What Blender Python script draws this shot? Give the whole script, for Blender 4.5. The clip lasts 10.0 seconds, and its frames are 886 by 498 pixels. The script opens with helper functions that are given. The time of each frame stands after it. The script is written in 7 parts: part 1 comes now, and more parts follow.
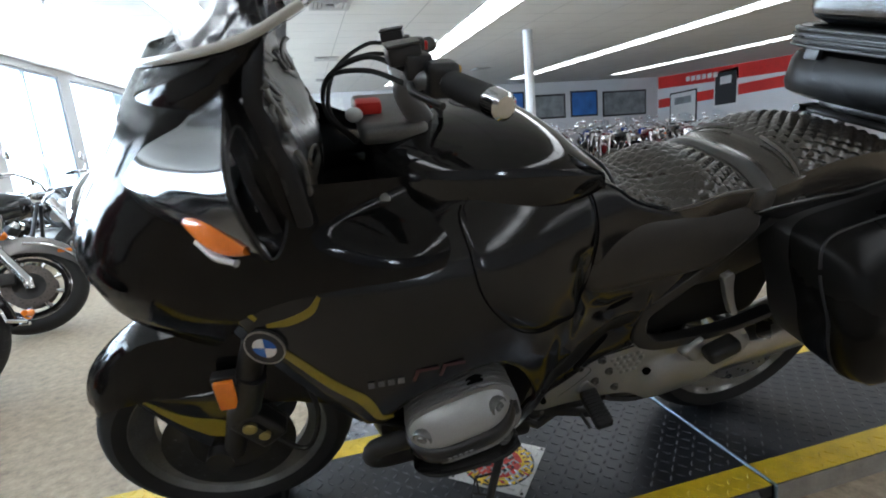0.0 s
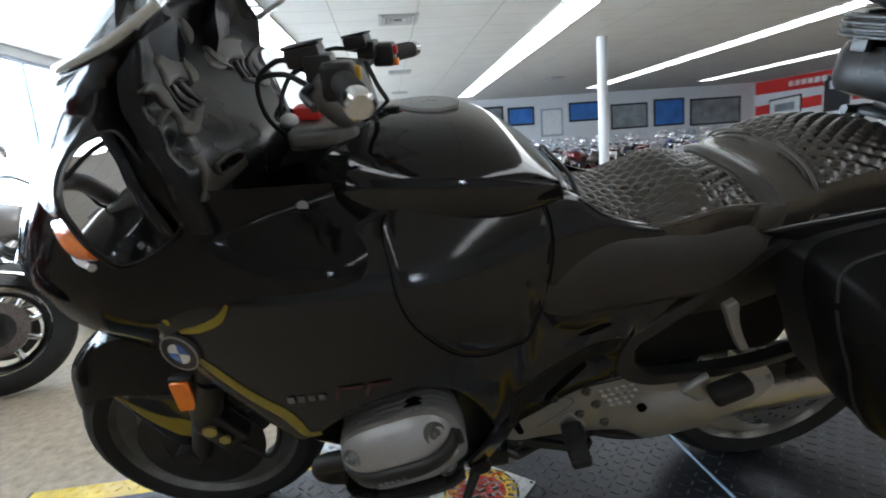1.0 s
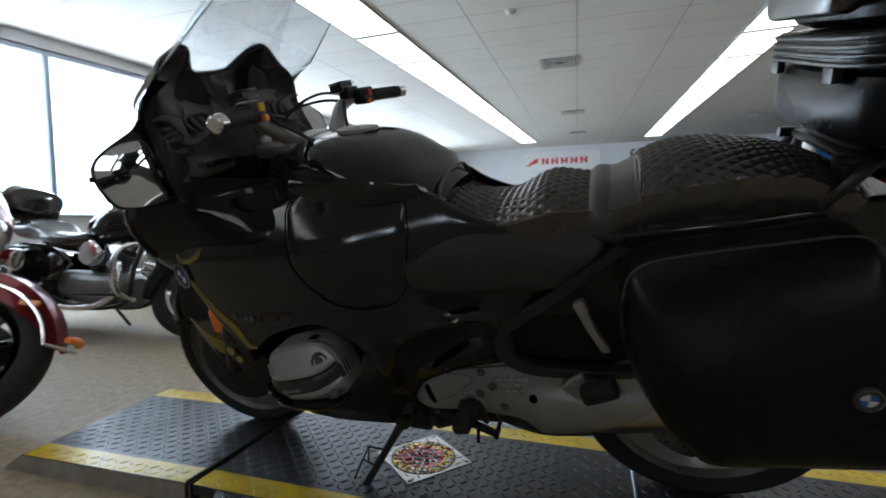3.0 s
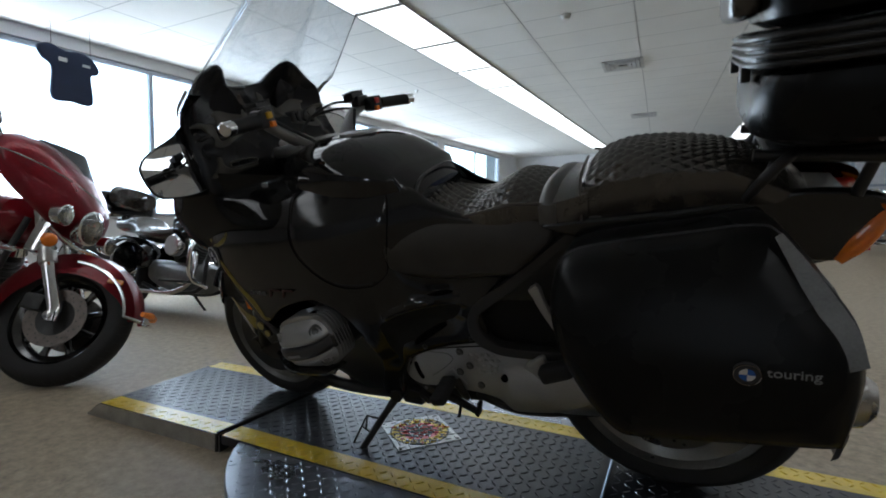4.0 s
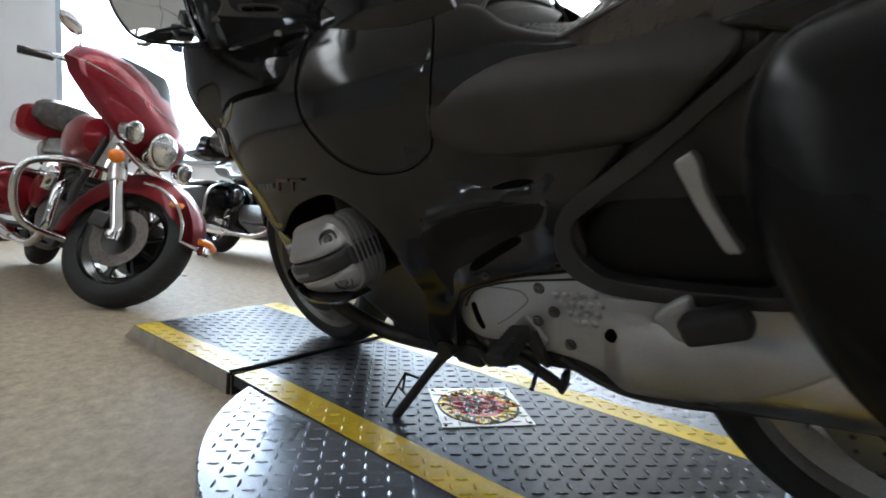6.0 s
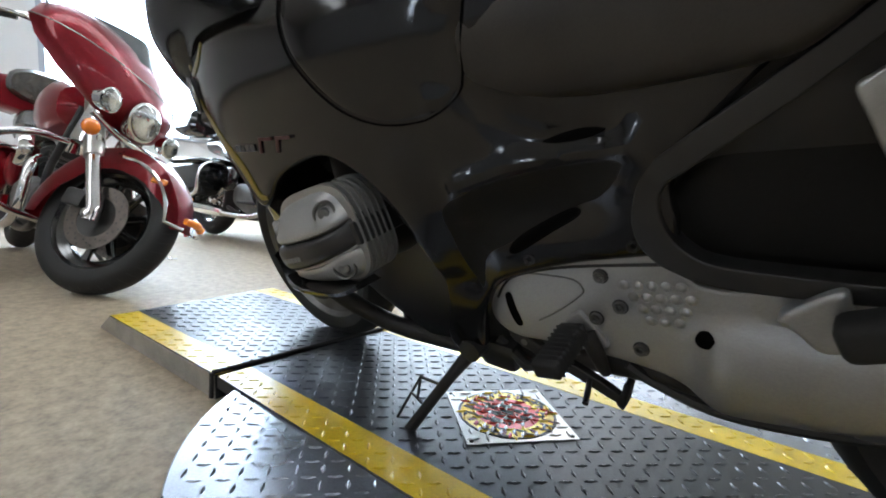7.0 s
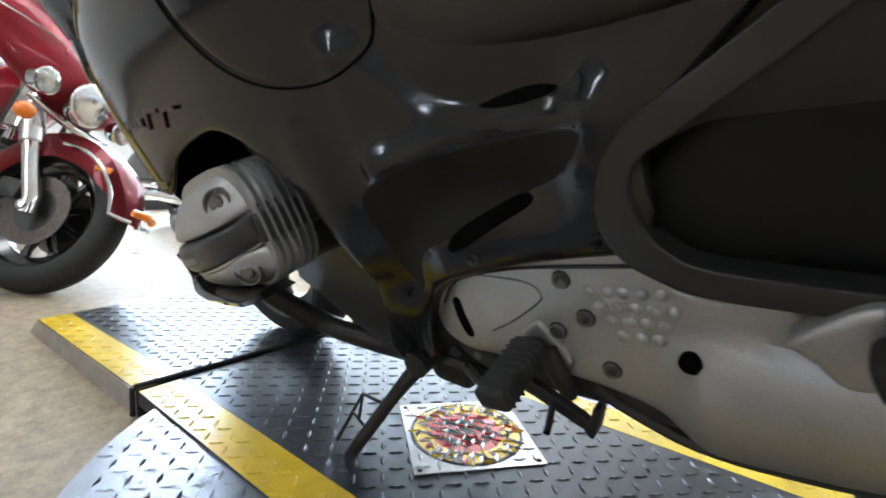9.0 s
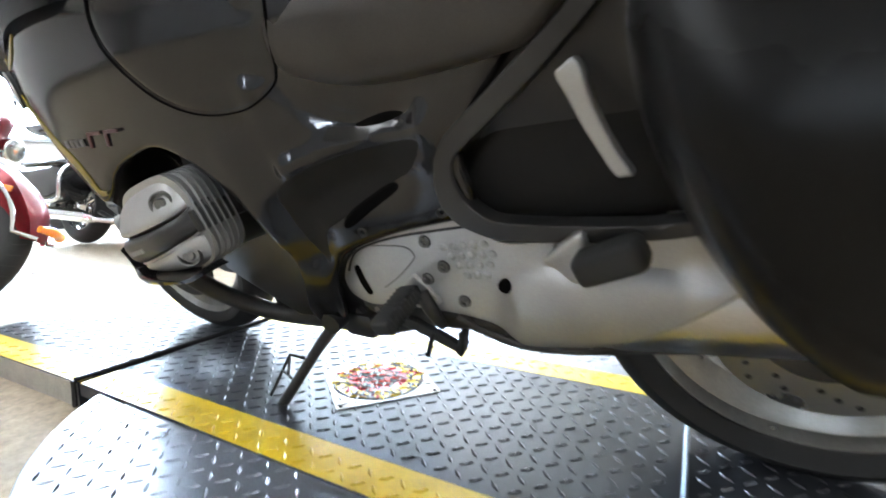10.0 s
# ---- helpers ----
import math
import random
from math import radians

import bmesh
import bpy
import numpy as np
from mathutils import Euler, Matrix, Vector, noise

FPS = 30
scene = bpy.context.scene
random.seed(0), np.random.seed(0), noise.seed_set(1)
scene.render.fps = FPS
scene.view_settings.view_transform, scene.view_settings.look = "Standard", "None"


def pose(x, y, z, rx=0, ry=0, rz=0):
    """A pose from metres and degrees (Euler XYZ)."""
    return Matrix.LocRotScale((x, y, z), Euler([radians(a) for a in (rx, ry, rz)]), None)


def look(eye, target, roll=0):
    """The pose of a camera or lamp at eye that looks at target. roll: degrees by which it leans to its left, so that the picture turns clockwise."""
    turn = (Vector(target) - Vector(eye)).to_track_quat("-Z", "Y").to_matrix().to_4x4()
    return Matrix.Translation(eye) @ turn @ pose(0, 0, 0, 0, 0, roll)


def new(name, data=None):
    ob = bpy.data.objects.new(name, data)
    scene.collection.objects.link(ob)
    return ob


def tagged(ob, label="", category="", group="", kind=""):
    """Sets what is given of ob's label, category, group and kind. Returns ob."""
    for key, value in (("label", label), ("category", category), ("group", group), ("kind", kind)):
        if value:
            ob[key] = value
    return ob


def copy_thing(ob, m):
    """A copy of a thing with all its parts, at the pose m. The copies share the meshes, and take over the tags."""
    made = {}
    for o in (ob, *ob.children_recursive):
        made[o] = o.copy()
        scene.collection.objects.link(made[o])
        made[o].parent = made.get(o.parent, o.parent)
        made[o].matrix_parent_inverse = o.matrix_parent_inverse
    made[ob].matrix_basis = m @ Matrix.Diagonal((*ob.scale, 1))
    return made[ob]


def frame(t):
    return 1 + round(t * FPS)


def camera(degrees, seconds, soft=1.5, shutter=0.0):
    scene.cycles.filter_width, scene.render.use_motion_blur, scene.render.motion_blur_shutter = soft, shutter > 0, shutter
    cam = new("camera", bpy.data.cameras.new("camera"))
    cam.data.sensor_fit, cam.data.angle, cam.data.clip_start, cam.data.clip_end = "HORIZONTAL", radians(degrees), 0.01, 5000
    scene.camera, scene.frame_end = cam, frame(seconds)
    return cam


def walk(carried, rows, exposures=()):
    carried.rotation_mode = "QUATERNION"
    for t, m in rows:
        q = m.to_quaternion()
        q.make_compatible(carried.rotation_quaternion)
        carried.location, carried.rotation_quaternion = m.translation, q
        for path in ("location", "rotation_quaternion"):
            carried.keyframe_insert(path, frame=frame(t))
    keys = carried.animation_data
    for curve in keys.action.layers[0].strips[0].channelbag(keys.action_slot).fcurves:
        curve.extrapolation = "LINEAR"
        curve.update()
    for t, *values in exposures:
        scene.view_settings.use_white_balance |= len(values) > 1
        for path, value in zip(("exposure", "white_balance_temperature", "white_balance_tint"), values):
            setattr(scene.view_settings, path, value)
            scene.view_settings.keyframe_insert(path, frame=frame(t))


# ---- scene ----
cam = camera(87.5, 10.0, soft=1.8, shutter=0.5)
PATH = [
    (0, (0.194, -1.143, 0.965), (0.705, 0.751, 0.576), -5.0),
    (0.5, (0.294, -1.115, 0.96), (0.708, 0.811, 0.614), -5.7),
    (1, (0.446, -1.137, 0.939), (0.651, 0.826, 0.62), -4.6),
    (1.5, (0.595, -1.211, 0.889), (0.683, 0.769, 0.622), -2.4),
    (2, (0.743, -1.272, 0.877), (0.653, 0.715, 0.668), -1.2),
    (2.5, (0.914, -1.341, 0.859), (0.599, 0.626, 0.677), 0.0),
    (2.7, (0.985, -1.343, 0.835), (0.564, 0.607, 0.691), -0.5),
    (3.8, (1.337, -1.45, 0.809), (0.543, 0.383, 0.707), -0.3),
    (4, (1.368, -1.413, 0.783), (0.527, 0.4, 0.691), -0.0),
    (4.5, (1.396, -1.283, 0.73), (0.446, 0.475, 0.641), 0.6),
    (5, (1.402, -1.142, 0.65), (0.32, 0.537, 0.557), 1.4),
    (5.5, (1.341, -1.044, 0.585), (0.173, 0.575, 0.453), 2.2),
    (6, (1.218, -0.966, 0.56), (0.014, 0.621, 0.383), 3.1),
    (7.3, (1.03, -0.782, 0.519), (-0.172, 0.794, 0.248), 3.0),
    (7.5, (1.01, -0.747, 0.51), (-0.207, 0.816, 0.234), 3.1),
    (8, (0.977, -0.689, 0.505), (-0.245, 0.866, 0.207), 2.9),
    (8.5, (0.992, -0.661, 0.511), (-0.218, 0.902, 0.205), 3.5),
    (9, (1.041, -0.67, 0.529), (-0.123, 0.928, 0.223), 2.4),
    (9.5, (1.107, -0.725, 0.542), (0.103, 0.98, 0.251), 0.9),
    (10, (1.21, -0.832, 0.52), (0.322, 0.936, 0.224), -0.4),
]
EXPOSURES = [(0.0, 0.8, 6250, 10), (1.0, 0.8, 6270, 10), (1.5, 0.8, 6320, 10), (2.5, 0.2, 6380, 10), (4.0, -0.35, 6300, 10), (4.5, -0.35, 6250, 10), (5.0, -0.05, 6300, 10), (5.5, 0.55, 6380, 10), (6.0, 0.95, 6360, 10), (7.5, 1.3, 6330, 10), (9.0, 1.75, 6330, 10), (10.0, 2.4, 6280, 10)]
walk(cam, [(t, look(eye, target, roll)) for t, eye, target, roll in PATH], EXPOSURES)

# ---- light ----
world = bpy.data.worlds.new("sky")
scene.world = world
world.use_nodes = True
wn = world.node_tree
sky = wn.nodes.new("ShaderNodeTexSky")
sky.sky_type, sky.sun_disc = "NISHITA", False
sky.sun_elevation, sky.sun_rotation = radians(38), radians(250)
wn.links.new(sky.outputs[0], wn.nodes["Background"].inputs[0])
wn.nodes["Background"].inputs[1].default_value = 0.12
sun = new("sun", bpy.data.lights.new("sun", "SUN"))
sun.data.energy, sun.data.angle, sun.data.color = 2.5, radians(1.0), (1.0, 0.95, 0.87)
sun.matrix_world = look((-20, 14, 22), (0, 8, 0))


def shop_light(x0, x1, z0, z1, watts):
    lamp = new("window_light", bpy.data.lights.new("window_light", "AREA"))
    lamp.data.shape, lamp.data.size, lamp.data.size_y = "RECTANGLE", x1 - x0, z1 - z0
    lamp.data.energy, lamp.data.color = watts, (0.86, 0.93, 1.0)
    lamp.matrix_world = look(((x0 + x1) / 2, -6.96, (z0 + z1) / 2), ((x0 + x1) / 2, 0, (z0 + z1) / 2))


def window_light(y0, y1, z0, z1, watts):
    lamp = new("window_light", bpy.data.lights.new("window_light", "AREA"))
    lamp.data.shape, lamp.data.size, lamp.data.size_y = "RECTANGLE", y1 - y0, z1 - z0
    lamp.data.energy, lamp.data.color = watts, (0.80, 0.90, 1.0)
    lamp.matrix_world = look((-4.96, (y0 + y1) / 2, (z0 + z1) / 2), (0, (y0 + y1) / 2, (z0 + z1) / 2))


# ---- materials ----
def mat(name, col, rough=0.5, metal=0.0, var=0.12, scale=8.0, bump=0.0, bscale=150.0, coat=0.0, rvar=0.1, spec=0.5):
    """Principled surface with colour and gloss varied at two scales, and a fine relief."""
    m = bpy.data.materials.new(name)
    m.use_nodes = True
    n, li = m.node_tree.nodes, m.node_tree.links
    p = n["Principled BSDF"]
    tc = n.new("ShaderNodeTexCoord")
    big, fine = n.new("ShaderNodeTexNoise"), n.new("ShaderNodeTexNoise")
    big.inputs["Scale"].default_value, big.inputs["Detail"].default_value = scale, 5
    fine.inputs["Scale"].default_value, fine.inputs["Detail"].default_value = bscale, 3
    for t in (big, fine):
        li.new(tc.outputs["Object"], t.inputs["Vector"])
    add = n.new("ShaderNodeMath")
    add.operation = "MULTIPLY_ADD"
    li.new(fine.outputs["Fac"], add.inputs[0])
    add.inputs[1].default_value = 0.5
    li.new(big.outputs["Fac"], add.inputs[2])
    ramp = n.new("ShaderNodeMapRange")
    ramp.inputs["From Min"].default_value, ramp.inputs["From Max"].default_value = 0.45, 1.05
    ramp.inputs["To Min"].default_value, ramp.inputs["To Max"].default_value = 1 - var, 1 + var
    li.new(add.outputs[0], ramp.inputs["Value"])
    mul = n.new("ShaderNodeVectorMath")
    mul.operation = "SCALE"
    mul.inputs[0].default_value = col
    li.new(ramp.outputs[0], mul.inputs["Scale"])
    li.new(mul.outputs[0], p.inputs["Base Color"])
    rr = n.new("ShaderNodeMapRange")
    rr.inputs["To Min"].default_value, rr.inputs["To Max"].default_value = max(rough * (1 - rvar), 0.01), min(rough * (1 + rvar) + rvar * 0.05, 1)
    li.new(big.outputs["Fac"], rr.inputs["Value"])
    li.new(rr.outputs[0], p.inputs["Roughness"])
    p.inputs["Metallic"].default_value = metal
    p.inputs["Specular IOR Level"].default_value = spec
    p.inputs["Coat Weight"].default_value = coat
    p.inputs["Coat Roughness"].default_value = 0.03
    if bump:
        b = n.new("ShaderNodeBump")
        b.inputs["Strength"].default_value, b.inputs["Distance"].default_value = bump, 0.002
        li.new(fine.outputs["Fac"], b.inputs["Height"])
        li.new(b.outputs[0], p.inputs["Normal"])
    return m


def glow(name, col, strength):
    m = bpy.data.materials.new(name)
    m.use_nodes = True
    n = m.node_tree.nodes
    p = n["Principled BSDF"]
    p.inputs["Base Color"].default_value = (*col, 1)
    p.inputs["Emission Color"].default_value = (*col, 1)
    p.inputs["Emission Strength"].default_value = strength
    return m


def clear(name, col=(1, 1, 1), rough=0.02, ior=1.45, see=0.0, gloss=1.0):
    """Glass; see: share of light that passes straight through."""
    m = bpy.data.materials.new(name)
    m.use_nodes = True
    n, li = m.node_tree.nodes, m.node_tree.links
    p = n["Principled BSDF"]
    p.inputs["Base Color"].default_value = (*col, 1)
    p.inputs["Roughness"].default_value, p.inputs["IOR"].default_value = rough, ior
    p.inputs["Transmission Weight"].default_value = 1.0
    if see:
        t, mix = n.new("ShaderNodeBsdfTransparent"), n.new("ShaderNodeMixShader")
        t.inputs[0].default_value = (*col, 1)
        g = n.new("ShaderNodeBsdfGlossy")
        g.inputs["Roughness"].default_value = rough
        fr = n.new("ShaderNodeFresnel")
        fr.inputs[0].default_value = ior
        amp = n.new("ShaderNodeMath")
        amp.operation, amp.use_clamp = "MULTIPLY_ADD", True
        amp.inputs[1].default_value, amp.inputs[2].default_value = gloss, max(0.9 - see, 0) * 0.6
        li.new(fr.outputs[0], amp.inputs[0])
        li.new(amp.outputs[0], mix.inputs[0])
        li.new(t.outputs[0], mix.inputs[1])
        li.new(g.outputs[0], mix.inputs[2])
        li.new(mix.outputs[0], n["Material Output"].inputs["Surface"])
    return m


BLACK_PAINT = mat("black_paint", (0.010, 0.0098, 0.010), 0.07, 0, 0.3, 3, 0.0, 40, coat=0.0, rvar=0.5, spec=0.55)
PANEL_BLACK = mat("worn_black_panel", (0.010, 0.0098, 0.010), 0.13, 0, 0.3, 3, 0.02, 300, rvar=0.4, spec=0.5)
SATIN_BLACK = mat("satin_black", (0.014, 0.0138, 0.014), 0.36, 0, 0.25, 5, 0.12, 500, rvar=0.2)
CASE_BLACK = mat("case_black", (0.006, 0.006, 0.006), 0.27, 0, 0.25, 4, 0.1, 700, rvar=0.2, spec=0.14)
INNER_BLACK = mat("inner_black", (0.011, 0.0108, 0.0105), 0.6, 0, 0.3, 8, 0.1, 300, spec=0.2)
# near-black for slots, holes and grooves: their inner shade as plain colour
VOID = mat("shadow_gap", (0.002, 0.002, 0.002), 0.9, 0, 0.1, 5, spec=0.05)
RUBBER = mat("rubber", (0.012, 0.012, 0.012), 0.72, 0, 0.3, 12, 0.2, 300)
VINYL = mat("seat_vinyl", (0.034, 0.028, 0.022), 0.22, 0, 0.25, 14, 0.12, 420, rvar=0.25, spec=1.0)
SKIRT = mat("skirt_vinyl", (0.036, 0.032, 0.028), 0.38, 0, 0.25, 10, 0.1, 420, rvar=0.3, spec=0.3)
COCKPIT = mat("cockpit_plastic", (0.011, 0.011, 0.012), 0.25, 0, 0.3, 6, 0.08, 400, rvar=0.3, spec=0.28)
VINYL_SMOOTH = mat("smooth_vinyl", (0.040, 0.037, 0.034), 0.36, 0, 0.2, 14, 0.1, 420, spec=0.8)
EDGE_PALE = mat("polished_acrylic_edge", (0.55, 0.54, 0.49), 0.18, 0, 0.1, 12)
WELT = mat("welt", (0.07, 0.06, 0.05), 0.5, 0, 0.2, 30)
ALU = mat("cast_aluminium", (0.38, 0.38, 0.378), 0.42, 0.75, 0.14, 9, 0.12, 350, rvar=0.2)
ALU_DARK = mat("dull_aluminium", (0.17, 0.17, 0.165), 0.45, 0.8, 0.3, 14, 0.1, 250)
STEEL = mat("brushed_steel", (0.5, 0.49, 0.47), 0.28, 1.0, 0.15, 12, 0.05, 300, rvar=0.3)
CHROME = mat("chrome", (0.75, 0.75, 0.76), 0.07, 1.0, 0.08, 10, 0, 100, rvar=0.5)
DARK_STEEL = mat("dark_steel", (0.035, 0.034, 0.033), 0.5, 0.5, 0.35, 20, 0.1, 300)
YELLOW_PIN = mat("yellow_pinstripe", (0.22, 0.165, 0.012), 0.3, 0, 0.15, 20)
YELLOW_TAPE = mat("yellow_paint", (0.60, 0.41, 0.015), 0.30, 0, 0.25, 14, 0.1, 200)
PLATE_DARK = mat("tread_plate", (0.026, 0.0285, 0.034), 0.36, 0.4, 0.45, 6, 0.1, 260, rvar=0.35)
# raised marks lighter than their plate, with the highlights put into the colour
PLATE_MARK = mat("tread_mark_highlight", (0.062, 0.066, 0.074), 0.34, 0.6, 0.5, 5, 0.1, 260, rvar=0.4)
PLATE_LIGHT = mat("bright_tread_plate", (0.27, 0.29, 0.33), 0.27, 0.8, 0.3, 5, 0.1, 260, rvar=0.3)
PLATE_SIDE = mat("ramp_edge_aluminium", (0.36, 0.34, 0.31), 0.45, 0.5, 0.25, 18, 0.15, 200)
ORANGE = mat("orange_lens", (0.85, 0.20, 0.015), 0.18, 0, 0.1, 10, 0.3, 130, coat=0.5)
RED_LENS = mat("red_lens", (0.75, 0.03, 0.015), 0.15, 0, 0.1, 10, coat=0.5)
WHITE_PLASTIC = mat("white_plastic", (0.62, 0.62, 0.60), 0.4, 0, 0.08, 12)
GREY_PLUG = mat("grey_plug", (0.22, 0.22, 0.22), 0.5, 0, 0.1, 12)
BLUE = mat("enamel_blue", (0.02, 0.10, 0.38), 0.2, 0, 0.1, 10, coat=0.6)
RED_BUTTON = mat("red_plastic", (0.55, 0.02, 0.015), 0.4)
YELLOW_PLASTIC = mat("yellow_plastic", (0.72, 0.42, 0.02), 0.4)
GREY_INK = mat("grey_lettering", (0.22, 0.22, 0.225), 0.5)
FAINT_INK = mat("faint_grey_lettering", (0.09, 0.09, 0.09), 0.5)
RED_INK = mat("dull_red_lettering", (0.10, 0.022, 0.022), 0.5)
FAINT_RED = mat("faint_red_lettering", (0.055, 0.014, 0.014), 0.5)
MIRROR = mat("mirror_glass", (0.85, 0.86, 0.88), 0.02, 1.0, 0.0, 5, rvar=0)
SCREEN = clear("windscreen", (0.90, 0.92, 0.94), 0.03, see=0.92, gloss=0.3)
LENS = clear("lamp_lens", (0.95, 0.96, 0.97), 0.03, see=0.55)
PANE = clear("window_pane", (0.95, 0.97, 0.98), 0.02, see=0.93, gloss=0.2)
RED_PAINT = mat("dark_red_paint", (0.20, 0.003, 0.010), 0.28, 0.5, 0.2, 4, 0, 60, coat=0.6, spec=0.3)
WHEEL_ALU = mat("wheel_aluminium", (0.22, 0.215, 0.20), 0.3, 0.8, 0.25, 10, 0.05, 200, rvar=0.3)
DARK_CHROME = mat("dark_chrome", (0.10, 0.10, 0.10), 0.18, 1.0, 0.2, 10)
SHOP_GREY = mat("grey_back_wall_paint", (0.30, 0.30, 0.31), 0.7, 0, 0.1, 1.0, 0.15, 120)
ROTOR = mat("rotor_steel", (0.11, 0.095, 0.085), 0.38, 0.9, 0.25, 30, 0.1, 300)
RED_DARK = mat("maroon_paint", (0.10, 0.006, 0.010), 0.2, 0.2, 0.25, 4, 0, 60, coat=0.8)
BLUE_PAINT = mat("deep_blue_paint", (0.012, 0.05, 0.28), 0.16, 0.2, 0.2, 4, coat=0.9)
SILVER_PAINT = mat("silver_paint", (0.35, 0.33, 0.31), 0.22, 0.4, 0.15, 4, coat=0.8)
FLOOR = mat("floor_screed", (0.305, 0.247, 0.176), 0.68, 0, 0.42, 26, 0.5, 90, rvar=0.3)
WALL = mat("wall_paint", (0.62, 0.62, 0.63), 0.75, 0, 0.06, 1.0, 0.15, 120)
CEILING = mat("ceiling_tile", (0.66, 0.65, 0.62), 0.85, 0, 0.06, 1.5, 0.5, 180)
CEILING_LINE = mat("ceiling_grid", (0.34, 0.34, 0.33), 0.6)
# white vent toned down to grey: the louvres' shade is in the colour
VENT_SHADED = mat("vent_paint_shaded", (0.42, 0.42, 0.41), 0.5)
FRAME_ALU = mat("window_frame", (0.34, 0.37, 0.42), 0.4, 0.4, 0.12, 6)
DIFFUSER = glow("lamp_diffuser", (0.95, 0.98, 1.0), 2.8)
OUTSIDE = glow("bright_outside", (0.66, 0.84, 1.0), 6.0)
SIGN_WHITE = mat("sign_white", (0.66, 0.66, 0.65), 0.5)
SIGN_RED = mat("sign_red", (0.58, 0.025, 0.02), 0.5)
POSTER_BLUE = mat("poster_blue", (0.03, 0.14, 0.42), 0.45, 0, 0.35, 2)
POSTER_GREY = mat("poster_grey", (0.20, 0.22, 0.23), 0.45, 0, 0.5, 2.5)
CARD_BLACK = mat("card_black", (0.02, 0.02, 0.022), 0.6)
CLOTH = mat("navy_cloth", (0.016, 0.024, 0.055), 0.85, 0, 0.2, 8, 0.4, 300)
STICKER_WHITE = mat("sticker_white", (0.62, 0.62, 0.60), 0.22, 0.35, 0.2, 14)
STICKER_RED = mat("sticker_red", (0.50, 0.035, 0.02), 0.3, 0.1, 0.3, 20)
STICKER_YELLOW = mat("sticker_yellow", (0.68, 0.44, 0.02), 0.3, 0.1, 0.3, 20)


# ---- mesh helpers ----
def thing(name, label, category, m=None, group="", kind=""):
    e = new(name)
    e.empty_display_size = 0.05
    if m is not None:
        e.matrix_world = m
    return tagged(e, label, category, group, kind)


def finish(bm, material, smooth=True):
    bmesh.ops.recalc_face_normals(bm, faces=bm.faces)
    me = bpy.data.meshes.new("mesh")
    bm.to_mesh(me)
    bm.free()
    me.materials.append(material)
    if smooth:
        me.polygons.foreach_set("use_smooth", [True] * len(me.polygons))
        me.set_sharp_from_angle(angle=radians(38))
    return me


def part(name, bm, material, parent, label="", smooth=True):
    ob = new(name, finish(bm, material, smooth))
    ob.parent = parent
    if label:
        tagged(ob, label)
    return ob


def solid(name, bm, material, label, category, m=None, group="", kind="", smooth=True):
    ob = new(name, finish(bm, material, smooth))
    if m is not None:
        ob.matrix_world = m
    return tagged(ob, label, category, group, kind)


def move(bm, m):
    bmesh.ops.transform(bm, matrix=m, verts=bm.verts)
    return bm


def join(*bms):
    out = bms[0]
    for b in bms[1:]:
        me = bpy.data.meshes.new("tmp")
        b.to_mesh(me)
        b.free()
        out.from_mesh(me)
        bpy.data.meshes.remove(me)
    return out


def box(x0, x1, y0, y1, z0, z1, bevel=0.0, seg=2):
    bm = bmesh.new()
    bmesh.ops.create_cube(bm, size=1)
    bmesh.ops.scale(bm, vec=(x1 - x0, y1 - y0, z1 - z0), verts=bm.verts)
    bmesh.ops.translate(bm, vec=((x0 + x1) / 2, (y0 + y1) / 2, (z0 + z1) / 2), verts=bm.verts)
    if bevel:
        bmesh.ops.bevel(bm, geom=bm.edges[:], offset=bevel, segments=seg, profile=0.6, affect="EDGES")
    return bm


def catmull(pts, n, closed=False):
    """n points along a smooth curve through pts."""
    pts = [Vector(p) for p in pts]
    k = len(pts)
    out = []
    spans = k if closed else k - 1
    for i in range(n):
        u = i / n * spans if closed else i / (n - 1) * spans
        s = min(int(u), spans - 1)
        f = u - s
        if closed:
            a, b, c, d = (pts[(s + j - 1) % k] for j in range(4))
        else:
            b, c = pts[s], pts[s + 1]
            a = pts[s - 1] if s else b * 2 - c
            d = pts[s + 2] if s + 2 < k else c * 2 - b
        out.append(0.5 * ((2 * b) + (c - a) * f + (2 * a - 5 * b + 4 * c - d) * f * f + (3 * b - a - 3 * c + d) * f ** 3))
    return out


def skin(rings, cap=True, closed=True):
    """A surface through rings of equally many points."""
    bm = bmesh.new()
    vs = [[bm.verts.new(p) for p in r] for r in rings]
    n = len(rings[0])
    for a, b in zip(vs, vs[1:]):
        for i in range(n if closed else n - 1):
            j = (i + 1) % n
            bm.faces.new((a[i], a[j], b[j], b[i]))
    if cap and closed:
        bm.faces.new(vs[0][::-1])
        bm.faces.new(vs[-1])
    return bm


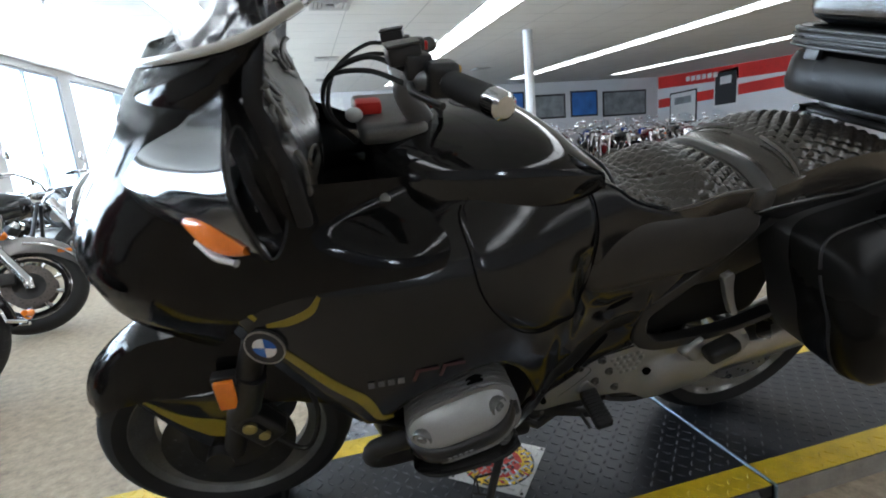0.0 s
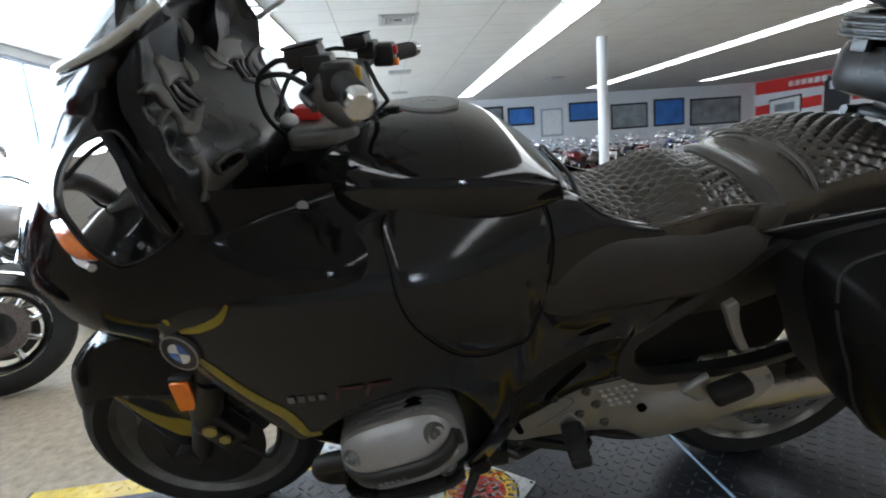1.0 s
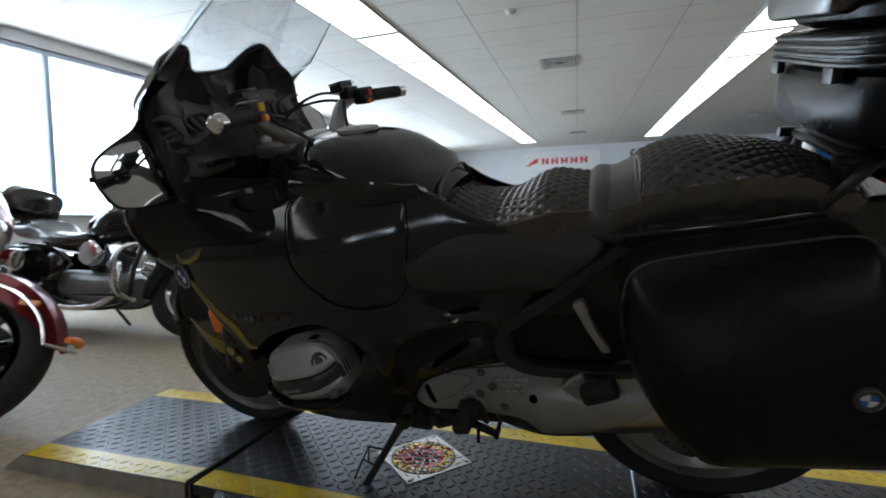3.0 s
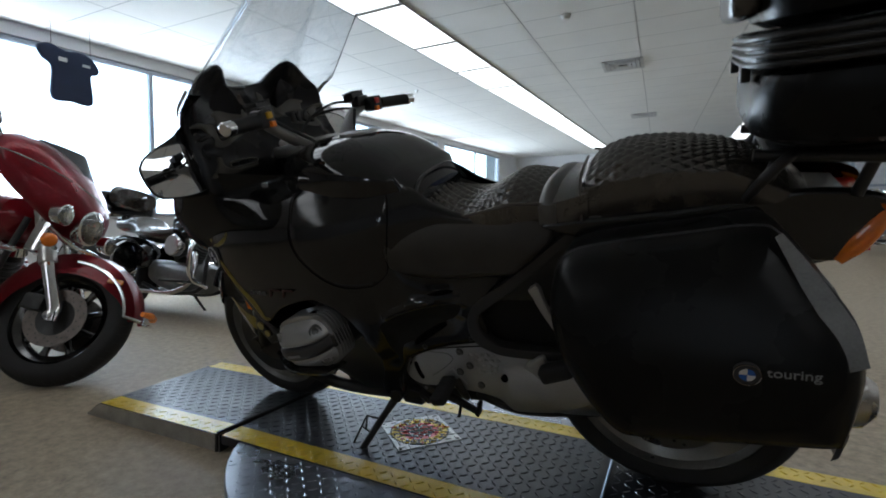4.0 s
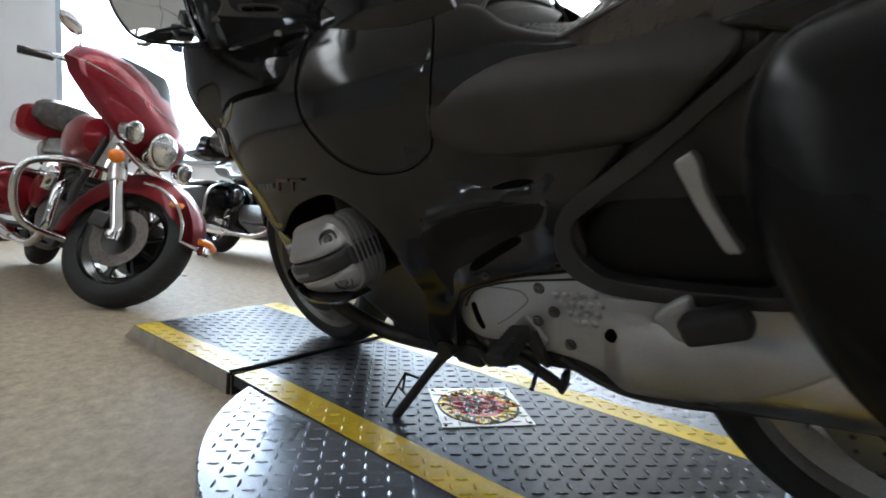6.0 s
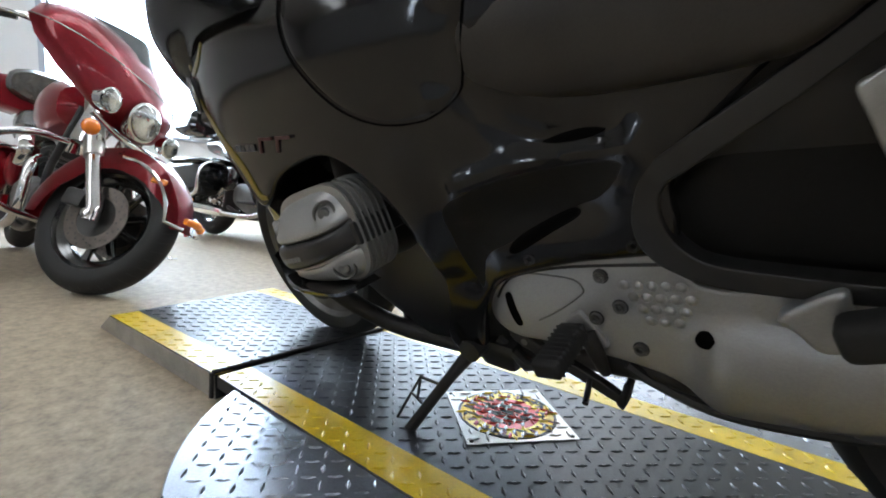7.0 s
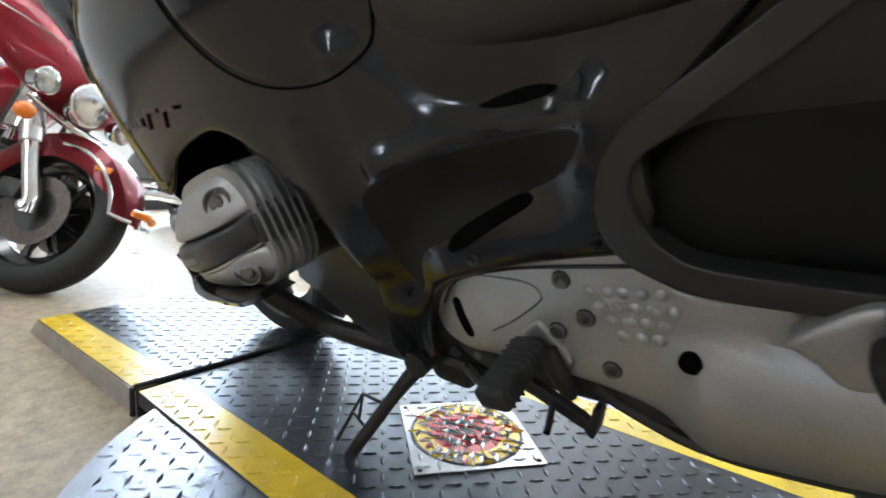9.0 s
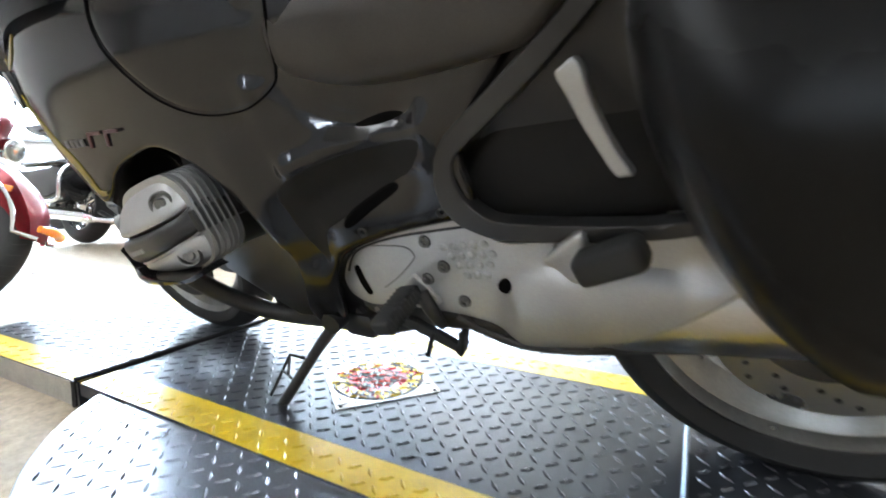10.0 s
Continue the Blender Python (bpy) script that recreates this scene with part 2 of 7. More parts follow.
def tube(pts, r, n=10, smooth=0, flat=1.0):
    """A round bar along pts; r: radius, or one for each point."""
    pts = [Vector(p) for p in pts]
    radii = list(r) if isinstance(r, (list, tuple)) else [r] * len(pts)
    if smooth:
        ext = catmull(pts, smooth)
        old = radii
        radii = [old[min(int(i / (smooth - 1) * (len(old) - 1)), len(old) - 2)] * (1 - (i / (smooth - 1) * (len(old) - 1)) % 1) + old[min(int(i / (smooth - 1) * (len(old) - 1)) + 1, len(old) - 1)] * ((i / (smooth - 1) * (len(old) - 1)) % 1) for i in range(smooth)]
        pts = ext
    rings, up = [], None
    for i, p in enumerate(pts):
        d = (pts[min(i + 1, len(pts) - 1)] - pts[max(i - 1, 0)]).normalized()
        if up is None:
            up = Vector((0, 0, 1)) if abs(d.z) < 0.9 else Vector((1, 0, 0))
        s = d.cross(up).normalized()
        up = s.cross(d).normalized()
        rings.append([p + (s * math.cos(a) * flat + up * math.sin(a)) * radii[i] for a in (2 * math.pi * j / n for j in range(n))])
    return skin(rings)


def lathe(profile, n=32, axis="y", close=False):
    """Turn (radius, along) pairs round an axis."""
    rings = []
    for r, h in profile:
        ring = []
        for i in range(n):
            a = 2 * math.pi * i / n
            c, s = r * math.cos(a), r * math.sin(a)
            ring.append({"y": (c, h, s), "z": (c, s, h), "x": (h, c, s)}[axis])
        rings.append(ring)
    if close:
        rings.append(rings[0])
        bm = skin(rings, cap=False)
        bmesh.ops.remove_doubles(bm, verts=bm.verts, dist=1e-6)
        return bm
    return skin(rings)


def ball(c, rx, ry, rz, seg=16):
    bm = bmesh.new()
    bmesh.ops.create_uvsphere(bm, u_segments=seg, v_segments=seg * 2 // 3, radius=1)
    return move(bm, Matrix.Translation(c) @ Matrix.Diagonal((rx, ry, rz, 1)))


def lerp(table, x):
    xs, ys = zip(*table)
    return float(np.interp(x, xs, ys))


def glide(table, x):
    """Smooth curve through (x, y) pairs."""
    xs, ys = zip(*table)
    if x <= xs[0]:
        return ys[0]
    if x >= xs[-1]:
        return ys[-1]
    k = next(i for i in range(len(xs) - 1) if x <= xs[i + 1])
    h = xs[k + 1] - xs[k]
    sl = [(ys[i + 1] - ys[i]) / (xs[i + 1] - xs[i]) for i in range(len(xs) - 1)]

    def slope(i):
        if i == 0 or i == len(xs) - 1:
            return sl[min(i, len(sl) - 1)]
        a, c = xs[i] - xs[i - 1], xs[i + 1] - xs[i]
        return (sl[i - 1] * c + sl[i] * a) / (a + c)
    t = (x - xs[k]) / h
    m0, m1 = slope(k) * h, slope(k + 1) * h
    return ys[k] * (2 * t ** 3 - 3 * t * t + 1) + m0 * (t ** 3 - 2 * t * t + t) + ys[k + 1] * (3 * t * t - 2 * t ** 3) + m1 * (t ** 3 - t * t)


def panel(outline, fy, thick=0.008, step=0.02, edge=0.02, drop=0.012, n=120, curve=True):
    """A moulded sheet over an outline in x and z: its outer face lies at y = fy(x, z), turned in by drop along its edge."""
    loop = catmull([(x, z, 0) for x, z in outline], n, True) if curve else [Vector((x, z, 0)) for x, z in outline]
    P = np.array([(p.x, p.y) for p in loop])
    A, Bq = P, np.roll(P, -1, axis=0)
    lo, hi = P.min(0), P.max(0)
    gx, gz = np.meshgrid(np.arange(lo[0] + step / 2, hi[0], step), np.arange(lo[1] + step / 2, hi[1], step))
    Q = np.column_stack((gx.ravel(), gz.ravel()))

    def dist(q):
        ab = Bq - A
        t = np.clip(((q - A) * ab).sum(1) / np.maximum((ab * ab).sum(1), 1e-12), 0, 1)
        return np.sqrt((((A + ab * t[:, None]) - q) ** 2).sum(1)).min()

    def inside(q):
        c = ((A[:, 1] > q[1]) != (Bq[:, 1] > q[1]))
        with np.errstate(divide="ignore", invalid="ignore"):
            xx = (Bq[:, 0] - A[:, 0]) * (q[1] - A[:, 1]) / (Bq[:, 1] - A[:, 1]) + A[:, 0]
        return np.count_nonzero(c & (q[0] < xx)) % 2 == 1

    pts, ds = [tuple(p) for p in P], [0.0] * len(P)
    # rows of points close to the rim keep its rounding smooth
    tang = np.roll(P, -1, axis=0) - np.roll(P, 1, axis=0)
    nor = np.column_stack((-tang[:, 1], tang[:, 0]))
    nor /= np.maximum(np.linalg.norm(nor, axis=1), 1e-9)[:, None]
    area = 0.5 * np.sum(A[:, 0] * Bq[:, 1] - Bq[:, 0] * A[:, 1])
    if area < 0:
        nor = -nor
    for off in (0.25, 0.6, 1.0):
        for p in P + nor * edge * off:
            d = dist(p)
            if inside(p) and d > edge * off * 0.9:
                pts.append(tuple(p)), ds.append(d)
    for q in Q:
        if inside(q):
            d = dist(q)
            if d > edge + step * 0.45:
                pts.append(tuple(q)), ds.append(d)
    m = len(P)
    from mathutils import geometry
    res = geometry.delaunay_2d_cdt([Vector(p) for p in pts], [(i, (i + 1) % m) for i in range(m)], [], 1, 1e-7)
    verts, faces = res[0], res[2]
    dl = [dist(np.array((v.x, v.y))) for v in verts]
    bm = bmesh.new()
    front = []
    for v, d in zip(verts, dl):
        u = 1 - min(d / edge, 1.0)
        front.append(bm.verts.new((v.x, fy(v.x, v.y) + drop * (1 - math.sqrt(max(1 - u * u, 0))), v.y)))
    back = [bm.verts.new((v.x, max(f.co.y + thick, fy(v.x, v.y) + thick), v.y)) for v, f in zip(verts, front)]
    rim = {}
    for f in faces:
        bm.faces.new([front[i] for i in f])
        bm.faces.new([back[i] for i in reversed(f)])
        for a, b in zip(f, (*f[1:], f[0])):
            rim[(a, b)] = rim.get((a, b), 0) + 1
    for (a, b) in rim:
        if (b, a) not in rim:
            bm.faces.new((front[b], front[a], back[a], back[b]))
    return bm


def mirrored(bm):
    """A copy on the other side of the plane y = 0."""
    me = bpy.data.meshes.new("tmp")
    bm.to_mesh(me)
    out = bmesh.new()
    out.from_mesh(me)
    bpy.data.meshes.remove(me)
    return move(out, Matrix.Diagonal((1, -1, 1, 1)))


def strip(path, fy, half, lift=0.002):
    """A flat band laid over a surface y = fy(x, z), along a path in x and z; half: half its width, or one for each point."""
    pts = catmull([(x, z, 0) for x, z in path], 40)
    hw = [half] * 40 if not isinstance(half, (list, tuple)) else [float(np.interp(i / 39, np.linspace(0, 1, len(half)), half)) for i in range(40)]
    bm = bmesh.new()
    rows = []
    for i, p in enumerate(pts):
        d = (pts[min(i + 1, 39)] - pts[max(i - 1, 0)]).normalized()
        s = Vector((-d.y, d.x, 0)) * hw[i]
        rows.append([bm.verts.new((q.x, fy(q.x, q.y) - k, q.y)) for q, k in ((p - s, lift - 0.003), (p - s, lift), (p, lift), (p + s, lift), (p + s, lift - 0.003))])
    for a, b in zip(rows, rows[1:]):
        for i in range(4):
            bm.faces.new((a[i], a[i + 1], b[i + 1], b[i]))
    return bm


def bolt(c, r=0.009, h=0.006):
    """A socket-head screw that faces the left side of the machine."""
    bm = lathe([(0.001, 0.003), (r * 0.5, 0.003), (r * 0.52, 0), (r * 0.85, -h), (r, -h * 0.7), (r, 0.003)], 14, "y")
    bmesh.ops.scale(bm, vec=(1, 1, 1), verts=bm.verts)
    return move(bm, Matrix.Translation(c))


def wheel(root, c, R, width, rim_r, spokes, tyre_mat, rim_mat, m=None, disc_r=0.0, disc_mat=None, wires=False):
    """A wheel as a part of a machine: tyre, rim, spokes, hub, brake discs."""
    m = m or Matrix.Identity(4)
    t = m @ Matrix.Translation(c)
    w = width / 2
    prof = []
    for i in range(13):
        a = math.pi * (i / 12)
        prof.append((rim_r + 0.004 + (R - rim_r - 0.004) * math.sin(a) ** 0.72, -w * math.cos(a) * (1.0 if 0 < i < 12 else 0.8)))
    prof += [(rim_r - 0.004, w * 0.6), (rim_r - 0.004, -w * 0.6)]
    part("tyre", move(lathe(prof, 56, close=True), t), tyre_mat, root)
    grooves = bmesh.new()
    for k in range(44):
        for s in (-1, 1):
            a0 = 2 * math.pi * (k + 0.25 * s) / 44
            ring = []
            for j in range(5):
                f = 0.12 + 0.62 * j / 4
                a = a0 + 0.05 * s * j / 4
                th = math.acos(max(min(-s * f, 1), -1))
                rr = rim_r + 0.004 + (R - rim_r - 0.004) * math.sin(th) ** 0.72 + 0.0012
                ring.append((rr, s * f * w, a))
            rows = []
            for rr, h, a in ring:
                rows.append([grooves.verts.new((rr * math.cos(a + e), h, rr * math.sin(a + e))) for e in (-0.006, 0.006)])
            for p, q in zip(rows, rows[1:]):
                grooves.faces.new((p[0], p[1], q[1], q[0]))
    part("tread_groove", move(grooves, t), CARD_BLACK, root)
    d = 0.045
    rim = lathe([(rim_r, -w * 0.78), (rim_r + 0.008, -w * 0.74), (rim_r + 0.006, -w * 0.66), (rim_r - 0.014, -w * 0.55), (rim_r - d, -w * 0.2), (rim_r - d, w * 0.2), (rim_r - 0.014, w * 0.55), (rim_r + 0.006, w * 0.66), (rim_r + 0.008, w * 0.74), (rim_r, w * 0.78), (rim_r - 0.02, w * 0.4), (rim_r - 0.02, -w * 0.4)], 56, close=True)
    part("rim", move(rim, t), rim_mat, root)
    hub = lathe([(0.012, -w * 0.9), (0.035, -w * 0.85), (0.05, -w * 0.5), (0.042, 0), (0.05, w * 0.5), (0.035, w * 0.85), (0.012, w * 0.9)], 24)
    part("hub", move(hub, t), rim_mat, root)
    for k in range(spokes):
        a = 2 * math.pi * k / spokes + 0.4
        u = Vector((math.cos(a), 0, math.sin(a)))
        v = Vector((-math.sin(a), 0, math.cos(a)))
        if wires:
            bm = tube([u * 0.045 + v * 0.03 + Vector((0, -w * 0.4, 0)), u * (rim_r - 0.02)], 0.003, 6)
        else:
            rings = []
            for f, hw, hy in ((0.03, 0.026, w * 0.42), (0.10, 0.018, w * 0.34), (rim_r - 0.07, 0.016, w * 0.26), (rim_r - 0.03, 0.026, w * 0.24)):
                rings.append([u * f + v * (hw * math.cos(b)) + Vector((0, hy * math.sin(b), 0)) for b in (2 * math.pi * i / 10 for i in range(10))])
            bm = skin(rings)
        part("spoke", move(bm, t), rim_mat, root)
    if disc_r:
        for s in (-1, 1):
            y = s * w * 1.15
            bm = lathe([(disc_r * 0.62, y - 0.0025), (disc_r, y - 0.0025), (disc_r, y + 0.0025), (disc_r * 0.62, y + 0.0025)], 48, close=True)
            dk = part("brake_disc", move(bm, t), disc_mat or STEEL, root)
            for k in range(36):
                a = 2 * math.pi * k / 36
                rr = disc_r * (0.72 + 0.09 * (k % 3))
                b = lathe([(0.0005, y - 0.0034), (0.0042, y - 0.0034), (0.0042, y + 0.0034), (0.0005, y + 0.0034)], 8)
                move(b, Matrix.Translation((rr * math.cos(a), 0, rr * math.sin(a))))
                part("drilled_hole", move(b, t), CARD_BLACK, dk)
            car = lathe([(0.02, y * 0.8), (disc_r * 0.64, y - 0.001), (disc_r * 0.64, y + 0.001), (0.02, y * 0.8 + 0.004)], 24)
            part("disc_carrier", move(car, t), DARK_STEEL, dk)
    return t


def bars(x0, x1, z0, z1, y, count, material, parent, name="lettering"):
    """Unreadable writing: a row of plain upright bars."""
    step = (x1 - x0) / count
    bm = bmesh.new()
    for i in range(count):
        bm = join(bm, box(x0 + i * step, x0 + (i + 0.66) * step, y - 0.0012, y + 0.0012, z0, z1))
    return part(name, bm, material, parent)

# ---- room ----
RISE = 0.06


def ceil_z(y):
    return 2.93 + RISE * y


def floor_z(y):
    return 0.052 * max(y - 5.0, 0.0)


X0, X1, Y0, Y1 = -5.0, 19.0, -7.0, 20.9
bm = bmesh.new()
ys = [-9, 3.5] + [4 + 0.5 * i for i in range(8)] + [12, Y1 + 2]
rows = [[bm.verts.new((x, y, floor_z(y))) for x in (-9, 0, 8, 21)] for y in ys]
for a, b in zip(rows, rows[1:]):
    for i in range(3):
        bm.faces.new((a[i], a[i + 1], b[i + 1], b[i]))
solid("floor", bm, FLOOR, "beige grey sealed concrete floor with faint stains", "floor", kind="structure")

# ceiling: sloping slab with lay-in tiles between raised grid lines, all one mesh
bm = bmesh.new()
tile = 1.22
for i in range(int((X1 - X0) / tile) + 1):
    for j in range(int((Y1 - Y0) / (tile / 2)) + 1):
        x, y = X0 + i * tile, Y0 + j * tile / 2
        x2, y2 = x + tile - 0.014, y + tile / 2 - 0.012
        q = [bm.verts.new((a, b, ceil_z(b) + 0.004)) for a, b in ((x, y), (x2, y), (x2, y2), (x, y2))]
        bm.faces.new(q)
q = [bm.verts.new((a, b, ceil_z(b) + 0.010)) for a, b in ((X0 - 0.3, Y0 - 0.3), (X1 + 0.3, Y0 - 0.3), (X1 + 0.3, Y1 + 0.3), (X0 - 0.3, Y1 + 0.3))]
bm.faces.new(q)
q2 = [bm.verts.new((a, b, ceil_z(b) + 0.15)) for a, b in ((X0 - 0.3, Y0 - 0.3), (X1 + 0.3, Y0 - 0.3), (X1 + 0.3, Y1 + 0.3), (X0 - 0.3, Y1 + 0.3))]
bm.faces.new(q2)
cl = solid("ceiling", bm, CEILING, "off-white suspended tile ceiling with grid joints", "ceiling", kind="structure", smooth=False)
cl.data.materials.append(CEILING_LINE)
for f in cl.data.polygons[-2:]:
    f.material_index = 1


def wall_box(name, x0, x1, y0, y1, z0, z1, material=WALL, label="pale grey painted wall"):
    return solid(name, box(x0, x1, y0, y1, z0, z1), material, label, "wall", kind="structure", smooth=False)


# window wall
SILL = 0.95
WINDOWS = [(0.47, 5.1), (5.62, 8.7), (9.2, 11.95), (12.5, 18.2)]
edges = [Y0] + [v for w in WINDOWS for v in w] + [Y1]
for i in range(0, len(edges), 2):
    wall_box("wall_west_pier", X0 - 0.2, X0, edges[i], edges[i + 1], 0, ceil_z(edges[i + 1]) + 0.1)
for i, (a, b) in enumerate(WINDOWS):
    wall_box("wall_west_apron", X0 - 0.2, X0, a, b, 0, SILL)
    top = ceil_z(a) - 0.14
    top2 = ceil_z(b) - 0.14
    bm = skin([[(X0 - 0.2, a, top), (X0, a, top), (X0, a, top + 0.4), (X0 - 0.2, a, top + 0.4)], [(X0 - 0.2, b, top2), (X0, b, top2), (X0, b, top2 + 0.4), (X0 - 0.2, b, top2 + 0.4)]])
    solid("wall_west_lintel", bm, WALL, "pale grey painted wall above the window", "wall", kind="structure", smooth=False)
    w = thing("window_%d" % (i + 1), "large shop window in grey aluminium frame, very bright outside", "window", kind="structure")
    n = max(2, round((b - a) / 2.3))
    xs0, xs1 = X0 - 0.09, X0 - 0.03
    for k in range(n + 1):
        y = a + (b - a) * k / n
        y = min(max(y, a + 0.03), b - 0.03)
        part("mullion", box(xs0, xs1, y - 0.03, y + 0.03, SILL, ceil_z(y) - 0.14, 0.004, 1), FRAME_ALU, w)
    bm = skin([[(xs0, a, top - 0.06), (xs1, a, top - 0.06), (xs1, a, top - 0.004), (xs0, a, top - 0.004)], [(xs0, b, top2 - 0.06), (xs1, b, top2 - 0.06), (xs1, b, top2 - 0.004), (xs0, b, top2 - 0.004)]])
    part("head_rail", bm, FRAME_ALU, w)
    part("sill", box(xs0 - 0.02, X0 + 0.06, a, b, SILL + 0.002, SILL + 0.04, 0.006, 1), FRAME_ALU, w)
    for k in range(n):
        ya, yb = a + (b - a) * k / n + 0.03, a + (b - a) * (k + 1) / n - 0.03
        bm = skin([[(X0 - 0.063, ya, SILL + 0.04), (X0 - 0.057, ya, SILL + 0.04), (X0 - 0.057, ya, ceil_z(ya) - 0.2), (X0 - 0.063, ya, ceil_z(ya) - 0.2)], [(X0 - 0.063, yb, SILL + 0.04), (X0 - 0.057, yb, SILL + 0.04), (X0 - 0.057, yb, ceil_z(yb) - 0.2), (X0 - 0.063, yb, ceil_z(yb) - 0.2)]])
        pane = part("pane", bm, PANE, w)
        pane.visible_shadow = False
    window_light(a + 0.1, b - 0.1, SILL + 0.1, (top + top2) / 2 - 0.05, 40 * (b - a))
solid("backdrop", box(-8.5, -8.4, -12, 26, -2, 9), OUTSIDE, "overexposed bright daylight outside the windows", "backdrop", kind="structure", smooth=False)

# far wall, with the upper part set back over a soffit line, right wall and the wall behind
wall_box("wall_north", X0 - 0.2, X1 + 0.2, Y1, Y1 + 0.2, 0, ceil_z(Y1) + 0.3)
wall_box("wall_east", X1, X1 + 0.2, Y0, Y1, 0, ceil_z(Y1) + 0.2)
# unseen wall added behind the path for reflections, one small glazed opening inferred
FRONT = [(1.25, 1.65)]
xe = [X0 - 0.2] + [v for w in FRONT for v in w] + [X1 + 0.2]
for i in range(0, len(xe), 2):
    wall_box("wall_south_pier", xe[i], xe[i + 1], Y0 - 0.2, Y0, 0, 2.9, SHOP_GREY, "grey painted wall")
for i, (a, b) in enumerate(FRONT):
    wall_box("wall_south_apron", a, b, Y0 - 0.2, Y0, 0, 1.1, SHOP_GREY, "grey painted wall")
    wall_box("wall_south_lintel", a, b, Y0 - 0.2, Y0, 1.75, 2.9, SHOP_GREY, "grey painted wall")
    w = thing("shopfront_window_%d" % (i + 1), "glazed shop front opening in grey aluminium frame", "window", kind="structure")
    for k in range(3):
        x = a + 0.03 + (b - a - 0.06) * k / 2
        part("mullion", box(x - 0.03, x + 0.03, Y0 - 0.11, Y0 - 0.05, 1.1, 1.75, 0.004, 1), FRAME_ALU, w)
    for k in range(2):
        x0, x1 = a + 0.06 + (b - a) / 2 * k, a - 0.06 + (b - a) / 2 * (k + 1)
        pane = part("pane", box(x0, x1, Y0 - 0.083, Y0 - 0.077, 1.1, 1.75), PANE, w)
        pane.visible_shadow = False
    shop_light(a + 0.02, b - 0.02, 1.12, 1.73, 14 * (b - a))
solid("backdrop_front", box(-14, 24, -10.6, -10.5, -2, 7), OUTSIDE, "bright daylight outside the shop front", "backdrop", kind="structure", smooth=False)
solid("baseboard", box(X0 + 0.002, X0 + 0.016, Y0, WINDOWS[0][0] + 3, 0.001, 0.12, 0.004, 1), CARD_BLACK, "dark rubber base strip along the window wall", "baseboard", kind="structure")

# red fascia on the right wall
fascia = thing("fascia_sign", "red fascia board high on the wall with plain white mark", "sign", kind="structure")
bm = skin([[(X1 - 0.03, 9.0, ceil_z(9) - 0.62), (X1 - 0.002, 9.0, ceil_z(9) - 0.62), (X1 - 0.002, 9.0, ceil_z(9) - 0.02), (X1 - 0.03, 9.0, ceil_z(9) - 0.02)],
           [(X1 - 0.03, 20.85, ceil_z(20.85) - 0.62), (X1 - 0.002, 20.85, ceil_z(20.85) - 0.62), (X1 - 0.002, 20.85, ceil_z(20.85) - 0.02), (X1 - 0.03, 20.85, ceil_z(20.85) - 0.02)]])
part("board", bm, SIGN_RED, fascia)
bm = bmesh.new()
for k in range(6):
    y = 18.9 - k * 0.33
    bm = join(bm, box(X1 - 0.04, X1 - 0.031, y - 0.24, y, ceil_z(y) - 0.45, ceil_z(y) - 0.22))
part("lettering_bar", bm, SIGN_WHITE, fascia)
for y0, y1, z0, z1, m2, lab in ((15.9, 17.2, 2.15, 3.75, CARD_BLACK, "black poster board with a plain white mark on the wall"), (18.2, 20.0, 1.6, 3.2, SIGN_WHITE, "pale framed display panel on the wall")):
    t = thing("poster", lab, "poster")
    part("frame", box(X1 - 0.03, X1 - 0.003, y0, y1, z0, z1, 0.006, 1), SIGN_WHITE if m2 is CARD_BLACK else CARD_BLACK, t)
    part("sheet", box(X1 - 0.037, X1 - 0.031, y0 + 0.08, y1 - 0.08, z0 + 0.08, z1 - 0.08), m2, t)
    part("mark", box(X1 - 0.044, X1 - 0.038, y0 + 0.35, y1 - 0.35, z1 - 0.62, z1 - 0.28), SIGN_WHITE if m2 is CARD_BLACK else POSTER_GREY, t)
wall_box("wall_east_panel", X1 - 0.02, X1 - 0.004, 9.0, 20.85, 2.55, 3.0, SIGN_RED, "red painted band on the wall")

# sign on the far wall: white board, a red wing-like mark and red lettering as bars
sg = thing("wall_sign", "white wall sign with red lettering bars and red mark", "sign")
part("board", box(-1.45, 2.1, Y1 - 0.05, Y1 - 0.004, 3.12, 3.95, 0.01, 1), SIGN_WHITE, sg)
bm = bmesh.new()
for i, (dx, dz, ln) in enumerate(((0, 0.0, 0.52), (0.06, 0.09, 0.42), (0.16, 0.18, 0.28))):
    bm = join(bm, move(box(-0.5 * ln, 0.5 * ln, -0.006, 0.006, -0.035, 0.035), Matrix.Translation((-0.92 + dx, Y1 - 0.058, 3.42 + dz)) @ Matrix.Rotation(-0.35, 4, "Y")))
part("mark", bm, SIGN_RED, sg)
bm = bmesh.new()
for i in range(5):
    x = -0.48 + i * 0.43
    for k in (0, 0.2):
        bm = join(bm, box(x + k, x + k + 0.1, Y1 - 0.064, Y1 - 0.052, 3.38, 3.66))
    bm = join(bm, box(x + 0.1, x + 0.2, Y1 - 0.063, Y1 - 0.053, 3.49, 3.55))
part("lettering_bar", bm, SIGN_RED, sg)
